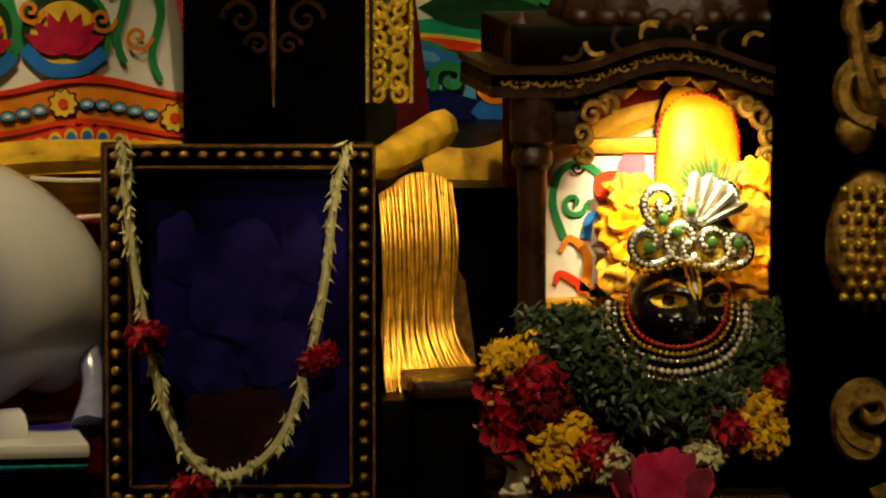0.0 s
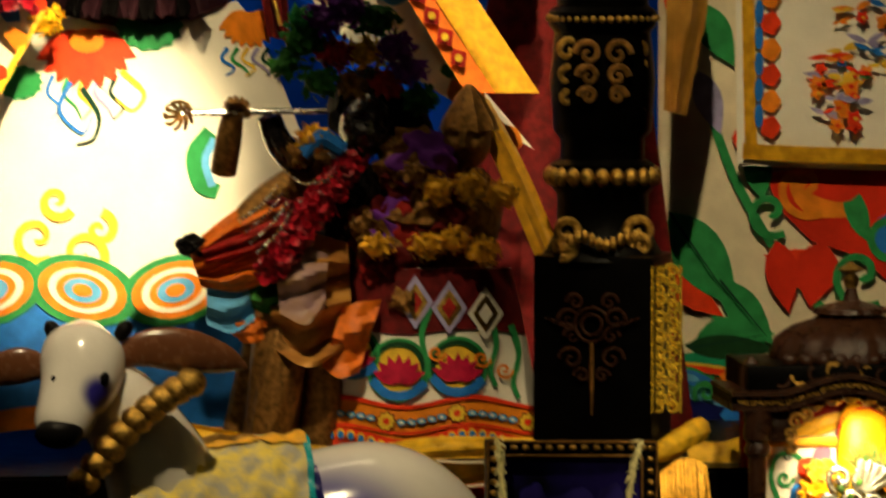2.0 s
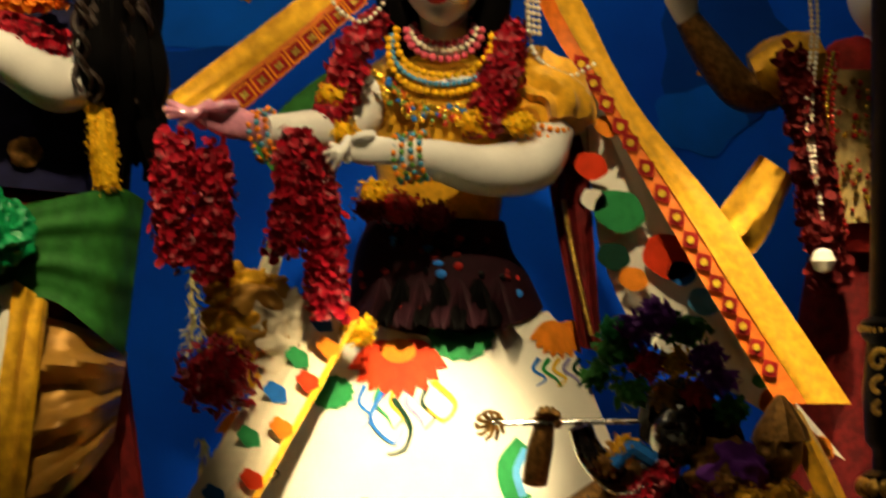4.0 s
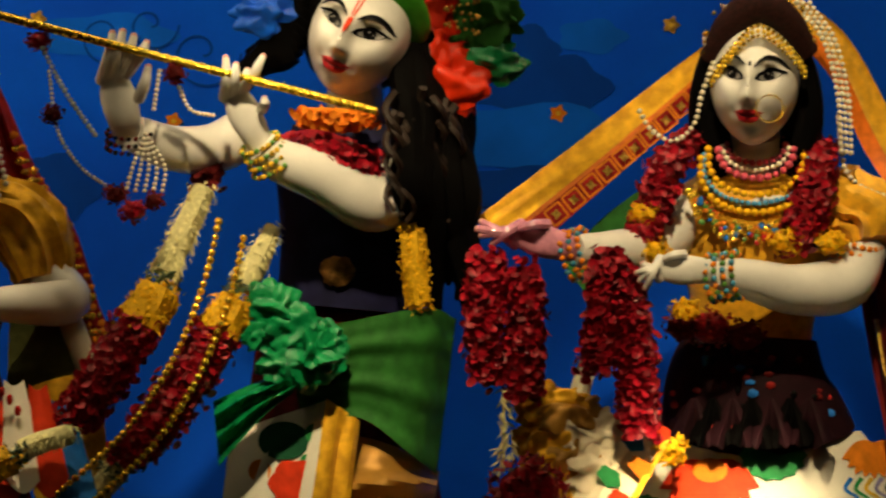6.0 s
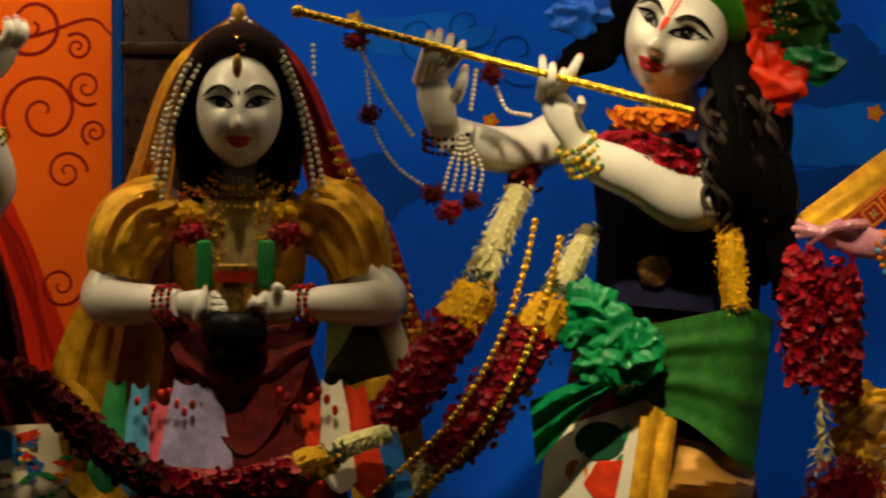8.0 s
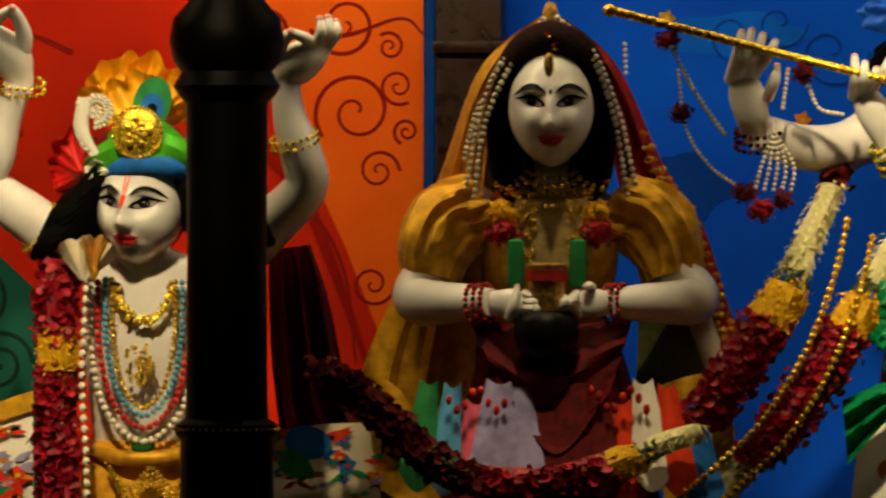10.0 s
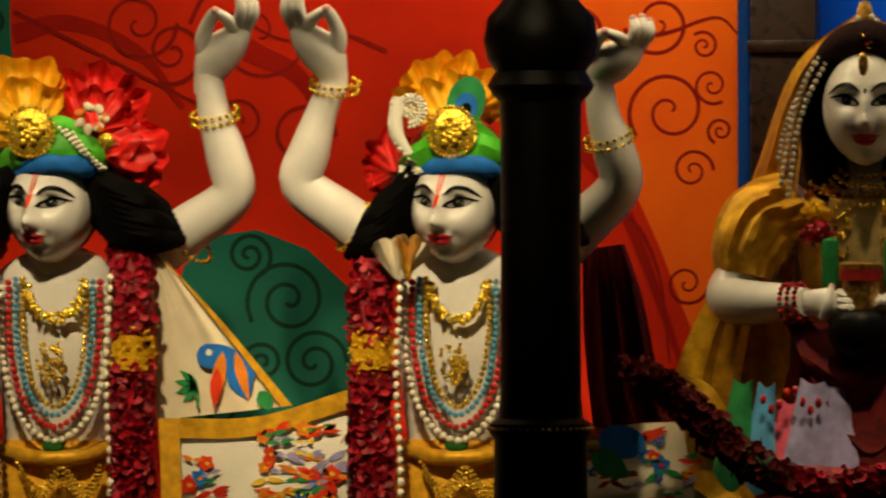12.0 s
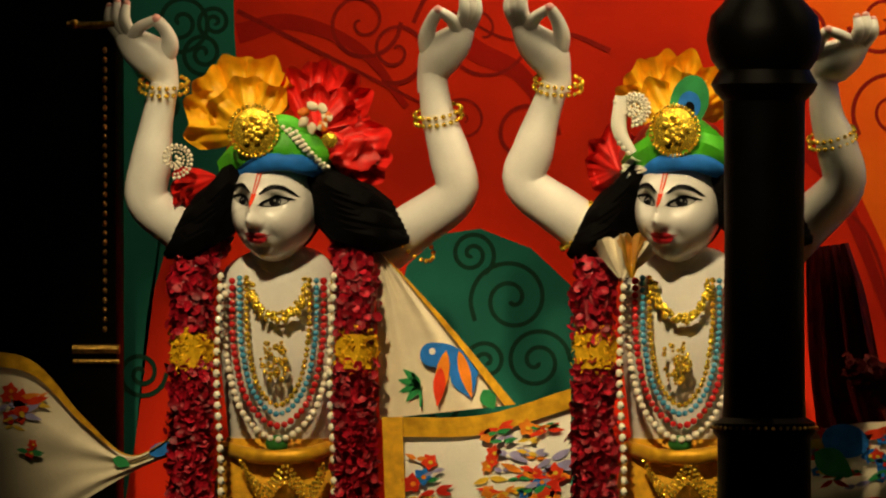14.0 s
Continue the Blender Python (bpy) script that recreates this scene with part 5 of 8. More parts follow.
    for i in range(16):
        a = i * 2.4
        med.ball(mu + (i * 1.6) * math.cos(a), 232 + (i * 1.6) * math.sin(a), -0.124, 7, 7, 5, GOLD, 1)
    pins = Shape()
    if first:
        for j in range(3):
            pins.beads([(u0 + 5 + 12 * j, 225 + 4 * j, -0.11, 0), (u0 + 40 + 8 * j, 262 + 4 * j, -0.11, 0), (u0 + 78 + 6 * j, 300, -0.07, 0)], 4.6, PEARL)
    jewel = Shape()
    cu = u0 - 185 if first else u0 - 88
    cv = 282 if first else 190
    for rr, bd in ((34, 4), (27, 3), (18, 3)):
        jewel.beads([(a, b, -0.06 if first else -0.10, 0) for a, b in spiral(cu, cv, rr, 1.6, 1.6, -1)], bd, PEARL)
    if not first:
        jewel.beads([(u0 - 118, 180, -0.10, 0), (u0 - 118, 240, -0.10, 0), (u0 - 90, 278, -0.10, 0)], 6, PEARL)
        jewel.tube([(u0 - 108, 170, -0.095, 12), (u0 - 112, 230, -0.095, 14), (u0 - 88, 272, -0.095, 8)], WHITE, seg=10)
        jewel.tube([(a, b, -0.09, 9) for a, b in spiral(cu, cv, 26, 1.2, 1.6, -1)], WHITE, seg=8, n=30)
    ear = Shape()
    for i in range(7):
        ear.bead(u0 + (122 + 9 * (i % 3) if first else -72), 345 + 7 * (i // 3) - (0 if first else 5), -0.05, 6, PEARL if i % 2 else GOLD)
    parts = [("turban", base_t, "green and red wound turban"), ("blue_band", band, "blue satin band"), ("orange_fan", fan_o, "pleated orange satin fan"), ("red_fan", fan_r, "scarlet satin fan"), ("red_bow", bow_r, "scarlet satin bow"), ("red_bow", bow_l, "scarlet satin bow"),
             ("medallion", med, "round gold medallion"), ("pearl_strings", pins, "white pearl strings"), ("pearl_curl", jewel, "silver and pearl curl"), ("ear_jewel", ear, "pearl ear jewel")]
    if not first:
        eye_f = Shape().paint(oval(u0 + 12, 180, 34, 48, 15), GREENP, flat(-0.10), 0.004)
        eye_f.paint(oval(u0 + 12, 186, 20, 24), BLUEP, flat(-0.10), 0.007).paint(oval(u0 + 12, 190, 9, 10), INK, flat(-0.10), 0.010)
        parts.append(("peacock_feather", eye_f, "green and blue peacock feather eye"))
    thing("jewelled_turban", parts, "green turban with orange fan and gold medallion " + side_word, "turban", "turbans")
    # necklaces
    c0 = u0 - 3
    necklace("bead_necklace", loop(c0, 505, 94, 778, -0.045), 6.6, PEARL, "long cream pearl necklace on the marble chest")
    necklace("bead_necklace", loop(c0, 495, 81, 754, -0.050), 6.4, REDBEAD, "red coral bead necklace on the marble chest")
    necklace("bead_necklace", loop(c0, 490, 68, 733, -0.053), 5.6, BLUEBEAD, "light blue bead necklace on the marble chest")
    pend = Shape()
    for i in range(60):
        a, q = random.uniform(0, 6.28), random.uniform(0, 1) ** 0.6
        pend.bead(c0 - 8 + 26 * q * math.cos(a), 640 + 40 * q * math.sin(a), -0.062 - 0.006 * (1 - q), random.uniform(3, 6), GOLD)
    necklace("gold_necklace", loop(c0, 490, 56, 718, -0.056), 5.4, GOLD, "gold bead necklace with a flower pendant", pend)
    sh = Shape()
    for i in range(70):
        a = math.pi * i / 69
        sh.ball(c0 - 50 * math.cos(a) + random.uniform(-5, 5), 500 + 62 * math.sin(a) + random.uniform(-8, 8), -0.05 - 0.012 * math.sin(a), random.uniform(4, 8), random.uniform(4, 8), 4, GOLD, 1)
    thing("gold_collar", [("gold_beads", sh)], "broad gold filigree collar around the neck", "necklace", "bead strings")
    # long garlands and pearl strings
    for k, du in ((-1, -155), (1, 135)):
        if k == 1 and not first:
            continue
        top = (u0 + k * 105 + (15 if k == 1 else -10), 415, 0.0, 30)
        bands = [(0.0, 0.36, ROSE, "red_petals"), (0.36, 0.45, MARIGOLD, "yellow_band"), (0.45, 1.0, ROSE, "red_petals")]
        garland([top, (u0 + du, 500, -0.05, 38), (u0 + du, 620, -0.07, 38), (u0 + du - 2, 760, -0.07, 38), (u0 + du, 900, -0.07, 38), (u0 + du + 10, 1100, -0.08, 36)], bands, "thick dark red rose garland with a yellow marigold band", 15)
    for du in (-108, 92):
        s_ = Shape()
        for v in range(490, 1000, 19):
            s_.ball(u0 + du + 4 * math.sin(v / 60), v, -0.085, 6.5, 8, 6, PEARL, 2)
            s_.ball(u0 + du + 4 * math.sin(v / 60) + 5, v + 3, -0.088, 4, 3, 4, SILVER, 1)
        thing("pearl_string", [("pearls", s_), ("cord", Shape().tube([(u0 + du, 485, -0.08, 1.5), (u0 + du, 1000, -0.085, 1.5)], GOLDCLOTH, seg=5))], "string of large white drop pearls over the robe", "necklace", "bead strings")
    belt = Shape()
    for j in range(4):
        belt.beads([(u0 - 70 + 5 * j, 815 + 12 * j, -0.04, 0), (u0 - 30, 860 + 8 * j, -0.055, 0), (u0 + 10, 825 + 10 * j, -0.055, 0), (u0 + 50, 862 + 8 * j, -0.05, 0), (u0 + 78, 820 + 9 * j, -0.03, 0)], 4.5, GOLD)
    belt.tube([(u0 - 100, 792, 0.02, 12), (u0 - 50, 806, -0.03, 14), (u0, 808, -0.045, 14), (u0 + 50, 804, -0.03, 14), (u0 + 95, 790, 0.02, 12)], GOLDCLOTH, seg=10)
    belt.ball(u0 - 5, 785, -0.045, 22, 16, 10, DGREEN, 2)
    thing("gold_belt", belt, "looped gold chain belt over a yellow robe", "belt", "belts")

for u, v, t_, lab in ((290, 152, 4, ""), (776, 204, -8, ""), (988, 150, 6, ""), (1472, 245, -12, "")):
    bangle(u, v, 0.0, 42, GOLD, "double gold bead bangle on a raised marble arm", t_)
bangle(730, 425, 0.02, 48, GOLD, "gold bead armlet on a raised marble arm", 48, 1)
bangle(1020, 400, 0.02, 48, GOLD, "gold bead armlet on a raised marble arm", -58, 1)

# shawls with painted flowers
FLY = -0.02


def blossoms_on(sh, u0, u1, v0, v1, y, n, seed):
    rnd = random.Random(seed)
    for i in range(n):
        u, v, r = rnd.uniform(u0, u1), rnd.uniform(v0, v1), rnd.uniform(8, 17)
        m_ = rnd.choice([SCARLET, SCARLET, ORANGEP, ORANGEP, BLUEP, YELLOWP, GREENP, LILAC, RED])
        if m_ in (GREENP, YELLOWP, LILAC) or rnd.random() < 0.4:
            for j in range(3):
                sh.paint(leafshape(u, v, r * rnd.uniform(1.6, 2.8), r * 0.7, rnd.uniform(-35, 25) + 180 * (j % 2)), m_, flat(y), 0.006 + 0.001 * ((i + j) % 6))
        else:
            for j in range(5):
                sh.paint(leafshape(u, v, r * 1.15, r * 0.95, 72 * j + 40 * i), m_, flat(y), 0.006 + 0.001 * ((i + j) % 6))
            sh.paint(oval(u + 2, v + 1, r * 0.3, r * 0.26, n=10), rnd.choice([YELLOWP, ORANGEP, RED]), flat(y), 0.013 + 0.0005 * (i % 6))


LIFT = 0.3
A = [(662, 440, -0.02), (668, 590, -0.02), (672, 742, -0.02)]
B_ = [(668, 438, -0.02), (790, 570, -0.02), (912, 716, -0.02)]
cl, br, pt = Shape(), Shape(), Shape()
between(cl, A, B_, CREAM, 26, 24, 2.2, 0.004)
between(br, A, B_, GOLDCLOTH, 26, 3, 0.2, 0.001, lo=0.92, hi=1.0, lift=0.012)
yp = flat(-0.0265)
pt.paint(oval(800, 640, 52, 26, 28), BLUEP, yp, 0.004).paint(oval(765, 628, 22, 22), BLUEP, yp, 0.006).paint(leafshape(810, 640, 70, 46, 70), BLUEP, yp, 0.008)
pt.paint(leafshape(790, 620, 100, 24, 100), ORANGEP, yp, 0.012).paint(leafshape(812, 620, 90, 20, 75), ORANGEP, yp, 0.012).paint(leafshape(780, 650, 70, 22, 95), SCARLET, yp, 0.014)
for a in (160, 190, 130, 220):
    pt.paint(leafshape(745, 680, 42, 14, a), GREENP, yp, 0.006)
pt.line([(745, 720), (742, 690), (730, 660)], 5, GREENP, yp, 0.006)
pt.paint(leafshape(855, 690, 40, 30, 60), GREENP, yp, 0.006).paint(oval(765, 622, 6, 6, n=10), WHITE, yp, 0.010)
thing("shawl", [("cloth", cl, "cream cloth"), ("border", br, "gold border"), ("painted_peacock", pt, "blue and orange peacock")], "cream shawl with a painted peacock and gold edge", "shawl", "shawls")
T1 = [(676, 738, -0.075), (850, 735, -0.075), (1010, 688, -0.075)]
T2 = [(690, 1130, -0.075), (850, 1120, -0.075), (1010, 1080, -0.075)]
cl, br, pt = Shape(), Shape(), Shape()
between(cl, T1, T2, WHITE, 24, 40, 1.6, 0.004)
between(br, T1, T2, GOLDCLOTH, 24, 3, 0.2, 0.001, lo=0.0, hi=0.09, lift=0.007)
between(br, [(676, 738, -0.075), (690, 1130, -0.075)], [(712, 738, -0.075), (726, 1130, -0.075)], YELLOW, 8, 3, 0.2, 0.001, lift=0.01)
blossoms_on(pt, 860, 985, 755, 900, -0.081, 44, 3)
blossoms_on(pt, 725, 775, 800, 920, -0.081, 12, 4)
blossoms_on(pt, 770, 980, 900, 1080, -0.081, 30, 5)
thing("shawl", [("cloth", cl, "white silk"), ("border", br, "gold border"), ("painted_flowers", pt, "red, blue and orange flowers")], "white silk shawl with bright painted flowers and gold border", "shawl", "shawls")
L1 = [(-40, 618, -0.06), (60, 640, -0.07), (150, 740, -0.05), (230, 805, -0.04), (312, 768, 0.0)]
L2 = [(-40, 1000, -0.06), (50, 980, -0.07), (130, 900, -0.05), (235, 835, -0.04), (318, 800, 0.0)]
cl, br, pt = Shape(), Shape(), Shape()
L1, L2 = [(a, b, -0.06) for a, b, _ in L1], [(a, b, -0.06) for a, b, _ in L2]
between(cl, L1, L2, CREAM, 30, 24, 2.0, 0.004)
between(br, L1, L2, GOLDCLOTH, 30, 2, 0.2, 0.001, lo=0.0, hi=0.07, lift=0.012)
blossoms_on(pt, 5, 70, 690, 900, -0.066, 20, 8)
pt.paint(leafshape(200, 812, 34, 20, 20), GREENP, flat(-0.066), 0.004).paint(oval(285, 795, 22, 12, -20), BLUEP, flat(-0.066), 0.004)
thing("shawl", [("cloth", cl, "cream cloth"), ("border", br, "gold border"), ("painted_flowers", pt, "red and blue flowers")], "cream shawl end thrown sideways before the dark pillar", "shawl", "shawls")
R1 = [(1420, 765, -0.05), (1520, 748, -0.06), (1640, 740, -0.05), (1720, 700, -0.04)]
R2 = [(1420, 1100, -0.05), (1520, 1100, -0.06), (1640, 1100, -0.05), (1730, 1050, -0.04)]
cl, pt = Shape(), Shape()
R1, R2 = [(a, b, -0.06) for a, b, _ in R1], [(a, b, -0.06) for a, b, _ in R2]
between(cl, R1, R2, CREAM, 24, 40, 2.0, 0.004)
blossoms_on(pt, 1440, 1560, 765, 860, -0.066, 30, 13)
blossoms_on(pt, 1560, 1690, 800, 950, -0.066, 30, 14)
pt.paint(oval(1495, 780, 42, 30, 10), BLUEP, flat(-0.066), 0.030).paint(leafshape(1440, 800, 80, 50, 30), GREENP, flat(-0.066), 0.034)
thing("shawl", [("cloth", cl, "cream cloth"), ("painted_flowers", pt, "blue, green and orange flowers")], "cream painted shawl beside the slim pillar", "shawl", "shawls")
sh = Shape()
between(sh, [(1425, 440, 0.10), (1430, 620, 0.09), (1450, 800, 0.09)], [(1500, 430, 0.10), (1530, 520, 0.09), (1555, 640, 0.09), (1570, 700, 0.09), (1650, 860, 0.09)], MAROON, 30, 24, 3, 0.018)
thing("dark_cloak", sh, "dark maroon cloak hanging behind the statue", "cloak", "shawls")


thing("gilt_stick", Shape().tube([(120, 44, -0.02, 5), (160, 46, -0.02, 7), (205, 42, -0.03, 6)], OLDGOLD, seg=10).ball(132, 44, -0.02, 10, 9, 9, OLDGOLD, 2), "short gilt stick held in a raised marble hand", "stick")


cl, br = Shape(), Shape()
fan(cl, 1100, 500, -0.09, 8, 82, 40, 130, 3, CREAM, 0.012)
fan(br, 1118, 500, -0.10, 8, 84, 70, 110, 2, GOLDCLOTH, 0.010)
thing("shoulder_knot", [("cream_fold", cl, "cream cloth"), ("gold_fold", br, "gold brocade")], "cream and gold cloth knot on the statue's shoulder", "knot")


LIFT = 1.0
# ---------------------------------------------------------------- left attendant
G = 1926
vl, vr, vt = Shape(), Shape(), Shape()
between(vl, [(G, 12, -0.03), (1805, 110, -0.02), (1735, 290, 0.06), (1665, 480, 0.09), (1590, 660, 0.10), (1560, 900, 0.10)], [(G, 40, -0.06), (1842, 140, -0.05), (1808, 300, -0.02), (1800, 480, 0.06), (1790, 660, 0.08), (1780, 900, 0.08)], GOLDCLOTH, 36, 12, 2.5, 0.009)
between(vr, [(G, 12, -0.03), (2040, 110, -0.02), (2125, 290, 0.06), (2195, 400, 0.08), (2240, 540, 0.09), (2285, 640, 0.10)], [(G, 40, -0.06), (2010, 140, -0.05), (2040, 300, -0.02), (2080, 420, 0.06), (2110, 560, 0.08), (2140, 660, 0.08)], REDCLOTH, 36, 12, 2.5, 0.009)
for i in range(150):
    s = random.uniform(0.35, 1)
    q = edge_point([(G, 12, -0.03), (2040, 110, -0.02), (2125, 290, 0.06), (2195, 400, 0.08), (2240, 540, 0.09), (2285, 640, 0.10)], [(G, 40, -0.06), (2010, 140, -0.05), (2040, 300, -0.02), (2080, 420, 0.06), (2110, 560, 0.08), (2140, 660, 0.08)], s, random.uniform(0.02, 0.3))
    vt.ball(q[0], q[1], q[2] - 0.02, random.uniform(4, 9), random.uniform(4, 9), 3, random.choice([ORANGEP, OLDGOLD, GOLD]), 1)
thing("head_veil", [("left_fold", vl, "dull gold cloth fold"), ("right_fold", vr, "red cloth fold"), ("sequins", vt, "gold and orange sequins")], "gold and red veil over the attendant statue's head", "veil", "veils")
cap = Shape().tube([(1838, 165, -0.06, 20), (1870, 95, -0.09, 30), (G, 68, -0.105, 34), (1982, 95, -0.09, 30), (2014, 165, -0.06, 20)], mat("dark_beaded_net", (0.03, 0.006, 0.005), 0.7, var=0.6, scale=160, bump=1.0), seg=12, flat=0.7)
tik = Shape()
for i in range(120):
    a = math.pi * i / 119
    tik.bead(G - 84 * math.cos(a) + random.uniform(-9, 9), 165 - 98 * math.sin(a) + random.uniform(-9, 9), -0.125 + 0.04 * abs(math.cos(a)), random.uniform(2.5, 5), random.choice([OLDGOLD, OLDGOLD, REDBEAD, MAROON]))
for i in range(90):
    a, q_ = math.pi * random.random(), random.uniform(0.72, 1.12)
    tik.bead(G - 92 * q_ * math.cos(a), 160 - 102 * q_ * math.sin(a), -0.128 + 0.05 * abs(math.cos(a)) + 0.02 * (q_ > 1), random.uniform(2.5, 4.5), random.choice([OLDGOLD, GOLD, REDBEAD]))
tik.ball(G - 4, 112, -0.165, 9, 22, 5, OLDGOLD, 2)
tik.ball(G - 2, 32, -0.07, 16, 30, 10, OLDGOLD, 2, 0.3)
strs = Shape()
for k in (0, 1):
    strs.beads([(G + 10, 28, -0.09, 0), (1990 + 8 * k, 85, -0.10, 0), (2036 + 10 * k, 200, -0.09, 0), (2062 + 12 * k, 350 - 30 * k, -0.09, 0)], 6, PEARL)
strs.beads([(G - 20, 40, -0.09, 0), (1845, 130, -0.10, 0), (1808, 220, -0.09, 0), (1790, 345, -0.09, 0)], 6, PEARL)
strs.beads([(G - 12, 30, -0.085, 0), (1832, 118, -0.095, 0), (1796, 215, -0.085, 0), (1776, 330, -0.085, 0)], 6, PEARL)
strs.beads([(1800, 180, -0.08, 0), (1780, 240, -0.07, 0), (1772, 280, -0.07, 0)], 5, PEARL)
strs.beads([(2056, 75, -0.02, 0), (2058, 130, -0.02, 0)], 5, PEARL)
thing("head_ornament", [("cap", cap, "maroon jewelled band"), ("gold_beads", tik, "gold forehead ornament"), ("pearl_strings", strs, "cream pearl strings")], "maroon jewelled head band with pearl strings", "ornament", "head ornaments")
col = Shape()
for i in range(130):
    a = math.pi * random.random()
    col.ball(G - 105 * math.cos(a) * random.uniform(0.6, 1), 312 + 45 * math.sin(a) * random.uniform(0.5, 1.1), -0.06 - 0.02 * math.sin(a), random.uniform(3, 7), random.uniform(3, 7), 4, random.choice([GOLD, GOLD, OLDGOLD, REDBEAD]), 1)
for v0, a, v1_, r in ((282, 50, 312, 5), (288, 58, 328, 6), (296, 66, 344, 5), (305, 74, 362, 6)):
    necklace("bead_necklace", loop(G, v0, a, v1_, -0.075), r, GOLD if r > 5 else OLDGOLD, "gold bead necklace on the bowl-holding attendant")
thing("gold_collar", [("gold_beads", col)], "gold and red bead collar on the blouse", "necklace", "bead strings")
mat("cream_silk_front", (0.72, 0.52, 0.2), 0.5, var=0.4, scale=40, sheen=0.1)
pl = Shape().paint([(1862, 350), (1990, 350), (2000, 470), (1850, 470)], MATS["cream_silk_front"], flat(-0.082), 0.004)
for i in range(90):
    pl.bead(1926 + random.choice((-1, 1)) * random.uniform(28, 64), 352 + 113 * random.random(), -0.090, random.uniform(3, 6), GOLD)
thing("blouse_panel", pl, "cream and gold beaded blouse front", "panel", "dress panels")
for u in (1838, 2008):
    bunch(u, 375, -0.10, 30, MARIGOLD, "marigold bunch pinned on the blouse", 60, 12)
    bunch(u + 3, 408, -0.11, 34, ROSE, "dark red rose bunch pinned on the blouse", 60, 14)
for u in (1863, 1973):
    sh = Shape().lathe(u, -0.13, [(420, 6), (424, 15), (500, 15), (506, 12)], GREENP, seg=14)
    thing("green_tassel", sh, "short green tassel below the flowers", "tassel", "tassels")
bowl = Shape().lathe(1918, -0.22, [(548, 40), (552, 46), (566, 55), (590, 58), (612, 50), (630, 32), (640, 10)], INK, seg=28)
thing("dark_bowl", bowl, "dark round bowl held in both marble hands", "bowl")
cup = Shape().lathe(1918, -0.22, [(462, 30), (466, 36), (500, 32), (545, 30)], OLDGOLD, seg=20)
cup.lathe(1918, -0.22, [(475, 37), (495, 36)], REDCLOTH, seg=20)
thing("small_cup", cup, "small red and gold cup standing in the bowl", "cup")
for u in (1800, 2042):
    bangle(u, 535, -0.18, 34, [REDBEAD, MAROON], "maroon bangle on the attendant's wrist", 85, 3)
ap, ap2 = Shape(), Shape()
between(ap, [(1780, 560, -0.16), (1918, 575, -0.19), (2070, 560, -0.16)], [(1840, 690, -0.22), (1935, 800, -0.25), (2030, 690, -0.22)], MAROON, 30, 12, 1.5, 0.01)
for i in range(26):
    u = 1745 + 14 * i
    if abs(u - 1918) < 75:
        continue
    ap2.ball(u, 705 + 18 * math.sin(i * 1.3), -0.25, 6, 9, 6, random.choice([REDBEAD, SCARLET, REDCLOTH]), 2, 0.3)
thing("apron", [("cloth", ap, "maroon cloth"), ("fringe", ap2, "red fringe")], "maroon apron with a red fringe", "apron")
pan = Shape()
for i, (m_, w) in enumerate(((GREENP, 40), (LBLUE, 36), (PINK, 44), (LILAC, 60), (LILAC, 50), (MAROON, 46), (MAROON, 60), (MAROON, 50), (SCARLET, 50), (WHITE, 44), (SCARLET, 40), (BLUEP, 44))):
    u = 1710 + 42 * i
    pan.sheet(lambda s, t, u=u, w=w: W(u + (u - 1918) * 0.10 * t + w * (s - 0.5) * (0.8 + 0.9 * t), 680 + 22 * math.sin(u * 0.05) + 12 * math.sin(s * 3.1) + (165 + 26 * math.sin(s * math.pi)) * t, -0.20 - 0.06 * t - 0.02 * math.sin(s * math.pi) + 0.004 * (u % 3)), 6, 4, m_, 0.002)
thing("panelled_skirt", [("panels", pan)], "skirt of bright lilac, blue, white and red panels", "skirt")
sh = Shape().tube([(2180, 545, -0.02, 22), (2205, 610, -0.04, 22), (2225, 670, -0.05, 18)], CREAM, seg=12)
thing("cloth_roll", sh, "cream cloth end hanging from the arm", "cloth", "loose cloths")
sh = Shape()
between(sh, [(2080, 560, -0.03), (2130, 556, -0.04), (2190, 562, -0.02)], [(2075, 700, -0.06), (2135, 705, -0.07), (2215, 690, -0.05)], mat("olive_cloth", (0.10, 0.11, 0.03), 0.8), 16, 10, 1.2, 0.006)
thing("olive_panel", sh, "dull olive cloth panel beside the skirt", "cloth", "loose cloths")
sh = Shape()
between(sh, [(2090, 690, -0.10), (2160, 665, -0.13), (2240, 650, -0.10)], [(2130, 900, -0.12), (2190, 900, -0.15), (2260, 880, -0.12)], GOLDCLOTH, 20, 14, 1.5, 0.012)
between(sh, [(1590, 655, -0.06), (1650, 680, -0.08), (1700, 750, -0.08)], [(1620, 860, -0.07), (1680, 900, -0.10), (1740, 930, -0.09)], GOLDCLOTH, 16, 10, 1.5, 0.012)
thing("gold_drape", [("drape_folds", sh)], "gold cloth folds beside the attendant's skirt", "sash", "loose cloths")
# rope of flowers running across in front
garland([(1520, 650, -0.30, 30), (1610, 715, -0.31, 34), (1700, 800, -0.31, 36), (1800, 850, -0.31, 34), (1920, 850, -0.31, 34), (2040, 825, -0.31, 34), (2110, 790, -0.30, 24), (2190, 760, -0.29, 22)],
        [(0, 0.42, MAROON, "dark_petals"), (0.3, 0.40, LEAF, "leaves"), (0.42, 0.70, ROSE, "red_petals"), (0.70, 0.80, MARIGOLD, "yellow_band"), (0.80, 0.84, LEAF, "leaves"), (0.84, 1.0, BUD, "white_buds")], "dark red flower rope hung across the skirts", 16)

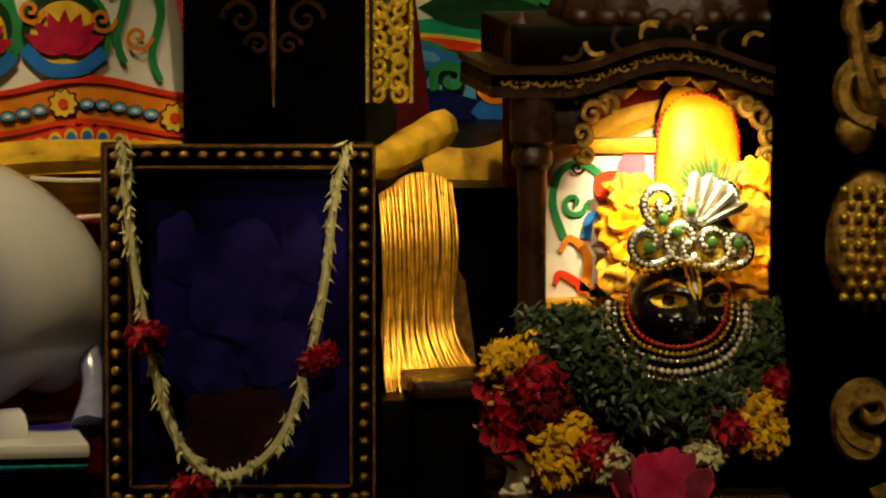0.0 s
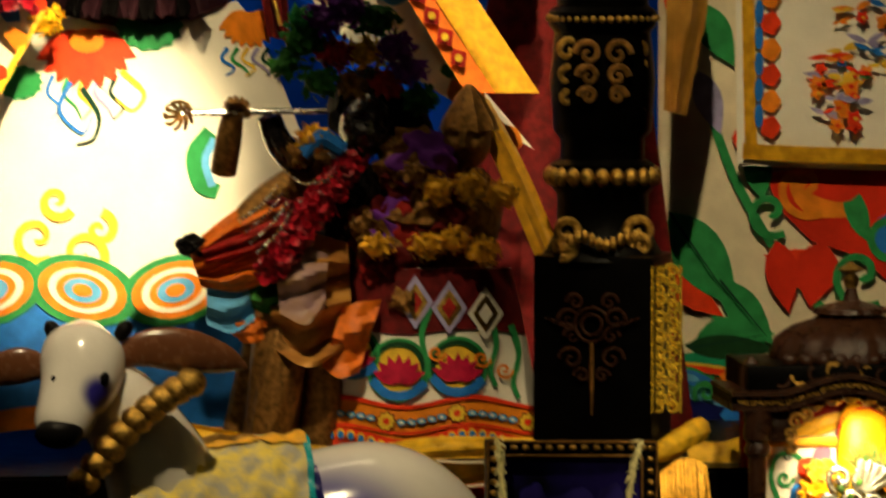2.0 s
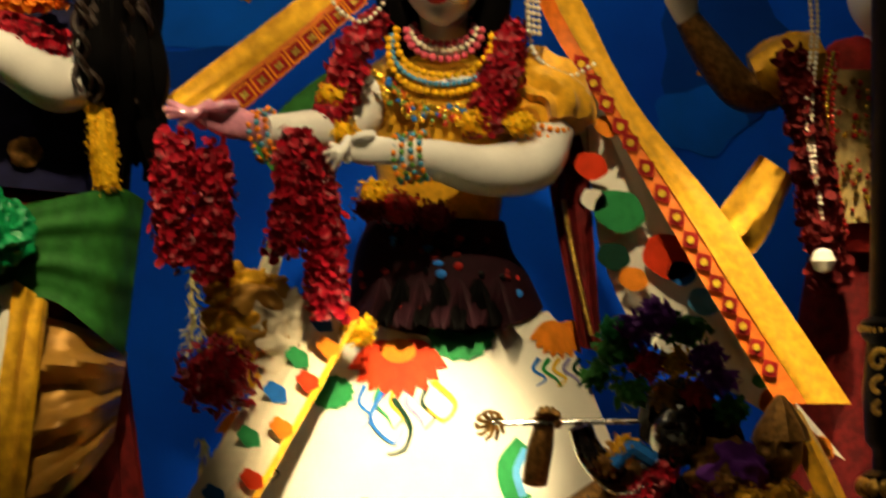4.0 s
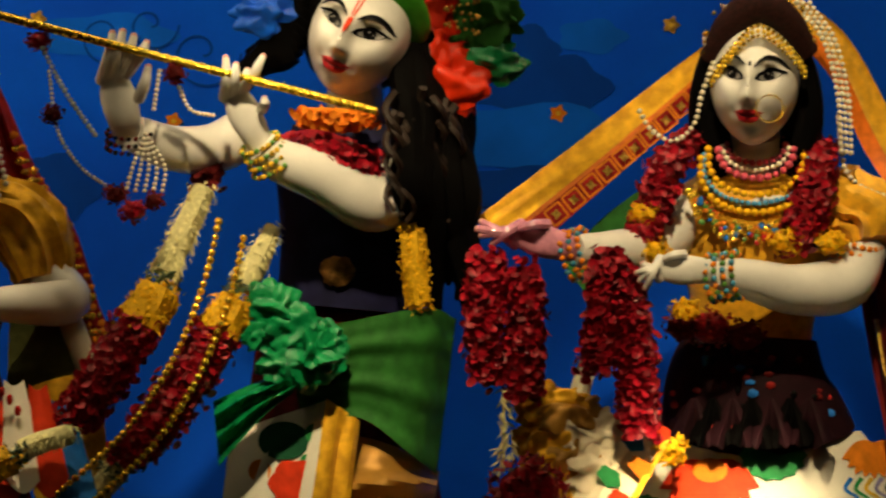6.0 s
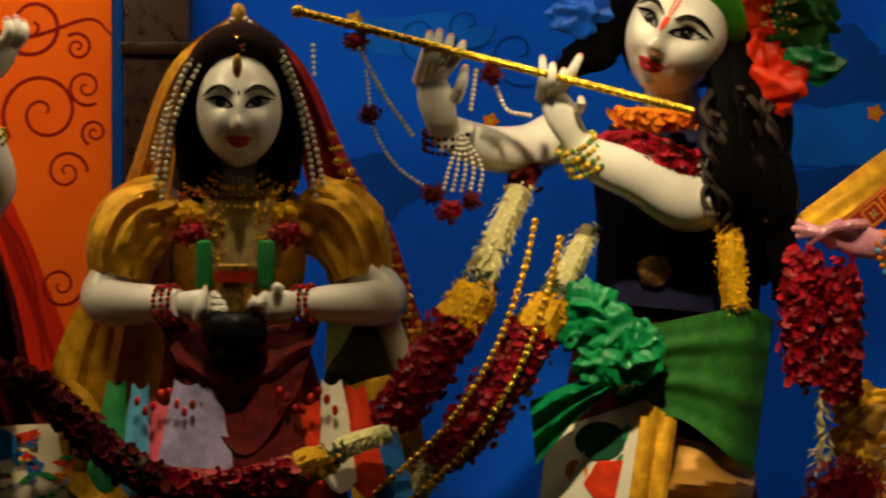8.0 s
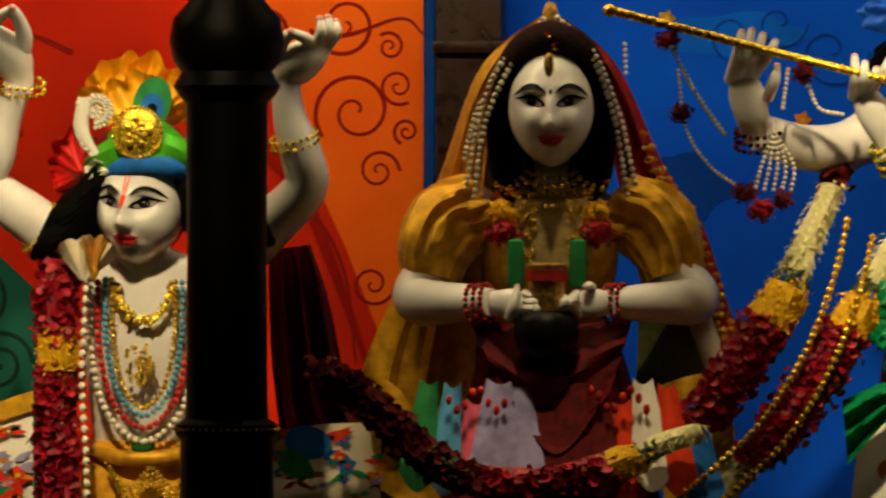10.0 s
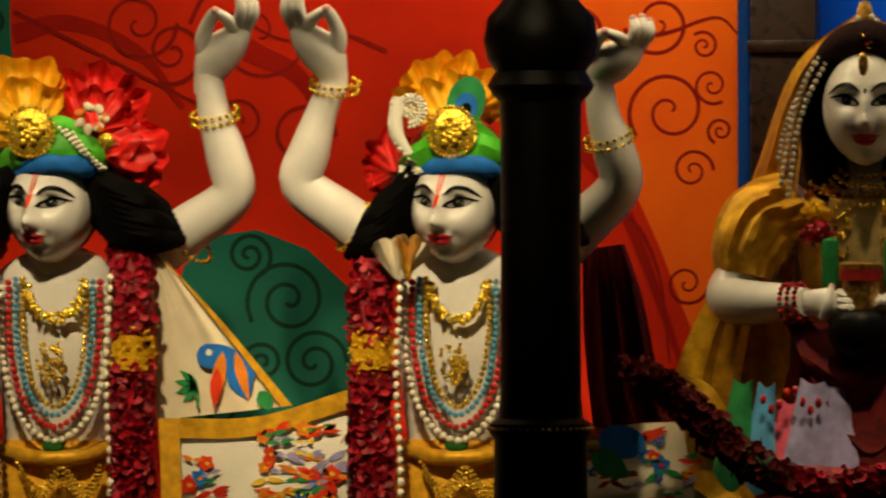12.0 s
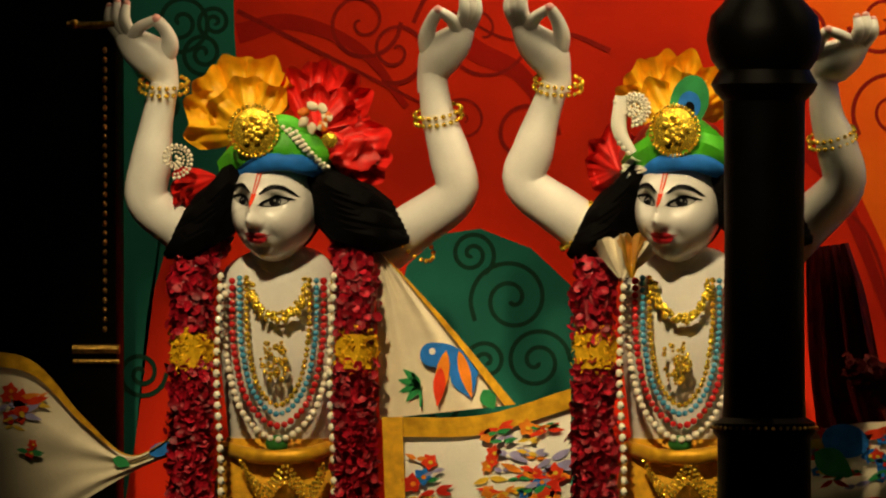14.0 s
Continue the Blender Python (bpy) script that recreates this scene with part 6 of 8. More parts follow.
# ---------------------------------------------------------------- flute player
fl_, ends = Shape(), Shape()
fl_.tube([(2030, 16, -0.262, 9), (2060, 23, -0.262, 8), (2360, 100, -0.266, 7.5), (2700, 185, -0.262, 7), (2712, 188, -0.262, 5)], GOLD, seg=12, n=40)
for i in range(34):
    k = i / 33
    ends.ball(2034 + 672 * k, 17 + 169 * k, -0.264, 4, 9.5, 9.5, GOLD, 1, tilt=0)
ends.ball(2030, 16, -0.262, 13, 12, 12, GOLD, 2)
thing("flute", [("tube", fl_, "gilded tube"), ("rings", ends, "gold winding")], "long gilded flute held to the statue's lips", "flute")
for path, rr, lab in (([(2138, 80, -0.27), (2180, 160, -0.26), (2232, 235, -0.25)], 4.6, "pearl"), ([(2150, 120, -0.25), (2165, 225, -0.25), (2205, 290, -0.25), (2260, 330, -0.25)], 4.0, "pearl"),
                      ([(2345, 120, -0.25), (2335, 190, -0.25)], 4.2, "pearl"), ([(2380, 150, -0.24), (2400, 190, -0.24), (2440, 200, -0.22)], 4.2, "pearl")):
    necklace("pearl_strand", path, rr, PEARL, "pearl strand hanging from the gilded flute")
for u, v, r in ((2132, 68, 26), (2156, 198, 22), (2372, 125, 24), (2268, 340, 24), (2300, 368, 28), (2335, 350, 20)):
    bunch(u, v, -0.262, r, MAROON if r < 25 else ROSE, "dark rosebud hanging from the flute", 36, 13, name="rosebud")
tas = Shape()
for k in range(5):
    tas.beads([(2320, 232, -0.24, 0), (2298 + 14 * k, 290, -0.25, 0), (2286 + 16 * k, 335, -0.25, 0)], 4.5, PEARL)
thing("pearl_tassel", tas, "pearl tassel hanging from the wrist", "tassel", "tassels")
bangle(2292, 243, -0.17, 40, [MAROON, INK], "dark maroon bangle on the flute player's wrist", 0, 3)
bangle(2533, 270, -0.21, 36, [GREENBEAD, YELLOWP, GOLD], "green and yellow bead bangle", -28, 4, 6)
garland([(2560, 255, -0.09, 26), (2620, 258, -0.16, 36), (2680, 275, -0.17, 38), (2720, 290, -0.13, 30)], [(0, 1, ROSE, "red_petals")], "red rose collar garland at the neck", 14)
garland([(2600, 200, -0.07, 18), (2650, 210, -0.14, 26), (2710, 205, -0.12, 22)], [(0, 1, ORANGEP, "orange_petals")], "orange flower collar at the neck", 15)
for path in ([(2440, 235, -0.05, 24), (2425, 320, -0.10, 26), (2385, 410, -0.14, 27), (2360, 470, -0.16, 30), (2335, 525, -0.17, 42), (2275, 620, -0.18, 44), (2210, 715, -0.19, 42), (2140, 775, -0.20, 26), (2085, 815, -0.20, 22)],
             [(2545, 400, -0.12, 18), (2515, 460, -0.16, 26), (2490, 510, -0.18, 30), (2455, 572, -0.19, 42), (2395, 670, -0.20, 46), (2330, 760, -0.21, 44), (2265, 830, -0.22, 28), (2200, 900, -0.22, 26)]):
    first = path[0][0] < 2500
    garland(path, [(0.0, 0.12 if first else 0.0, MAROON, "dark_petals"), (0.14 if first else 0.0, 0.40 if first else 0.28, BUD, "white_buds"), (0.40 if first else 0.28, 0.46 if first else 0.33, LEAF, "leaves"), (0.46 if first else 0.33, 0.56 if first else 0.45, MARIGOLD, "yellow_band"),
                   (0.56 if first else 0.45, 0.82, ROSE, "red_petals"), (0.80, 0.86, LEAF, "leaves"), (0.84, 1.0, BUD, "white_buds")], "long garland of tuberose, marigold and red roses", 15)
for du, dv in ((0, 0), (44, 30)):
    necklace("gold_bead_string", [(2450 + du, 385 + dv, -0.15), (2425 + du, 490 + dv, -0.22), (2375 + du, 620 + dv, -0.25), (2300 + du, 740 + dv, -0.26), (2220 + du, 820 + dv, -0.27), (2120 + du, 905 + dv, -0.27)], 7.0, GOLD, "long gold bead string crossing the robe")
pf = Shape()
puff(pf, 2533, 25, -0.05, 50, 34, mat("blue_satin", (0.004, 0.14, 0.95), 0.35, var=0.3, scale=30), 6)
thing("satin_rosette", pf, "bright blue satin rosette in the black hair", "rosette", "satin rosettes")
for u, v, ru, rv, m_, lab in ((2863, 145, 62, 52, mat("orange_red_satin", (0.88, 0.035, 0.004), 0.35, var=0.3, scale=30), "orange red"), (2838, 70, 44, 50, MATS["orange_red_satin"], "orange red"), (2848, 0, 40, 44, RED, "red"),
                              (2935, 105, 52, 34, GREEN, "green"), (2920, 30, 56, 48, DGREEN, "dark green"), (2905, -50, 70, 50, DGREEN, "dark green")):
    thing("satin_rosette", puff(Shape(), u, v, -0.06, ru, rv, m_, 6, u), lab + " crumpled satin rosette in the black hair", "rosette", "satin rosettes")
hb = Shape().tube([(2700, -70, -0.16, 20), (2760, -30, -0.16, 30), (2795, 40, -0.10, 30), (2790, 90, -0.06, 10)], mat("leaf_green_satin", (0.05, 0.35, 0.02), 0.4), seg=12, flat=0.6)
for i in range(40):
    hb.bead(2880 + 30 * math.cos(i * 0.5), -30 + i * 2.2, -0.10, 4, OLDGOLD)
thing("head_band", hb, "leaf green satin head band", "band")
sash, knot, tail = Shape(), Shape(), Shape()
between(sash, [(2560, 590, -0.14), (2700, 560, -0.17), (2820, 540, -0.14), (2870, 560, -0.06)], [(2600, 740, -0.12), (2700, 735, -0.16), (2790, 800, -0.15), (2835, 835, -0.06)], DGREEN, 30, 30, 2.6, 0.004)
for u, v, ru, rv in ((2550, 540, 44, 42), (2580, 575, 50, 40), (2615, 625, 48, 50), (2560, 640, 40, 36), (2520, 590, 26, 26), (2640, 605, 30, 36)):
    puff(knot, u, v, -0.20, ru, rv, GREEN, 4, v)
between(tail, [(2600, 645, -0.20), (2520, 670, -0.20), (2440, 705, -0.18)], [(2580, 690, -0.20), (2520, 740, -0.20), (2450, 820, -0.17)], GREEN, 20, 14, 2.5, 0.014)
thing("green_waistcloth", [("wrap", sash, "dull green pleated cloth"), ("knot", knot, "glossy green satin knot"), ("tail", tail, "green satin tail")], "green sash knotted at the flute player's waist", "sash")
garland([(2790, 390, -0.13, 22), (2795, 460, -0.14, 24), (2805, 540, -0.14, 22)], [(0, 1, MARIGOLD, "yellow_petals")], "short marigold strand over the dark robe", 13)
thing("robe_medallion", Shape().ball(2660, 475, -0.085, 30, 26, 8, BRASS, 3, 0.3), "dull brass ornament on the dark robe", "ornament")
br, pt, dr = Shape(), Shape(), Shape()
between(br, [(2640, 700, -0.16), (2610, 900, -0.19), (2560, 1150, -0.22)], [(2700, 740, -0.16), (2680, 900, -0.19), (2650, 1150, -0.22)], GOLDCLOTH, 24, 8, 2, 0.004)
LIFT = 0.35


def wf(u, v):
    return -0.106 - 0.04 * (u - 2470) / 180 - 0.06 * (v - 760) / 490


front = Shape()
between(front, [(2470, 760, -0.10), (2450, 950, -0.13), (2430, 1250, -0.16)], [(2650, 700, -0.14), (2630, 950, -0.17), (2610, 1250, -0.2)], WHITE, 20, 20, 2, 0.003)
pt.paint(oval(2565, 775, 46, 34, n=24), mat("dark_green_paint", (0.01, 0.09, 0.04), 0.6), wf, 0.01).paint(oval(2620, 762, 18, 18), GREENP, wf, 0.012).paint(oval(2607, 812, 14, 14), GREENP, wf, 0.012)
pt.paint(oval(2585, 850, 46, 42, n=24, lobes=6, depth=0.08), SCARLET, wf, 0.014).paint(oval(2522, 828, 20, 20), ORANGEP, wf, 0.01)
pt.paint(oval(2560, 950, 40, 50), SCARLET, wf, 0.01).paint(oval(2500, 1000, 40, 30), GREENP, wf, 0.01)
between(dr, [(2660, 760, -0.12), (2730, 775, -0.15), (2795, 800, -0.12), (2840, 830, -0.04)], [(2630, 1130, -0.17), (2700, 1105, -0.2), (2765, 1050, -0.17), (2815, 985, -0.06)], mat("bronze_satin", (0.5, 0.25, 0.04), 0.36, 0.3, var=0.45, scale=14), 30, 30, 3, 0.02)
thing("silk_robe", [("cloth", front, "white painted silk"), ("motifs", pt, "green and scarlet painted motifs"), ("border", br, "gold pleated border"), ("drape", dr, "bronze satin drape")], "flute player's robe with painted motifs and bronze satin drape", "robe")

LIFT = 1.0
# ---------------------------------------------------------------- lady in gold
ua, ub = [(3425, -10, -0.02), (3250, 120, 0.02), (3080, 250, 0.03), (2900, 385, 0.02)], [(3345, 110, -0.02), (3250, 220, 0.0), (3140, 320, 0.0), (3020, 425, 0.0)]
v1, v2, v3, v4 = Shape(), Shape(), Shape(), Shape()
between(v1, ua, ub, GOLDCLOTH, 30, 8, 1.0, 0.006, lo=0.0, hi=0.52)
between(v2, ua, ub, ORANGE, 30, 3, 0.2, 0.002, lo=0.50, hi=0.60, lift=0.006)
between(v3, ua, ub, REDCLOTH, 30, 6, 0.5, 0.003, lo=0.60, hi=1.0, lift=0.002)
for i in range(11):
    q = edge_point(ua, ub, 0.15 + 0.8 * i / 11, 0.8)
    for k in range(4):
        a = radians(45 + 90 * k - 38)
        b_ = radians(135 + 90 * k - 38)
        v4.line([(q[0] + 22 * math.cos(a), q[1] + 22 * math.sin(a)), (q[0] + 22 * math.cos(b_), q[1] + 22 * math.sin(b_))], 4, ORANGEP, flat(q[2] - 0.008), 0.004, n=4)
    v4.paint(oval(q[0], q[1], 8, 8, n=8, lobes=4, depth=0.3), OLDGOLD, flat(q[2] - 0.008), 0.005)
gr = Shape()
between(gr, [(3240, 300, 0.05), (3130, 380, 0.05), (3060, 460, 0.05)], [(3260, 330, 0.05), (3180, 430, 0.05), (3130, 560, 0.05)], DGREEN, 14, 6, 1, 0.004)
thing("long_veil", [("gold_band", v1, "gold satin band"), ("orange_edge", v2, "orange edging"), ("red_band", v3, "red brocade band"), ("brocade_squares", v4, "orange brocade squares"), ("green_lining", gr, "dark green lining")], "gold and red brocade veil stretched to one side", "veil", "veils")
ra, rb = [(3460, -20, -0.02), (3560, 60, 0.0), (3640, 200, 0.02), (3734, 381, -0.02), (3884, 571, -0.08), (4000, 740, -0.12), (4120, 920, -0.14)], [(3440, 40, -0.04), (3530, 130, -0.02), (3590, 260, 0.0), (3680, 400, -0.04), (3790, 590, -0.10), (3890, 760, -0.14), (3990, 920, -0.16)]
w1, w2, w3 = Shape(), Shape(), Shape()
between(w1, ra, rb, YELLOW, 40, 8, 1.0, 0.006, lo=0.0, hi=0.6)
between(w2, ra, rb, ORANGE, 40, 6, 0.4, 0.002, lo=0.58, hi=1.0, lift=0.004)
for i in range(15):
    q = edge_point(ra, rb, 0.42 + 0.56 * i / 15, 0.80, 80)
    w3.paint(oval(q[0], q[1], 17, 15, 55, 12, 4, 0.2), REDCLOTH, flat(q[2] - 0.014), 0.003)
    w3.paint(oval(q[0], q[1], 7, 7, n=8), YELLOWP, flat(q[2] - 0.014), 0.006)
thing("long_veil", [("gold_band", w1, "yellow gold satin band"), ("orange_band", w2, "orange brocade band"), ("brocade_flowers", w3, "red brocade flowers")], "gold and orange brocade veil falling to the small statues", "veil", "veils")
fa, fp = Shape(), Shape()
between(fa, [(3600, 330, 0.04), (3650, 480, 0.02), (3680, 660, 0.0), (3740, 800, 0.0)], [(3700, 400, 0.05), (3800, 560, 0.02), (3880, 740, 0.0), (4110, 1020, -0.04)], WHITE, 24, 10, 1.5, 0.006)
for u, v, r, m_ in ((3710, 580, 46, GREENP), (3665, 560, 24, WHITE), (3800, 660, 50, SCARLET), (3700, 660, 30, DTEAL), (3735, 700, 26, ORANGEP), (3820, 690, 26, BLUEP), (3860, 740, 30, LBLUE), (3660, 500, 30, SCARLET), (3690, 430, 24, ORANGEP), (3990, 920, 34, ORANGEP), (4040, 985, 24, SCARLET), (3960, 880, 16, GREENP), (4060, 1000, 30, ORANGEP)):
    fp.paint(oval(u, v, r, r * 0.8, 20, 30, 5, 0.04), m_, flat(-0.03 if u < 3900 else -0.06), 0.004 + 0.001 * (u % 5))
thing("painted_scarf", [("cloth", fa, "white painted silk"), ("painted_flowers", fp, "green, red and blue flowers")], "white silk scarf painted with round flowers", "scarf")
sh = Shape()
between(sh, [(3560, 330, 0.06), (3590, 560, 0.02), (3640, 820, -0.04)], [(3650, 330, 0.06), (3660, 560, 0.02), (3680, 830, -0.04)], MAROON, 20, 12, 1.6, 0.014)
sh.tube([(3612, 560, 0.0, 5), (3625, 640, -0.02, 5), (3660, 800, -0.05, 5)], OLDGOLD, seg=6)
thing("maroon_drape", sh, "dark maroon drape with a thin gold cord", "drape", "loose cloths")
# crown, jewellery
cr, cp = Shape(), Shape()
for k in range(3):
    cr.beads([(3322, 132 + 8 * k, -0.13, 0), (3350, 90 + 8 * k, -0.17, 0), (3400, 42 + 9 * k, -0.19, 0), (3450, 70 + 8 * k, -0.18, 0), (3488, 118 + 8 * k, -0.14, 0)], 5, YELLOWP if k == 1 else GOLD)
cr.tube([(3320, 100, -0.10, 22), (3355, 40, -0.13, 28), (3405, 5, -0.14, 32), (3455, 35, -0.13, 28), (3490, 90, -0.10, 22)], mat("dark_beaded_net", (0.03, 0.006, 0.005), 0.7, var=0.6, scale=160, bump=1.0), seg=10)
for i in range(150):
    a = math.pi * i / 149
    cr.bead(3404 - 88 * math.cos(a) + random.uniform(-14, 14), 88 - 95 * math.sin(a) + random.uniform(-20, 20), -0.165 + 0.05 * abs(math.cos(a)), random.uniform(3, 6), random.choice([GOLD, PEARL, OLDGOLD]))
for k in range(3):
    cp.beads([(3470 + 12 * k, 0, -0.11, 0), (3520 + 10 * k, 70, -0.11, 0), (3545 + 9 * k, 170, -0.10, 0), (3550 + 9 * k, 270, -0.10, 0)], 5.5, PEARL)
cp.beads([(3325, 105, -0.12, 0), (3305, 160, -0.10, 0), (3290, 215, -0.10, 0), (3255, 245, -0.10, 0), (3215, 225, -0.08, 0), (3190, 185, -0.06, 0)], 5.5, PEARL)
cp.beads([(3545, 200, -0.08, 0), (3560, 300, -0.08, 0), (3620, 340, -0.07, 0), (3665, 320, -0.04, 0)], 5.5, PEARL)
ring_ = Shape()
ring_.beads([(3424 + 24 * math.cos(a), 188 + 24 * math.sin(a), -0.225, 0) for a in [6.283 * i / 16 for i in range(17)]], 2.2, GOLD)
thing("jewelled_tiara", [("tiara", cr, "gold beaded tiara"), ("pearl_strings", cp, "cream pearl strings"), ("nose_ring", ring_, "thin gold ring")], "gold beaded tiara with hanging pearl strings", "tiara")
for v0, a, v1_, r, m_, nm in ((238, 52, 284, 6, PINK, "pink"), (242, 58, 297, 5.5, PEARL, "pearl"), (246, 66, 311, 7, PINK, "pink"), (258, 84, 340, 7, MARIGOLD, "yellow"), (268, 92, 356, 5, LBLUE, "pale blue"), (275, 98, 372, 7, MARIGOLD, "yellow")):
    necklace("bead_necklace", loop(3400, v0, a, v1_, -0.08 - (v1_ - 284) * 0.0003), r, m_, nm + " bead necklace on the lady statue")
gem = Shape()
for i in range(150):
    a = math.pi * random.random()
    q = random.uniform(0.75, 1.15)
    gem.ball(3400 - 105 * q * math.cos(a), 330 + 85 * q * math.sin(a), -0.098 - 0.004 * math.sin(a), random.uniform(4, 8), random.uniform(4, 8), 4, random.choice([GOLD, GOLD, GOLD, BLUEP, REDBEAD, ORANGEP, GREENBEAD]), 1)
thing("jewelled_collar", gem, "broad gold collar set with coloured stones", "necklace", "bead strings")
garland([(3290, 235, -0.06, 22), (3240, 290, -0.09, 32), (3225, 350, -0.10, 36), (3205, 400, -0.10, 30)], [(0, 1, ROSE, "red_petals")], "red rose garland over the lady's shoulder", 14)
garland([(3520, 250, -0.06, 20), (3505, 320, -0.09, 36), (3485, 380, -0.10, 40), (3465, 430, -0.10, 32)], [(0, 1, ROSE, "red_petals")], "red rose garland over the lady's shoulder", 14)
for u, v, r, m_ in ((3205, 372, 34, MARIGOLD), (3215, 440, 36, MARIGOLD), (3200, 405, 32, ROSE), (3455, 420, 36, MARIGOLD), (3535, 425, 34, MARIGOLD), (3275, 545, 34, MARIGOLD), (3320, 575, 48, ROSE), (3270, 575, 38, MAROON), (3380, 590, 44, MAROON)):
    bunch(u, v, -0.115, r, m_, ("yellow marigold" if m_ is MARIGOLD else "dark red rose") + " bunch pinned on the gold dress", 60, 13)
bangle(3085, 445, -0.18, 44, [ORANGEP, ORANGEP, BLUEBEAD], "orange and blue bead bangle on the lady's wrist", 75, 3, 6)
bangle(3345, 485, -0.21, 42, [ORANGEP, BLUEBEAD, GREENBEAD], "orange, blue and green bead bangle", 82, 4, 6)
bangle(3570, 430, -0.06, 48, ORANGEP, "orange bead armlet on the lady's arm", 20, 3, 6)
for path, r in (([(2925, 455, -0.21), (2918, 560, -0.22), (2928, 665, -0.22)], 34), ([(2985, 470, -0.21), (2992, 580, -0.22), (2988, 690, -0.22)], 36), ([(3140, 445, -0.24), (3130, 540, -0.25), (3115, 650, -0.25)], 30), ([(3160, 480, -0.22), (3185, 600, -0.22), (3195, 760, -0.22)], 34)):
    garland([(*q, r) for q in path], [(0, 1, ROSE, "red_petals")], "hanging strand of red roses from the lady's hand", 15)
for u, v0, v1_ in ((2954, 690, 830), (2972, 990, 1100)):
    s_ = Shape()
    s_.petals([(u, v0, -0.23, 7), (u + 4, (v0 + v1_) / 2, -0.23, 14), (u + 2, v1_, -0.23, 18)], 60, 26, BUD, up=2, long=3)
    thing("tuberose_tassel", [("buds", s_), ("cord", Shape().tube([(u, v0, -0.23, 3), (u, v1_, -0.23, 3)], BUD, seg=6))], "white tuberose tassel below the rose strand", "tassel", "tassels")
bunch(2998, 872, -0.25, 76, ROSE, "large round red rose tassel", 180, 24, 0.95)
bunch(2945, 1135, -0.27, 80, ROSE, "large dark red rose tassel", 150, 24, 0.6)
cw = Shape()
for i in range(7):
    puff(cw, 3040 + 34 * (i % 3), 715 + 22 * i, -0.15 - 0.008 * (i % 3), 58 - 4 * (i % 3), 36 + 6 * (i % 2), [GOLDCLOTH, MATS["bronze_satin"], CREAM][i % 3], 4, i)
thing("crumpled_scarf", [("scarf_folds", cw)], "crumpled cream and gold scarf end", "scarf", "loose cloths")
sh = Shape()
between(sh, [(3120, 520, 0.0), (3085, 640, -0.02), (3040, 780, -0.05)], [(3160, 500, 0.0), (3120, 640, -0.02), (3080, 790, -0.05)], CREAM, 14, 6, 1, 0.006)
thing("cream_ribbon", sh, "cream ribbon hanging from the lady's arm", "ribbon", "loose cloths")
sa = [(3250, 770, -0.16), (3150, 950, -0.24), (3010, 1200, -0.33), (2930, 1350, -0.36)]
sb = [(3170, 740, -0.13), (3060, 900, -0.20), (2920, 1130, -0.29), (2850, 1280, -0.30)]
e1, e2 = Shape(), Shape()
between(e1, sa, sb, CREAM, 24, 8, 1.2, 0.008)
for i in range(16):
    q = edge_point(sa, sb, i / 16, 0.25 + 0.4 * (i % 2), 60)
    e2.paint(oval(q[0], q[1], 24, 16, 40, 16, 5, 0.12), [SCARLET, BLUEP, ORANGEP, GREENP][i % 4], flat(q[2] - 0.016), 0.004)
between(e2, sa, sb, GOLDCLOTH, 24, 3, 0.2, 0.001, lo=0.0, hi=0.12, lift=0.012)
thing("painted_shawl", [("cloth", e1, "cream cloth"), ("painted_flowers", e2, "red, blue and orange flowers")], "cream painted sash lying along the skirt's edge", "sash", "loose cloths")
belt = Shape()
WINE = MATS["dark_wine_velvet"]
for i in range(7):
    fan(belt, 3290 + 34 * i, 690, -0.09 - 0.02 * math.sin(i * 0.5), 10, 95, 240, 300, 2, [WINE, MATS["black_hair"]][i % 2], 0.012)
for i in range(46):
    bu, bv = random.uniform(-1, 1), random.random()
    br_ = 125 + 45 * bv
    belt.ball(3388 + bu * br_ * 0.93, 610 + 150 * bv, -0.62 * br_ * math.sqrt(1 - 0.86 * bu * bu) / 1000 - 0.004, random.uniform(5, 11), random.uniform(5, 9), 4, random.choice([MAROON, MAROON, BLUEP, REDCLOTH, INK, INK]), 1, 0.3)
thing("beaded_belt", belt, "dark maroon beaded belt with blue stones", "belt", "belts")
bunch(3245, 790, -0.15, 36, MARIGOLD, "yellow cloth flower at the skirt's waist", 60, 18)
bunch(3215, 770, -0.13, 30, BLUEP, "blue cloth flower at the skirt's waist", 50, 18)
# attendant behind the column: collar and garland
garland([(4010, 300, -0.02, 26), (4040, 420, -0.02, 34), (4060, 560, -0.02, 36), (4080, 700, -0.02, 34)], [(0, 1, MAROON, "dark_petals")], "dark red garland on the half-hidden attendant", 18)
thing("silver_coin", Shape().lathe(4070, -0.08, [(645, 4), (650, 16), (667, 23), (684, 16), (689, 4)], WHITE, seg=20), "round white shell hanging from the garland", "ornament")
for k in range(2):
    necklace("pearl_strand", [(4040 + 14 * k, 160, 0.0), (4050 + 10 * k, 260, -0.02), (4040 + 10 * k, 420, -0.05), (4070, 600, -0.05)], 4.5, PEARL, "thin pearl strand on the half-hidden attendant")
sh = Shape()
between(sh, [(3960, 480, 0.04), (3900, 560, 0.02), (3870, 600, 0.02)], [(4020, 520, 0.04), (3960, 640, 0.02), (3900, 680, 0.02)], GOLDCLOTH, 14, 8, 1, 0.01)
between(sh, [(4335, 480, 0.0), (4345, 700, 0.0), (4340, 950, 0.0)], [(4385, 500, 0.02), (4420, 720, 0.02), (4380, 960, 0.02)], MATS["bronze_satin"], 14, 8, 1, 0.012)
thing("sleeve_cloth", [("drape_folds", sh)], "gold and white cloth hanging behind the column", "cloth", "loose cloths")


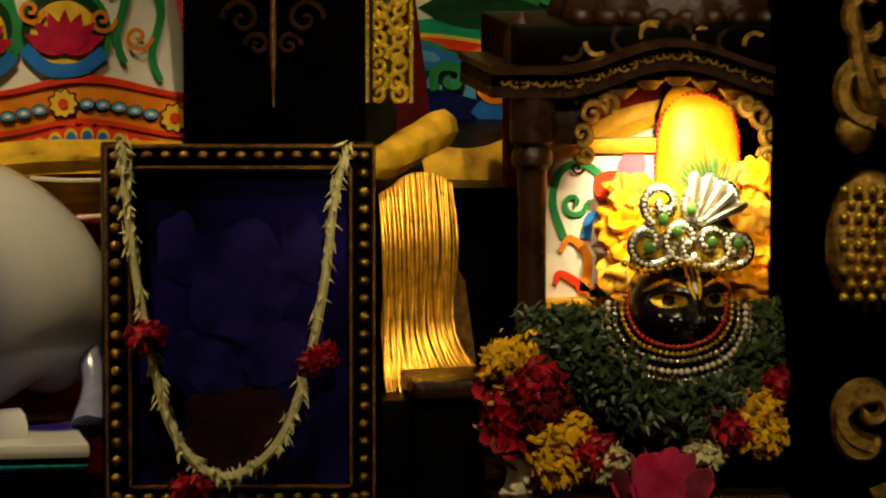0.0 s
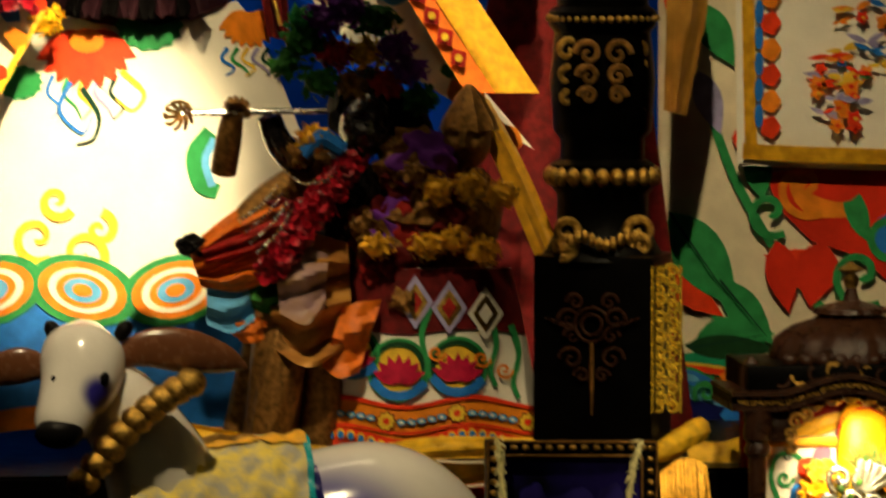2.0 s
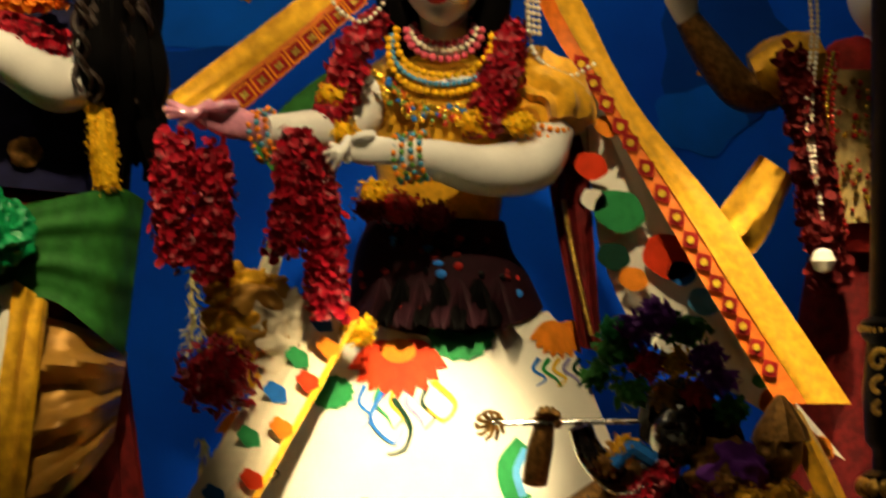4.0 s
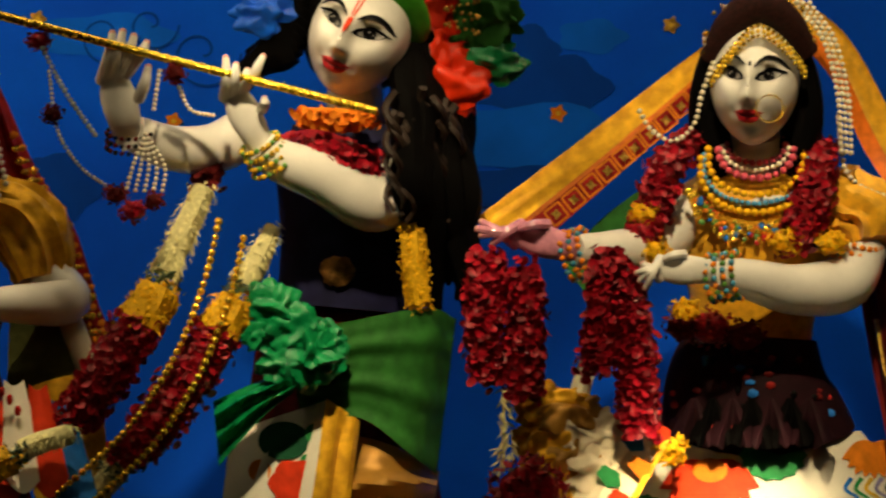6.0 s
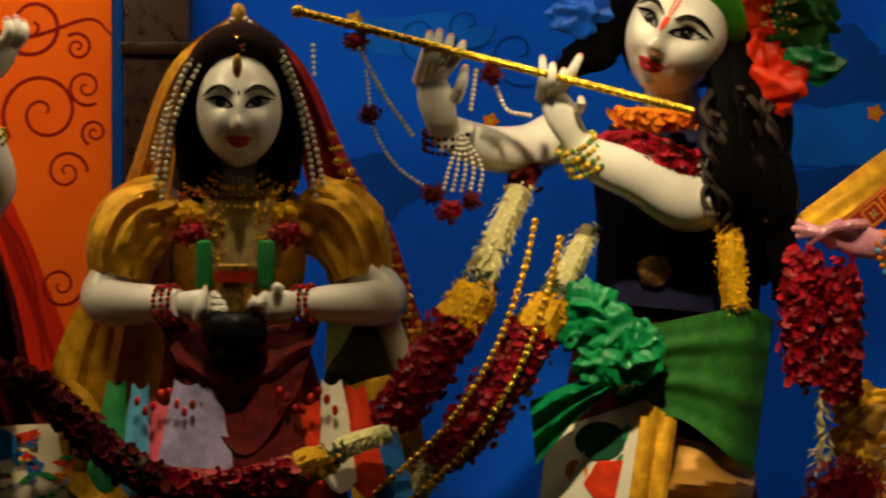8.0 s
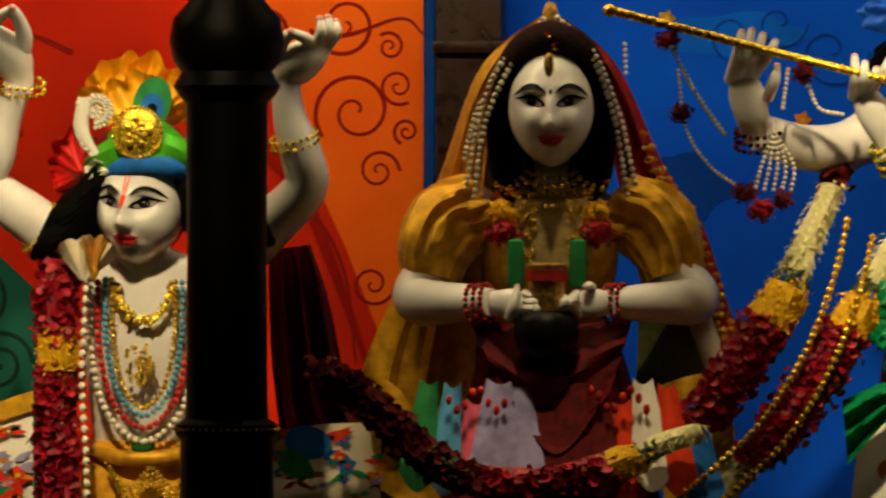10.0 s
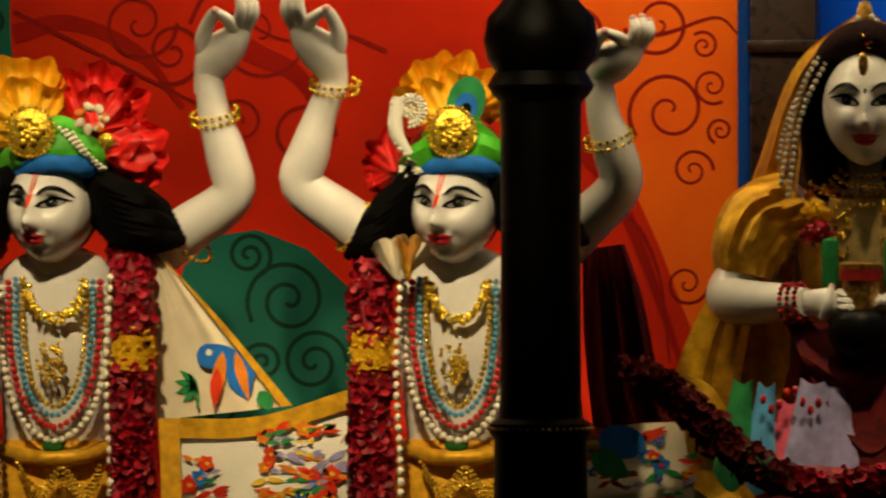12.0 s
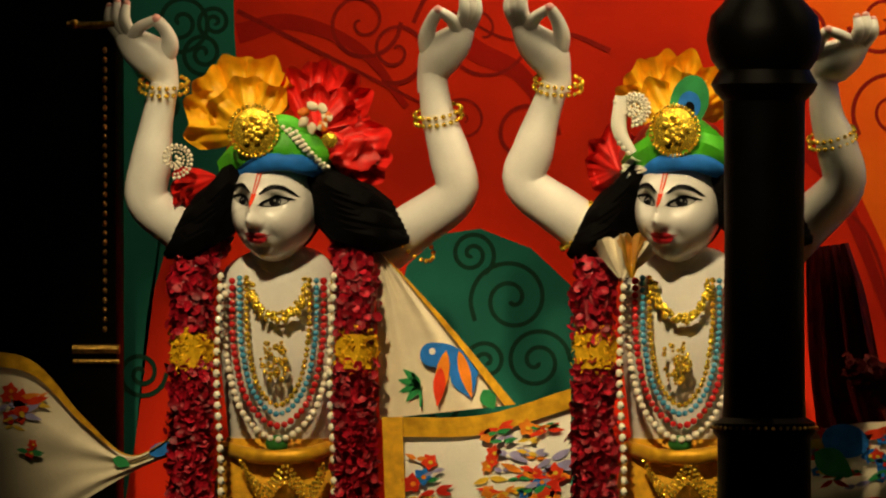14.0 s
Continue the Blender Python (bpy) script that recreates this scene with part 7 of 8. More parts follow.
LIFT = 0.9
fp_, fo_ = Shape(), Shape()
fp_.sheet(lambda s, t: W(4085 + 6 * t + (78 - 10 * t) * s, 330 + 270 * t, 0.035 - 0.012 * math.sin(s * 3.14)), 8, 16, MATS["cream_silk_front"], 0.003)
for i in range(70):
    fo_.ball(4090 + 68 * random.random(), 335 + 260 * random.random(), 0.02, random.uniform(3, 7), random.uniform(3, 8), 4, random.choice([GOLD, OLDGOLD, REDBEAD]), 1)
thing("embroidered_front", [("cloth", fp_, "cream and gold silk"), ("sequins", fo_, "gold and red sequins")], "gold embroidered dress front of the half-hidden attendant", "panel", "dress panels")
for k in range(3):
    necklace("bead_necklace", [(4096 - 8 * k, 300, 0.0), (4086 - 9 * k, 400, -0.01), (4092 - 8 * k, 520, -0.01), (4112 - 6 * k, 620, -0.01)], 5, REDBEAD if k != 1 else GOLD, "red and gold bead string on the half-hidden attendant")


# ---------------------------------------------------------------- small dark statues before the skirt
YS = -0.50
k2 = Shape()
hk = Head(3812, 975, YS, 46, 60, 8, 6)
hk.skull(k2, DARKSKIN)
k2.ball(3815, 945, YS + 0.03, 66, 70, 60, HAIR, 3, 0.2)
for i in range(5):
    k2.tube([(3850 + 8 * i, 940, YS + 0.02, 24), (3870 + 10 * i, 1020, YS, 28), (3860 + 12 * i, 1110, YS + 0.02, 18)], HAIR, seg=8, ripple=0.12)
k2.tube([(3800, 1040, YS + 0.02, 62), (3770, 1130, YS + 0.02, 78), (3740, 1220, YS + 0.03, 74), (3720, 1280, YS + 0.03, 80)], DARKSKIN, seg=20, flat=0.7)
k2.tube([(3730, 1040, YS, 30), (3680, 1080, YS - 0.05, 28), (3620, 1120, YS - 0.06, 24), (3560, 1190, YS - 0.06, 22), (3525, 1210, YS - 0.06, 16)], BRASS, seg=12)
k2.tube([(3560, 1060, YS - 0.06, 22), (3570, 1000, YS - 0.08, 22), (3578, 955, YS - 0.09, 17)], BRASS, seg=12)
hand_of(k2, (3576, 968, YS - 0.09), (3580, 950, YS - 0.10), [(3572, 930, YS - 0.12), (3582, 928, YS - 0.12), (3592, 930, YS - 0.12), (3600, 936, YS - 0.12), (3600, 955, YS - 0.12)], 7, BRASS, BRASS)
k2.tube([(3640, 960, YS - 0.08, 20), (3660, 1010, YS - 0.07, 24), (3700, 1050, YS - 0.04, 28)], DARKSKIN, seg=12)
k2.rings(folds(3690, 1260, 70, 1552, 110, YS + 0.05, 0.6, 10, 0.1, -20), BRASS)
k2.tube([(3650, 1290, YS - 0.04, 30), (3655, 1400, YS - 0.06, 46), (3640, 1548, YS - 0.06, 40)], BRASS, seg=36, ripple=0.06, lobes=8, n=20)
k2.tube([(3725, 1320, YS - 0.02, 30), (3735, 1430, YS - 0.04, 34), (3728, 1548, YS - 0.04, 36)], BRASS, seg=24, n=16)
thing("dark_statue", k2, "small black stone flute player statue with brass arms", "statue", "small statues")
r2 = Shape()
hr = Head(3990, 1000, YS, 44, 56, -10)
hr.skull(r2, BRASS)
r2.lathe(3995, YS, [(905, 6), (925, 22), (945, 34), (965, 46), (985, 52)], BRASS, seg=20, ripple=0.08, lobes=9)
r2.tube([(3980, 1050, YS + 0.02, 40), (3975, 1100, YS + 0.02, 80), (3965, 1220, YS + 0.02, 70), (3960, 1280, YS + 0.02, 84)], BRASS, seg=20, flat=0.7)
thing("dark_statue", r2, "small tarnished brass lady statue with a crown", "statue", "small statues")
# turban of flowers on the flute player
for u, v, r, m_ in ((3700, 830, 40, DGREEN), (3735, 790, 42, VIOLET), (3780, 770, 44, VIOLET), (3830, 790, 44, DGREEN), (3760, 850, 38, ROSE), (3810, 850, 36, MARIGOLD), (3860, 840, 40, VIOLET), (3890, 880, 36, VIOLET), (3730, 900, 36, DGREEN), (3850, 900, 34, REDCLOTH), (3905, 930, 34, DGREEN), (3700, 790, 30, GREENP), (3790, 905, 30, BRASS), (3670, 870, 30, DGREEN)):
    bunch(u, v, YS - 0.05, r, m_, "dark cloth flower in the small statue's turban", 40, 22)
fs_ = Shape().tube([(3475, 956, YS - 0.10, 5), (3600, 953, YS - 0.11, 5), (3745, 951, YS - 0.11, 5)], SILVER, seg=8, n=14)
rose = Shape()
for i in range(9):
    a = i * 0.7
    rose.tube([(3490, 956, YS - 0.10, 3), (3480 + 20 * math.cos(a), 956 + 20 * math.sin(a), YS - 0.11, 4), (3482 + 26 * math.cos(a + 0.5), 960 + 26 * math.sin(a + 0.5), YS - 0.10, 3)], BRASS, seg=6, n=8)
thing("silver_flute", [("tube", fs_, "silver tube"), ("flower_end", rose, "brass flower end")], "slim silver flute with a brass flower end", "flute")
cl = Shape()
MAUVE = mat("mauve_satin", (0.32, 0.2, 0.22), 0.35, second=(0.3, 0.17, 0.06), scale=18, bump=0.1)
TAWNY = mat("tawny_satin", (0.5, 0.24, 0.05), 0.35, 0.2, second=(0.25, 0.09, 0.02), scale=18, bump=0.1)
between(cl, [(3680, 1080, YS - 0.07), (3600, 1115, YS - 0.08), (3530, 1165, YS - 0.08), (3500, 1200, YS - 0.07)], [(3670, 1235, YS - 0.09), (3610, 1265, YS - 0.10), (3560, 1275, YS - 0.09), (3520, 1262, YS - 0.07)], ORANGE, 30, 26, 3.2, 0.013)
between(cl, [(3672, 1130, YS - 0.10), (3600, 1165, YS - 0.11), (3520, 1195, YS - 0.10)], [(3668, 1175, YS - 0.11), (3602, 1205, YS - 0.12), (3530, 1225, YS - 0.10)], REDCLOTH, 24, 12, 2.0, 0.008)
between(cl, [(3640, 1175, YS - 0.08), (3700, 1165, YS - 0.10), (3780, 1185, YS - 0.07)], [(3645, 1370, YS - 0.09), (3710, 1405, YS - 0.12), (3790, 1365, YS - 0.08)], TAWNY, 30, 30, 2.6, 0.014)
between(cl, [(3650, 1200, YS - 0.11), (3700, 1190, YS - 0.125), (3745, 1205, YS - 0.11)], [(3660, 1310, YS - 0.12), (3705, 1330, YS - 0.14), (3740, 1300, YS - 0.12)], MAUVE, 20, 16, 1.6, 0.010)
between(cl, [(3770, 1300, YS - 0.10), (3800, 1290, YS - 0.11), (3840, 1285, YS - 0.10)], [(3735, 1405, YS - 0.10), (3765, 1425, YS - 0.11), (3800, 1415, YS - 0.10)], ORANGE, 16, 10, 1.6, 0.010)
between(cl, [(3530, 1265, YS - 0.08), (3570, 1270, YS - 0.09), (3610, 1262, YS - 0.08)], [(3530, 1330, YS - 0.08), (3575, 1345, YS - 0.09), (3615, 1320, YS - 0.08)], LBLUE, 14, 10, 1.5, 0.009)
between(cl, [(3605, 1262, YS - 0.09), (3640, 1255, YS - 0.10), (3670, 1258, YS - 0.09)], [(3610, 1300, YS - 0.09), (3640, 1310, YS - 0.10), (3672, 1295, YS - 0.09)], DGREEN, 12, 8, 1.2, 0.008)
for u, v, ru, m_ in ((3690, 1210, 26, MAROON), (3660, 1125, 26, MAROON), (3505, 1190, 24, INK), (3610, 1340, 26, ORANGE)):
    puff(cl, u, v, YS - 0.08, ru, ru * 0.7, m_, 4, u)
thing("small_robe", [("robe_folds", cl)], "crumpled orange and red robe of the small statue", "robe")
garland([(3790, 1030, YS - 0.07, 20), (3740, 1100, YS - 0.10, 26), (3680, 1180, YS - 0.12, 28), (3640, 1240, YS - 0.12, 24)], [(0, 1, ROSE, "red_petals")], "dark rose garland on the small statue", 16)
for i in range(5):
    necklace("pearl_strand", [(3655 + 9 * i, 1085 + 14 * i, YS - 0.12), (3625 + 10 * i, 1120 + 16 * i, YS - 0.14), (3585 + 11 * i, 1150 + 18 * i, YS - 0.12)], 3.4, SILVER, "silver bead strand across the small statue")
necklace("pearl_strand", [(3770, 1050, YS - 0.10), (3740, 1075, YS - 0.12), (3700, 1080, YS - 0.12), (3668, 1055, YS - 0.10)], 4, SILVER, "silver bead strand across the small statue")
for u, v, r in ((3720, 1000, 36), (3690, 1030, 26), (3900, 1060, 28), (3940, 1090, 34), (4000, 1085, 38), (4050, 1100, 34), (3830, 1190, 32), (3920, 1190, 34), (3970, 1180, 34), (4020, 1200, 34), (3810, 1150, 24), (3880, 1290, 30)):
    bunch(u, v, YS - 0.09, r, GOLDCLOTH if r > 30 else BRASS, "dull yellow flower pompom on the small statues", 50, 14)
bd = Shape().tube([(3770, 1020, YS - 0.09, 14), (3730, 1000, YS - 0.10, 16), (3700, 1030, YS - 0.10, 12)], BLUEP, seg=8)
thing("blue_ribbon", bd, "dark blue ribbon on the small statue", "ribbon", "loose cloths")
mid, strip = Shape(), Shape()
for i in range(26):
    a = i * 2.4
    puff(mid, 3900 + 90 * math.cos(a) * (i % 5) / 5, 1160 + 170 * math.sin(a) * (i % 4) / 4, YS - 0.01 - 0.002 * i, 48, 44, [MAROON, BRASS, REDCLOTH, BRASS, MAROON, VIOLET][i % 6], 2, i)
thing("small_dress", [("dress_folds", mid)], "dark maroon and brass crumpled dress", "dress")
between(strip, [(3990, 930, YS + 0.03), (4040, 1040, YS + 0.02), (4100, 1180, YS), (4130, 1250, YS)], [(4030, 930, YS + 0.03), (4090, 1040, YS + 0.02), (4150, 1180, YS), (4170, 1260, YS)], YELLOW, 20, 6, 1, 0.006)
thing("yellow_scarf", strip, "yellow scarf behind the small brass statue", "scarf", "loose cloths")


def hem_y(u, v):
    t = max(0.0, min(1.0, (v - 1230) / 330))
    x = max(-0.97, min(0.97, (u - 3925) / (150 + 75 * t)))
    return YS + 0.06 - (0.14 + 0.06 * t) * math.sqrt(1 - x * x) - 0.010 * math.sin(u / 21.0) * t


def hem_at(s, t):
    u = 3925 + (150 + 75 * t) * 0.97 * math.sin((s - 0.5) * math.pi)
    v = 1230 + 330 * t + 14 * math.sin(u / 38.0) * t
    return W(u, v, hem_y(u, v))


hs, hb_, hm, ho = Shape().sheet(hem_at, 60, 20, WHITE), Shape(), Shape(), Shape()
htop = Shape().sheet(lambda s, t: hem_at(s, 0.34 * t) + Vector((0, -0.004, 0)), 60, 8, MAROON, 0.001)
hb_.sheet(lambda s, t: hem_at(s, 0.72 + 0.16 * t) + Vector((0, -0.004, 0)), 60, 5, ORANGEP, 0.001)
hb_.sheet(lambda s, t: hem_at(s, 0.705 + 0.025 * t) + Vector((0, -0.006, 0)), 60, 2, SCARLET, 0.001)
ho.sheet(lambda s, t: hem_at(s, 0.88 + 0.12 * t) + Vector((0, -0.004, 0)), 60, 5, SCARLET, 0.001)
for i in range(22):
    u = 3731 + 18 * i
    wob = 14 * math.sin(u / 38.0)
    for r, m_, d in ((9.5, SCARLET, 0.009), (7.5, YELLOWP, 0.011), (5.5, BLUEP, 0.013)):
        hm.paint(oval(u, 1534 + (9.5 - r) + wob, r, r * 1.25, n=14), m_, hem_y, d)
    if i % 7 in (0, 6):
        if i % 7 == 0:
            hm.paint(oval(u - 9, 1494 + 0.6 * wob, 17, 17, n=32, lobes=9, depth=0.14), MAROON, hem_y, 0.009)
            hm.paint(oval(u - 9, 1494 + 0.6 * wob, 14.5, 14.5, n=32, lobes=9, depth=0.14), YELLOWP, hem_y, 0.011).paint(oval(u - 9, 1494 + 0.6 * wob, 6, 6, n=12), SCARLET, hem_y, 0.013)
        continue
    hm.paint(oval(u, 1495 + 0.6 * wob, 9.2, 6.8, n=14), INK, hem_y, 0.009).paint(oval(u, 1495 + 0.6 * wob, 7.8, 5.4, n=14), LBLUE, hem_y, 0.011).paint(oval(u, 1495 + 0.6 * wob, 3.6, 2.4, n=10), WHITE, hem_y, 0.013)
for k_, m_ in ((1468, SCARLET), (1514, SCARLET)):
    hm.line([(u, k_ + 0.6 * 14 * math.sin(u / 38.0)) for u in range(3735, 4120, 24)], 5, m_, hem_y, 0.009, n=80)
lot = Shape()
for u, v, r in ((3870, 1410, 48), (3975, 1405, 46), (3790, 1380, 40)):
    lot.paint(oval(u, v, r, r, n=24), YELLOWP, hem_y, 0.004)
    lot.line([(u + r * math.cos(a), v + r * math.sin(a)) for a in [6.283 * i / 14 for i in range(15)]], 15, mat("bottle_green_paint", (0.008, 0.05, 0.015), 0.6), hem_y, 0.006, n=40)
    lot.line([(u + 1.12 * r * math.cos(a), v + 1.12 * r * math.sin(a)) for a in [6.283 * i / 14 for i in range(15)]], 6, GREENP, hem_y, 0.0075, n=40)
    lot.line([(u - r, v + 18), (u - r * 0.4, v + r * 0.9), (u + r * 0.4, v + r * 0.9), (u + r, v + 22)], 16, BLUEP, hem_y, 0.009, n=20)
    for i in range(7):
        lot.paint(leafshape(u, v + 24, r * 1.1, r * 0.42, 205 + 22 * i), mat("crimson_paint", (0.5, 0.01, 0.05), 0.6, var=0.4, scale=60), hem_y, 0.009 + 0.0006 * (i % 3))
for u, v, k in ((4030, 1380, 1), (3925, 1370, -1), (4070, 1400, 1)):
    lot.line([(u, v - 70), (u + 14 * k, v - 20), (u + 4 * k, v + 30), (u + 14 * k, v + 60)], 12, GREENP, hem_y, 0.008, n=24, taper=0.4)
    lot.line(spiral(u - 12 * k, v + 10, 16, 1.4), 5, ORANGEP, hem_y, 0.010, n=24)
for u, v in ((4025, 1310), (3900, 1290), (3960, 1300)):
    for r, m_ in ((40, WHITE if u > 4000 else LILAC), (28, OLDGOLD), (16, WHITE if u > 4000 else REDCLOTH)):
        lot.paint([(u, v - r * 1.2), (u + r * 0.8, v), (u, v + r * 1.2), (u - r * 0.8, v)], m_, hem_y, 0.012 + (40 - r) * 0.0002)
thing("lotus_skirt", [("cloth", hs, "white silk"), ("overskirt", htop, "dark maroon overskirt"), ("orange_band", hb_, "orange painted band"), ("red_band", ho, "red scalloped band"), ("band_ovals", hm, "blue and orange ovals"), ("lotus_flowers", lot, "crimson lotus in green rings")], "white skirt painted with crimson lotus and orange bands", "skirt")

# ---------------------------------------------------------------- gold cloths at the altar's edge
gz = Shape()
between(gz, [(3480, 1500, -0.58), (3750, 1545, -0.60), (3940, 1528, -0.70), (4110, 1530, -0.70)], [(3480, 1560, -0.60), (3750, 1590, -0.62), (3940, 1568, -0.72), (4110, 1566, -0.72)], GLITTER, 40, 8, 1, 0.008)
between(gz, [(3900, 1572, -0.66), (3990, 1575, -0.68), (4110, 1570, -0.66)], [(3900, 1615, -0.66), (3980, 1612, -0.68), (4110, 1600, -0.66)], GLITTER, 24, 6, 1, 0.006)
between(gz, [(4380, 1530, -0.50), (4450, 1535, -0.52), (4530, 1500, -0.50)], [(4390, 1590, -0.50), (4450, 1615, -0.54), (4530, 1560, -0.50)], GLITTER, 24, 10, 0.8, 0.008)
between(gz, [(3560, 1555, -0.645), (3850, 1575, -0.645), (4110, 1570, -0.645)], [(3560, 1950, -0.645), (3850, 1950, -0.65), (4110, 1950, -0.65)], REDCLOTH, 40, 10, 1.0, 0.004)
between(gz, [(4385, 1585, -0.52), (4450, 1604, -0.55), (4530, 1566, -0.52)], [(4400, 1640, -0.50), (4455, 1655, -0.52), (4530, 1612, -0.50)], BRASS, 24, 8, 0.6, 0.005)
for p in ([(3938, 1571, -0.735, 2.5), (4000, 1574, -0.74, 2.5), (4110, 1568, -0.735, 2.5)], [(3900, 1616, -0.69, 2.5), (3990, 1616, -0.70, 2.5), (4110, 1602, -0.69, 2.5)], [(4398, 1642, -0.515, 3), (4455, 1657, -0.535, 3), (4530, 1614, -0.515, 3)]):
    gz.tube(p, CREAM, seg=6, n=24)
thing("altar_cloth", [("drape_folds", gz)], "gold and red brocade cloth hung along the altar's edge", "cloth")
ro, fr_ = Shape(), Shape()
ro.tube([(4318, 1560, -0.70, 14), (4340, 1552, -0.68, 19), (4375, 1532, -0.64, 20), (4408, 1512, -0.60, 19), (4418, 1506, -0.59, 8)], GLITTER, seg=20, ripple=0.07, lobes=7, n=26, flat=0.8)
for i in range(34):
    s = i / 33
    u = 4338 + 82 * s + random.uniform(-0.8, 0.8)
    d = 26 * max(0, s - 0.1)
    fr_.tube([(u - 4, 1590 - 26 * math.sin(s * 2.6), -0.67 + 0.03 * s, 1.2), (u + 1 + 2 * math.sin(i), 1650, -0.70 + 0.03 * s + 0.007 * (i % 3), 2.1), (u + random.uniform(-3, 3), 1740, -0.70 + 0.03 * s + 0.007 * (i % 2), 2.1), (u + 3 + d, 1790, -0.72 + 0.02 * s, 2.2), (u + 6 + d * 1.5, 1818 - 26 * s + random.uniform(-6, 6), -0.74 + 0.02 * s, 1.3)], THREAD, seg=6, n=16)
bk = Shape()
between(bk, [(4336, 1590, -0.65), (4375, 1562, -0.63), (4418, 1585, -0.61)], [(4340, 1800, -0.67), (4390, 1800, -0.65), (4445, 1780, -0.63)], BRASS, 24, 14, 0.5, 0.003)
thing("fringed_cushion_cloth", [("roll", ro, "gold brocade roll"), ("backing", bk, "gold cloth"), ("fringe", fr_, "long gold thread fringe")], "gold brocade cloth with a long thread fringe", "cloth")
st = [("block", Shape().slab(4335, 1822, 4372, 1950, -0.80, -0.55, BLACKWOOD, 5), "dark block"), ("ledge", Shape().slab(4374, 1800, 4470, 1822, -0.82, -0.55, BROWNWOOD, 5), "carved ledge"), ("side", Shape().slab(4374, 1824, 4455, 1950, -0.80, -0.55, BLACKWOOD, 5), "dark side panel")]
thing("wooden_stand", st, "dark wooden stand below the gold fringe", "stand")

# ---------------------------------------------------------------- framed picture
FY = -0.95
fr = []
for a in ((4026, 1534, 4056, 1945), (4302, 1534, 4332, 1945), (4056, 1534, 4302, 1562), (4056, 1917, 4302, 1945)):
    s = Shape().slab(*a, FY - 0.012, FY + 0.02, BLACKWOOD, 4)
    fr.append(("frame_bar", s, ""))
lip = Shape()
for a, b in (((4055, 1561), (4055, 1918)), ((4303, 1561), (4303, 1918)), ((4055, 1561), (4303, 1561)), ((4055, 1918), (4303, 1918)), ((4029, 1537), (4329, 1537)), ((4029, 1537), (4029, 1943)), ((4329, 1537), (4329, 1943))):
    lip.tube([(*a, FY - 0.013, 2.2), (*b, FY - 0.013, 2.2)], BRASS, seg=6)
fr.append(("beading", lip, "thin brass beading"))
for v in range(1548, 1940, 20):
    for u in (4039, 4318):
        fr.append(("stud", Shape().ball(u, v, FY - 0.014, 6.2, 5.6, 5, OLDGOLD, 2), ""))
for u in range(4054, 4312, 21):
    for v in (1547, 1930):
        fr.append(("stud", Shape().ball(u, v, FY - 0.014, 6.6, 4.8, 5, OLDGOLD, 2), ""))
pic = Shape().slab(4054, 1560, 4304, 1919, FY + 0.002, FY + 0.012, NAVYP, 0)
bl = Shape()
INDIGO = mat("indigo_print", (0.016, 0.011, 0.13), 0.35, second=(0.006, 0.004, 0.05), scale=30, bump=0.03, coat=0.4)
PRUNE = mat("prune_print", (0.03, 0.008, 0.012), 0.35, second=(0.01, 0.003, 0.006), scale=30, bump=0.03, coat=0.4)
for u, v, ru, rv, m_, t_ in ((4180, 1690, 62, 70, INDIGO, 0), (4140, 1780, 46, 30, INDIGO, 30), (4225, 1770, 50, 32, INDIGO, -30), (4180, 1840, 70, 34, PRUNE, 0), (4170, 1880, 60, 20, PRUNE, 10), (4110, 1650, 26, 40, INDIGO, 0), (4250, 1650, 26, 40, INDIGO, 0)):
    bl.paint(oval(u, v, ru, rv, t_, 24, 5, 0.1), m_, flat(FY + 0.002), 0.0006 + 0.0002 * (v % 7))
thing("picture_frame", fr + [("picture", pic, "dark indigo print under glass", [("printed_shapes", bl, "dim indigo and plum shapes")])], "black studded picture frame with a dark blue print", "picture frame")
gpath = [(4048, 1536, FY - 0.025, 5), (4052, 1600, FY - 0.025, 7), (4062, 1680, FY - 0.025, 8), (4080, 1775, FY - 0.025, 8), (4100, 1850, FY - 0.025, 8), (4135, 1898, FY - 0.027, 9), (4175, 1905, FY - 0.027, 9), (4220, 1870, FY - 0.025, 8), (4250, 1800, FY - 0.025, 8), (4272, 1700, FY - 0.025, 8), (4285, 1600, FY - 0.025, 7), (4300, 1536, FY - 0.022, 4)]
gb, gc = Shape(), Shape()
gpath = [(a, b, c, r * 0.62) for a, b, c, r in gpath]
gb.petals(gpath, 330, 17, BUD, up=2.5, long=3.6)
gc.tube(gpath, BUD, seg=7, n=60)
thing("tuberose_garland", [("buds", gb), ("stem", gc, "white bud core")], "thin white tuberose garland hung over the picture frame", "garland")
for u, v, r in ((4072, 1748, 22), (4262, 1778, 18), (4120, 1920, 22), (4275, 1770, 14)):
    bunch(u, v, FY - 0.03, r, ROSE, "small crushed red rose tied on the tuberose garland", 60, 13)

# ---------------------------------------------------------------- cow
CY = -0.80
cow = Shape()
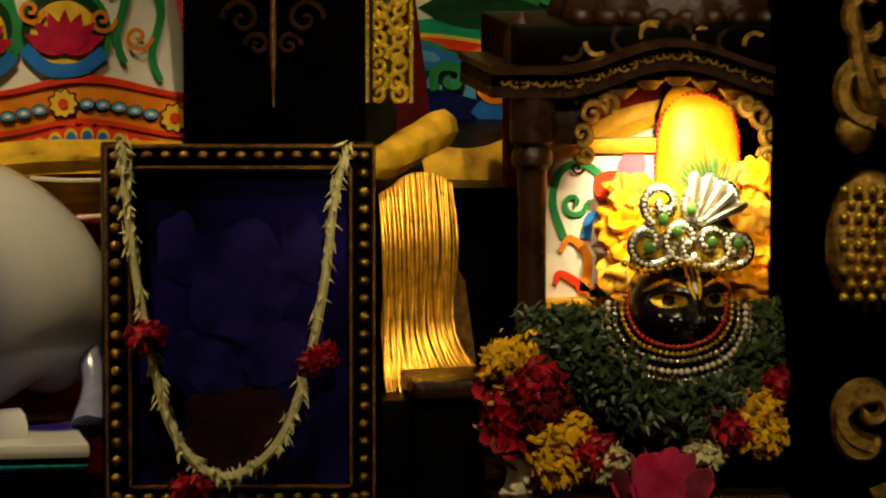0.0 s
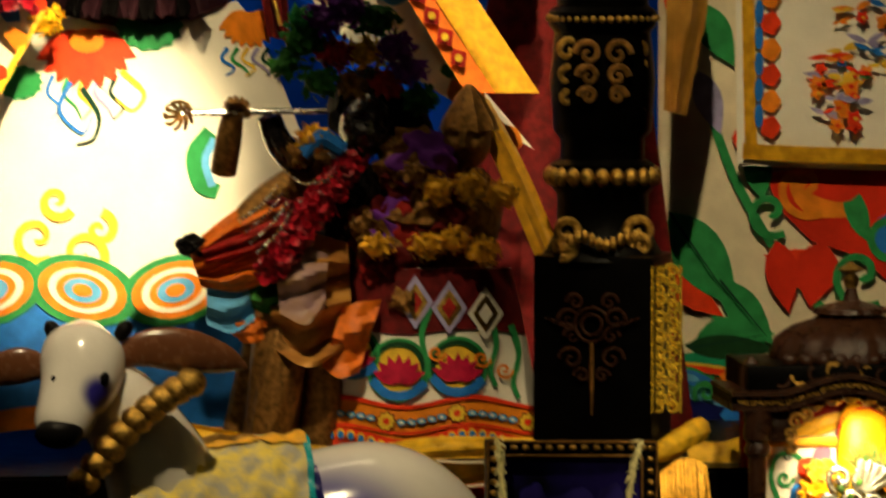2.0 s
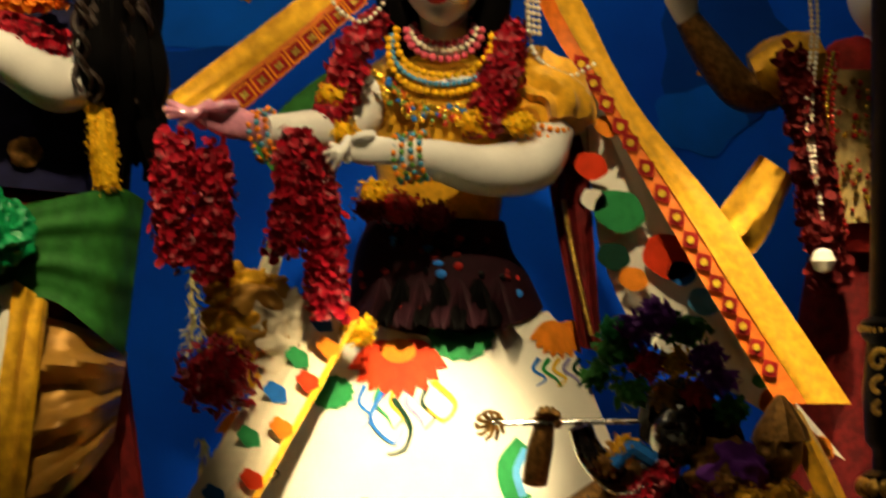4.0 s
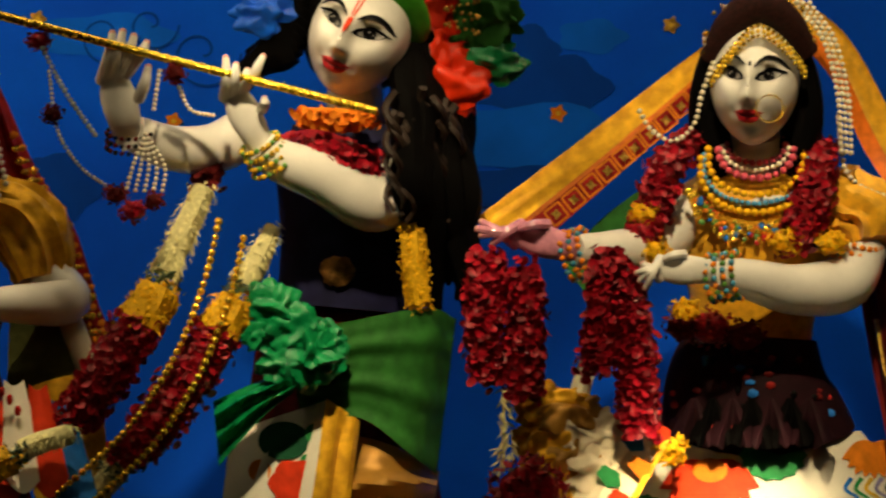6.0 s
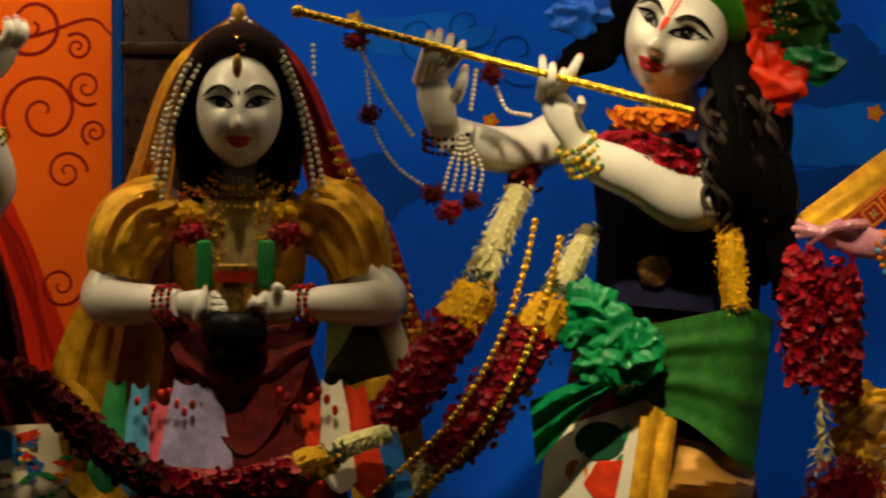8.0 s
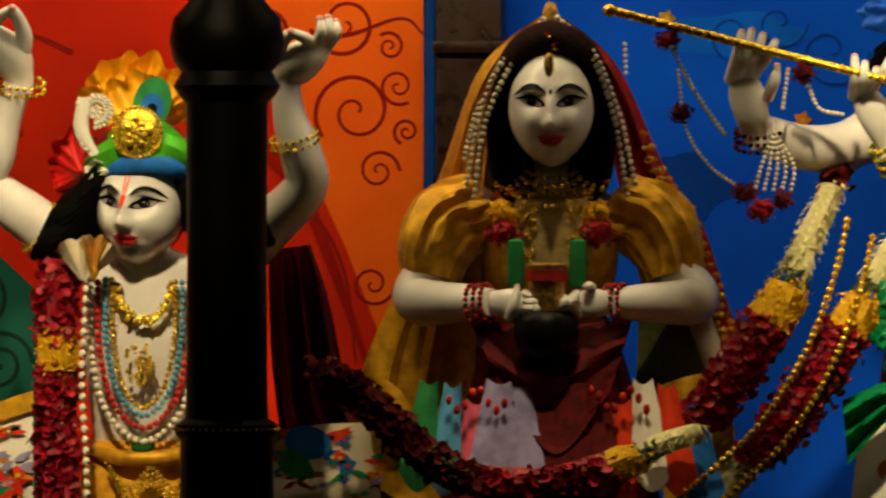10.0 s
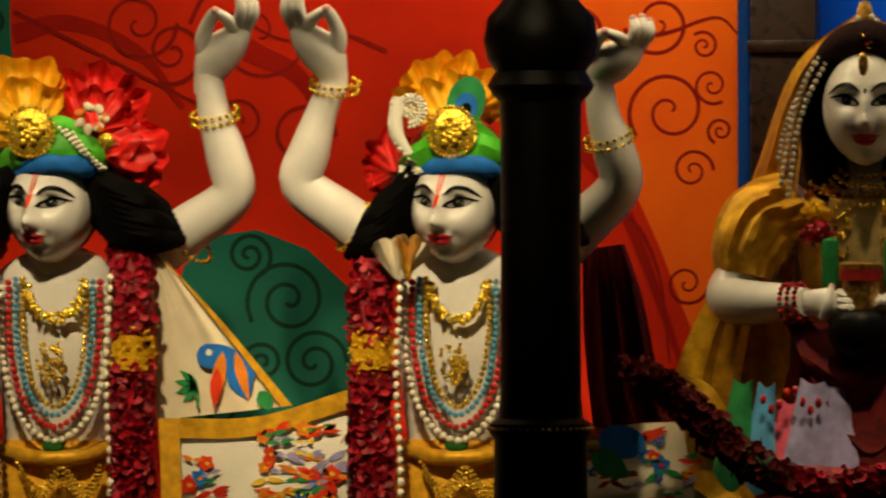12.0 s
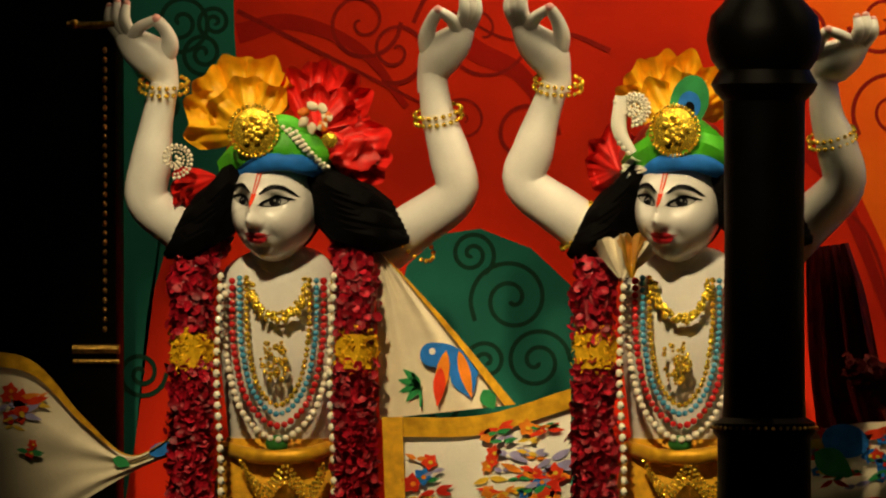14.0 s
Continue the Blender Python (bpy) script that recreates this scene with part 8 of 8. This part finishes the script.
# violet-blue patches with soft rims in the glaze colour, on belly, haunch and head
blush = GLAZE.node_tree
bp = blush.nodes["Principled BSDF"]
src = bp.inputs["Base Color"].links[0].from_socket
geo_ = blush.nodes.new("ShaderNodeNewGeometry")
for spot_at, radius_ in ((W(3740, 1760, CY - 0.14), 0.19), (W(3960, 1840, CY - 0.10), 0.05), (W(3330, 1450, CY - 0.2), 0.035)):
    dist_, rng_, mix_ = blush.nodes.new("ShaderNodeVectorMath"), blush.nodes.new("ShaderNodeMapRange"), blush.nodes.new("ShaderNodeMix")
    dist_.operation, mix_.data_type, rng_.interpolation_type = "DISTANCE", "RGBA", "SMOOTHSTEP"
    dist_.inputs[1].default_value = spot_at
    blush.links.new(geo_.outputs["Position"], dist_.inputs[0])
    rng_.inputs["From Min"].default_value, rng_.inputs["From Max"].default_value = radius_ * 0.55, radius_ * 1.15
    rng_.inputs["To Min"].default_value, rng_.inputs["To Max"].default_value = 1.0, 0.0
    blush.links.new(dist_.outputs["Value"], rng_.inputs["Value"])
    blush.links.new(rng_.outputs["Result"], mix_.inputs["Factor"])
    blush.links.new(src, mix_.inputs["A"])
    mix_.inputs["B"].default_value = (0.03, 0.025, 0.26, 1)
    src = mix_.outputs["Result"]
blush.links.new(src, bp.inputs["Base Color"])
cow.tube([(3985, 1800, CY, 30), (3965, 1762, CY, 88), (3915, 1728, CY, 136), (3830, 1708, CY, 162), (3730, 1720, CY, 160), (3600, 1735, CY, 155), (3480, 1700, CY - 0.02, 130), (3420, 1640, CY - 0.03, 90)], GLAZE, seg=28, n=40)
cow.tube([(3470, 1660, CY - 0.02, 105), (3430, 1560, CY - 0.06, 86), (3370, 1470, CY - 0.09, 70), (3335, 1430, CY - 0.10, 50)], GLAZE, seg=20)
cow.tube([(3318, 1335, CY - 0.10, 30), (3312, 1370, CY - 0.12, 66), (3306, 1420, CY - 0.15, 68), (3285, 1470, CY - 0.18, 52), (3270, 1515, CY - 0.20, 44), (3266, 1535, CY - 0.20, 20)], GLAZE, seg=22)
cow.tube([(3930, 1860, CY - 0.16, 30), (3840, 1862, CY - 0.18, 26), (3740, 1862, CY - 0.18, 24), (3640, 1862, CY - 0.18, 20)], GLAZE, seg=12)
cow.tube([(3362, 1395, CY - 0.12, 14), (3420, 1372, CY - 0.12, 30), (3490, 1375, CY - 0.12, 36), (3560, 1390, CY - 0.11, 24), (3600, 1405, CY - 0.10, 4)], mat("brown_glaze", (0.16, 0.06, 0.025), 0.25, coat=0.5, bump=0.03), seg=14, flat=0.35)
cow.tube([(3258, 1405, CY - 0.12, 14), (3200, 1400, CY - 0.12, 30), (3140, 1415, CY - 0.11, 22), (3105, 1425, CY - 0.10, 4)], MATS["brown_glaze"], seg=14, flat=0.35)
cow.ball(3382, 1340, CY - 0.12, 14, 20, 14, INK, 2, tilt=30)
cow.ball(3258, 1340, CY - 0.12, 14, 20, 14, INK, 2, tilt=-30)
cow.ball(3268, 1520, CY - 0.225, 40, 26, 26, INK, 3)
cow.ball(3345, 1425, CY - 0.20, 12, 14, 12, INK, 2)
cow.ball(3262, 1428, CY - 0.195, 10, 13, 12, INK, 2)
cow.tube([(4000, 1740, CY - 0.04, 14), (4012, 1800, CY - 0.08, 12), (4008, 1850, CY - 0.12, 20)], mat("blue_grey_glaze", (0.25, 0.26, 0.42), 0.2, coat=0.5, bump=0.02), seg=10)
thing("cow_statue", cow, "white glazed porcelain cow lying on a low base", "statue")
bs = Shape().slab(3600, 1868, 4012, 1890, CY - 0.24, CY + 0.18, GLAZE, 6)
bt = Shape().slab(3600, 1889, 4010, 1902, CY - 0.236, CY + 0.18, TEALP, 4)
thing("cow_plinth", [("slab", Shape().slab(3590, 1902, 4012, 1948, CY - 0.22, CY + 0.16, BLACKWOOD, 4), "dark wooden slab"), ("plinth", bs, "white glazed plinth"), ("teal_rim", bt, "teal glazed rim")], "white glazed base with a teal rim under the cow", "base")
bb = []
for i in range(9):
    k = i / 8
    bb.append(("bell", Shape().ball(3500 - 190 * k, 1432 + 175 * k - 22 * math.sin(k * 3.1), CY - 0.17, 27, 24, 26, OLDGOLD, 3, 0.08), ""))
bb.append(("cord", Shape().tube([(3510, 1425, CY - 0.15, 6), (3400, 1500, CY - 0.165, 6), (3300, 1612, CY - 0.16, 6)], GOLDCLOTH, seg=8), "gold cord"))
thing("bell_collar", bb, "collar of dull gold balls round the cow's neck", "collar")
QUILT = mat("quilted_brocade", (0.78, 0.62, 0.12), 0.7, second=(0.40, 0.38, 0.31), scale=34, bump=1.0)


def saddle(s, t):
    a = 0.10 + 2.1 * t
    u = 3385 + 315 * s
    r = 178 + 5 * math.sin(s * 40) * math.sin(t * 30) + 8 * noise.noise(Vector((s * 12, t * 12, 0)))
    c = W(u, 1715 + 8 * math.cos(s * 3), CY)
    return c + Vector((0, -math.sin(a) * r, math.cos(a) * r)) / 1000


sd = Shape().sheet(saddle, 60, 40, QUILT, 0.004)
se = Shape().sheet(lambda s, t: saddle(s, 0.02 + 0.1 * t) + Vector((0, -0.003, 0.004)), 40, 4, YELLOW, 0.002).sheet(lambda s, t: saddle(s, 0.90 + 0.1 * t) + Vector((0, -0.005, 0)), 40, 4, YELLOW, 0.002)
so = Shape().sheet(lambda s, t: saddle(0.985 + 0.035 * s, t) + Vector((0, -0.005, 0)), 4, 40, TEALP, 0.003)
sn = Shape().sheet(lambda s, t: saddle(1.005 + 0.12 * s * (0.3 + t), 0.30 + 0.7 * t) + Vector((0, -0.001, 0)), 6, 30, mat("navy_glaze", (0.012, 0.012, 0.12), 0.25, coat=0.4, bump=0.02), 0.003)
thing("saddle_cloth", [("navy_edge", sn, "navy blue edging"), ("quilt", sd, "grey and yellow quilted cloth"), ("yellow_edge", se, "yellow edging"), ("teal_edge", so, "teal edging")], "quilted grey and yellow brocade blanket over the cow", "blanket")

# ---------------------------------------------------------------- wooden shrine
SY = -0.86
SU = 4672
dome, corn, frz, posts, carv = Shape(), Shape(), Shape(), Shape(), Shape()
dome.lathe(SU, SY + 0.16, [(1262, 8), (1285, 14), (1298, 60), (1306, 64), (1312, 50), (1330, 100), (1352, 128), (1380, 138), (1402, 134)], BROWNWOOD, seg=64, ripple=0.035, lobes=16)
fin = Shape().lathe(SU, SY + 0.16, [(1215, 2), (1222, 10), (1230, 24), (1238, 8), (1246, 14), (1262, 10)], OLDGOLD, seg=16)


def arch(u):
    x = max(-1, min(1, (u - SU) / 135))
    return -32 * (0.5 + 0.5 * math.cos(x * math.pi))


for v0, v1_, out, m_ in ((1448, 1456, 0.026, BROWNWOOD), (1458, 1470, 0.010, BLACKWOOD), (1470, 1482, 0.014, BROWNWOOD)):
    corn.sheet(lambda s, t, v0=v0, v1_=v1_, out=out: W(4462 + 420 * s, v0 + (v1_ - v0) * t + arch(4462 + 420 * s), SY - out), 60, 3, m_, 0.20 + out)
for i in range(40):
    u = 4478 + 10.2 * i
    curl(frz, u, 1464 + arch(u), SY - 0.013, 7, OLDGOLD, 2.2, i, 1 if i % 2 else -1, 1.2)
scal = Shape()
for i in range(9):
    u = 4545 + 32 * i
    scal.lathe(u, SY + 0.02, [(1478 + arch(u), 18), (1488 + arch(u), 18), (1500 + arch(u), 6)], BROWNWOOD, seg=12)
for k in (-1, 1):
    for j, (du, v, r) in enumerate(((96, 1500, 16), (80, 1488, 12), (108, 1522, 13), (104, 1545, 10))):
        curl(carv, SU + k * du, v, SY - 0.004, r, OLDGOLD, 4.5, j, k)
    carv.slab(SU + k * 118 - 20, 1485, SU + k * 118 + 20, 1535, SY + 0.01, SY + 0.03, BROWNWOOD, 3)
for u in (4508, 4838):
    posts.lathe(u, SY + 0.01, [(1480, 24), (1530, 24), (1536, 18), (1544, 22), (1556, 22), (1562, 16), (1600, 15), (1945, 15)], BROWNWOOD, seg=18)
crest = Shape()
for k in range(-4, 5):
    curl(crest, SU + 30 * k, 1408 + 4 * abs(k), SY + 0.005, 15, OLDGOLD if k % 2 else BROWNWOOD, 5, k, 1 if k > 0 else -1)
    crest.ball(SU + 30 * k + 12, 1392, SY + 0.03, 14, 12, 12, BROWNWOOD, 2, 0.2)
for u in (4496, 4850):
    crest.lathe(u, SY + 0.05, [(1385, 4), (1395, 12), (1410, 18), (1440, 20)], BROWNWOOD, seg=14)
roof = Shape().slab(4490, 1396, 4852, 1450, SY + 0.002, SY + 0.24, BLACKWOOD, 6)
bp = Shape().slab(4480, 1440, 4866, 1945, SY + 0.25, SY + 0.28, REDCLOTH, 2)
fl_base = Shape().slab(4470, 1925, 4880, 1948, SY - 0.10, SY + 0.27, BROWNWOOD, 5)
thing("wooden_shrine", [("dome", dome, "fluted brown dome"), ("finial", fin, "gilt finial"), ("roof_block", roof), ("cornice", corn, "arched brown cornice"), ("frieze", frz, "gilt carved frieze"), ("scallops", scal), ("bracket_carving", carv, "gilt scroll brackets"),
                        ("crest", crest, "carved scroll crest"), ("post", posts, "turned posts"), ("back_panel", bp, "dark red cloth back"), ("base", fl_base)], "dark carved wooden shrine with a fluted dome", "shrine")
cloth, edge, mo = Shape(), Shape(), Shape()
cloth.slab(4514, 1532, 4650, 1720, SY + 0.09, SY + 0.10, WHITE, 2)
edge.slab(4508, 1526, 4524, 1724, SY + 0.078, SY + 0.10, GOLDCLOTH, 3).slab(4524, 1526, 4650, 1545, SY + 0.078, SY + 0.10, GOLDCLOTH, 3).slab(4524, 1706, 4650, 1722, SY + 0.078, SY + 0.10, GOLDCLOTH, 3)
ym = flat(SY + 0.088)
mo.line([(4545, 1640), (4532, 1600), (4540, 1565), (4565, 1555), (4590, 1570)], 9, GREENP, ym, 0.002, n=30)
mo.line(spiral(4556, 1600, 16, 1.2), 6, GREENP, ym, 0.003, n=24).line(spiral(4560, 1560, 8, 1.3), 3, INK, ym, 0.004, n=20)
mo.paint(leafshape(4582, 1568, 48, 40, 40), SCARLET, ym, 0.004).paint(oval(4622, 1560, 16, 22, 20), PINK, ym, 0.003)
for p, m_ in (([(4568, 1700), (4572, 1660), (4552, 1640), (4540, 1655)], ORANGEP), ([(4568, 1700), (4560, 1690), (4540, 1680), (4534, 1692)], SCARLET), ([(4570, 1705), (4590, 1690), (4600, 1665), (4592, 1650)], ORANGEP), ([(4570, 1640), (4575, 1615), (4590, 1612)], BLUEP), ([(4575, 1705), (4590, 1700), (4602, 1706)], BLUEP)):
    mo.line(p, 12, m_, ym, 0.003, n=24, taper=0.5)
thing("painted_side_panel", [("cloth", cloth, "white painted cloth"), ("border", edge, "gold border"), ("motifs", mo, "green, red and blue scrolls")], "white panel with painted scrolls and gold border", "panel")
val = Shape().tube([(4560, 1560, SY + 0.14, 10), (4620, 1535, SY + 0.14, 10), (4690, 1510, SY + 0.14, 10), (4740, 1498, SY + 0.14, 8)], WHITE, seg=10)
val2 = Shape()
between(val2, [(4540, 1540, SY + 0.17), (4620, 1490, SY + 0.15), (4760, 1470, SY + 0.15)], [(4545, 1560, SY + 0.17), (4640, 1530, SY + 0.15), (4760, 1500, SY + 0.15)], YELLOW, 20, 8, 1, 0.006)
thing("inner_valance", [("cloth", val2, "bright gold cloth"), ("roll", val, "white rolled edge")], "bright gold cloth swag inside the shrine", "valance")
cush, pip = Shape(), Shape()
cush.tube([(4697, 1482, SY + 0.10, 30), (4697, 1500, SY + 0.09, 42), (4697, 1600, SY + 0.08, 48), (4697, 1720, SY + 0.08, 50)], mat("amber_satin", (0.95, 0.4, 0.006), 0.35, var=0.25, scale=40, bump=0.2), seg=24, flat=0.4, n=20)
pip.beads([(4652, 1640, SY + 0.085, 0), (4650, 1540, SY + 0.085, 0), (4660, 1495, SY + 0.085, 0), (4697, 1474, SY + 0.085, 0), (4734, 1495, SY + 0.085, 0), (4744, 1540, SY + 0.085, 0), (4744, 1640, SY + 0.085, 0)], 3, REDBEAD)
thing("throne_cushion", [("cushion", cush, "glossy orange yellow satin"), ("piping", pip, "red bead piping")], "upright orange satin cushion behind the black statue", "cushion")
for k, (u, v) in enumerate(((4620, 1590), (4612, 1625), (4625, 1655), (4610, 1680), (4628, 1700), (4770, 1570), (4765, 1610), (4772, 1650), (4762, 1690))):
    thing("satin_rosette", puff(Shape(), u, v, SY + 0.05, 24, 22, MATS["amber_satin"] if k % 3 else YELLOW, 5, k), "orange satin rosette beside the black statue", "rosette", "satin rosettes")
st_ = Shape()
hs_ = Head(4676, 1712, SY + 0.02, 58, 56, 4)
hs_.skull(st_, DARKSKIN)
for k in (-1, 1):
    hs_.patch(st_, [(k * 0.45 + 0.30 * math.cos(a), 0.15 + 0.14 * math.sin(a)) for a in [6.283 * i / 16 for i in range(16)]], GOLD, 0.02)
    hs_.patch(st_, oval(k * 0.45, 0.15, 0.11, 0.10, n=12), INK, 0.035)
    hs_.stroke(st_, [(k * 0.15, 0.42), (k * 0.5, 0.52), (k * 0.85, 0.30)], 0.07, GOLD)
hs_.patch(st_, [(-0.3, -0.5), (0, -0.44), (0.3, -0.5), (0.15, -0.66), (-0.15, -0.66)], MAROON, 0.02)
for k in (-0.1, 0.1):
    hs_.stroke(st_, [(k, 0.85), (k, 0.5), (k * 0.4, 0.2)], 0.07, YELLOWP)
hs_.stroke(st_, [(0, 0.8), (0, 0.5), (0, 0.3)], 0.08, WHITE)
for i in range(14):
    hs_.patch(st_, oval(-0.8 + 1.6 * random.random(), -0.1 - 0.3 * random.random(), 0.025, 0.025, n=6), WHITE, 0.03)
st_.tube([(4676, 1760, SY + 0.06, 50), (4676, 1800, SY + 0.06, 100), (4676, 1930, SY + 0.06, 125)], BLACKWOOD, seg=20, flat=0.6)
thing("black_statue", st_, "small black stone statue head with gold painted eyes", "statue", "small statues")
crown, gems = Shape(), Shape()
for (cu, cv, r, st0, h) in ((4640, 1645, 30, 0, 1), (4710, 1645, 32, 3, -1), (4738, 1650, 22, 2, -1), (4655, 1600, 24, 2, 1), (4680, 1640, 26, 1, 1), (4700, 1605, 30, 0, -1), (4722, 1598, 26, 3, 1)):
    p = spiral(cu, cv, r, 1.3, st0, h)
    crown.beads([(a, b, SY - 0.055, 0) for a, b in p], 2.8, PEARL)
    crown.tube([(a, b, SY - 0.05, 5) for a, b in p], SILVER, seg=6, n=30, flat=0.5)
crown.paint([(4616, 1668), (4640, 1610), (4676, 1590), (4720, 1600), (4745, 1640), (4742, 1668), (4680, 1664)], GOLD, flat(SY - 0.046), 0.0)
fan(crown, 4690, 1630, SY - 0.05, 10, 62, 20, 95, 5, WHITE, 0.008)
crown.beads([(4612, 1668, SY - 0.055, 0), (4640, 1676, SY - 0.06, 0), (4680, 1668, SY - 0.062, 0), (4720, 1676, SY - 0.06, 0), (4745, 1668, SY - 0.055, 0)], 4, GOLD)
for u, v in ((4656, 1618), (4688, 1606), (4640, 1650), (4672, 1632), (4712, 1644), (4742, 1645)):
    gems.ball(u, v, SY - 0.062, 6, 7, 4, GREENBEAD, 2)
thing("silver_headdress", [("filigree", crown, "silver and pearl filigree"), ("emerald", gems, "green stones")], "silver and pearl crown with green stones", "crown")
pf_, pe = Shape(), Shape()
for i in range(60):
    a = radians(35 + 110 * i / 59)
    L = random.uniform(50, 72)
    pf_.tube([(4710, 1612, SY - 0.03, 1.0), (4710 + 0.55 * L * math.cos(a), 1600 - 0.55 * L * math.sin(a), SY - 0.03, 0.8), (4708 + L * math.cos(a) * 0.9, 1600 - L * math.sin(a), SY - 0.03, 0.4)], [DGREEN, BRASS, OLDGOLD, GREENP][i % 4], seg=4, n=6)
pe.paint(oval(4711, 1590, 14, 16), GREENP, flat(SY - 0.035), 0.003).paint(oval(4711, 1592, 11, 12), BLUEP, flat(SY - 0.035), 0.006).paint(oval(4711, 1594, 6, 6), SKYDARK, flat(SY - 0.035), 0.009)
thing("peacock_feather", [("barbs", pf_, "green and bronze barbs"), ("eye", pe, "blue feather eye")], "peacock feather standing in the silver crown", "feather")
for v0, a, v1_, r, m_, nm in ((1705, 62, 1770, 3.2, GOLD, "gold"), (1712, 70, 1778, 3.2, SILVER, "silver"), (1712, 78, 1790, 3.6, PEARL, "pearl"), (1716, 84, 1800, 3.4, SILVER, "silver"), (1700, 56, 1762, 3, REDBEAD, "red")):
    necklace("bead_necklace", loop(4672, v0, a, v1_, SY - 0.075), r, m_, nm + " bead necklace on the black statue")
garland([(4520, 1735, SY - 0.02, 30), (4550, 1740, SY - 0.05, 42), (4590, 1790, SY - 0.07, 44), (4660, 1835, SY - 0.08, 46), (4730, 1810, SY - 0.07, 44), (4775, 1760, SY - 0.05, 40), (4790, 1720, SY - 0.03, 30)], [(0, 1, LEAF, "leaves")], "thick garland of small dark green leaves", 13, 1.1)
garland([(4490, 1760, SY - 0.05, 26), (4480, 1820, SY - 0.06, 30), (4500, 1880, SY - 0.06, 30)], [(0, 0.5, MARIGOLD, "yellow_petals"), (0.3, 1, ROSE, "red_petals")], "side garland of red roses and yellow flowers", 17)
for u, v, r, m_, lab in ((4475, 1775, 24, MARIGOLD, "pale yellow chrysanthemum"), (4510, 1800, 34, ROSE, "dark red rose"), (4540, 1860, 36, MARIGOLD, "yellow chrysanthemum"), (4535, 1895, 32, MARIGOLD, "yellow chrysanthemum"), (4570, 1880, 34, ROSE, "dark magenta rose"), (4590, 1890, 26, BUD, "white chrysanthemum"),
                         (4760, 1830, 32, MARIGOLD, "yellow chrysanthemum"), (4770, 1860, 30, MARIGOLD, "yellow chrysanthemum"), (4730, 1850, 34, ROSE, "dark red rose"), (4705, 1880, 22, BUD, "white bud flower"), (4520, 1830, 34, MAROON, "dark red rose"), (4785, 1800, 20, ROSE, "dark red rose")):
    bunch(u, v, SY - 0.09, r, m_, lab + " tucked in the shrine garland", 90, 15)
rs_parts = []
ROSEPINK = mat("rose_pink_petal", (0.72, 0.035, 0.15), 0.45, second=(0.5, 0.015, 0.07), scale=40, bump=0.15, sheen=0.1)
for count, rr_, hh_, curl_ in ((3, 20, 92, 0.0), (5, 34, 88, 0.12), (6, 50, 76, 0.45)):
    for i in range(count):
        def pet(s, t, a=i * 6.283 / count + rr_ * 0.05, rr_=rr_, hh_=hh_, curl_=curl_):
            b = a + (s - 0.5) * 9.0 / (count + 1.5)
            e = abs(2 * s - 1)
            r = rr_ * (0.30 + 0.70 * math.sin(1.57 * t ** 0.7)) * (1 + 0.06 * e) + curl_ * 22 * max(0, t - 0.7)
            h = hh_ * (t - curl_ * 0.9 * max(0, t - 0.75)) * (1 - 0.30 * e ** 3)
            return W(4656 + r * 1.05 * math.cos(b), 1966 - h, SY - 0.13 + math.sin(b) * r / 1000)
        rs_parts.append(("petal", Shape().sheet(pet, 10, 8, ROSEPINK, 0.0012), ""))
thing("pink_rose", rs_parts, "large open pink rose at the statue's foot", "rose")
lo_ = Shape()
between(lo_, [(4440, 1850, SY - 0.02), (4480, 1900, SY - 0.04), (4460, 1945, SY - 0.06)], [(4500, 1850, SY - 0.02), (4520, 1900, SY - 0.04), (4500, 1945, SY - 0.06)], CREAM, 12, 6, 1, 0.006)
thing("offering_cloth", lo_, "creased cream cloth on the shrine step", "cloth", "loose cloths")
# hanging cloth with a gold border beside the column
hc, hbr, hf = Shape(), Shape(), Shape()
between(hc, [(4455, -420, 0.225), (4600, -420, 0.225), (4900, -420, 0.225)], [(4470, 1046, 0.225), (4600, 1052, 0.225), (4900, 1060, 0.225)], WHITE, 20, 16, 0.8, 0.006)
between(hbr, [(4464, 200, 0.21), (4484, 1030, 0.21)], [(4486, 200, 0.21), (4506, 1030, 0.21)], GOLDCLOTH, 10, 3, 0.2, 0.001)
between(hbr, [(4480, 1008, 0.208), (4600, 1014, 0.208), (4900, 1022, 0.208)], [(4480, 1036, 0.208), (4600, 1042, 0.208), (4900, 1050, 0.208)], GOLDCLOTH, 16, 3, 0.2, 0.001)
for i in range(9):
    hf.paint(oval(4528, 980 - 46 * i, 18, 20, n=16, lobes=5, depth=0.1), SCARLET if i % 2 == 0 else ORANGEP, flat(0.212), 0.004).paint(oval(4508, 960 - 46 * i, 8, 22, n=12), BLUEP, flat(0.212), 0.005)
blossoms_on(hf, 4610, 4700, 880, 990, 0.212, 22, 21)
blossoms_on(hf, 4610, 4780, 760, 880, 0.212, 20, 22)
thing("hanging_cloth", [("cloth", hc, "white cloth"), ("border", hbr, "gold border"), ("painted_flowers", hf, "red and blue flowers")], "white hanging cloth with gold border and flowers", "hanging")
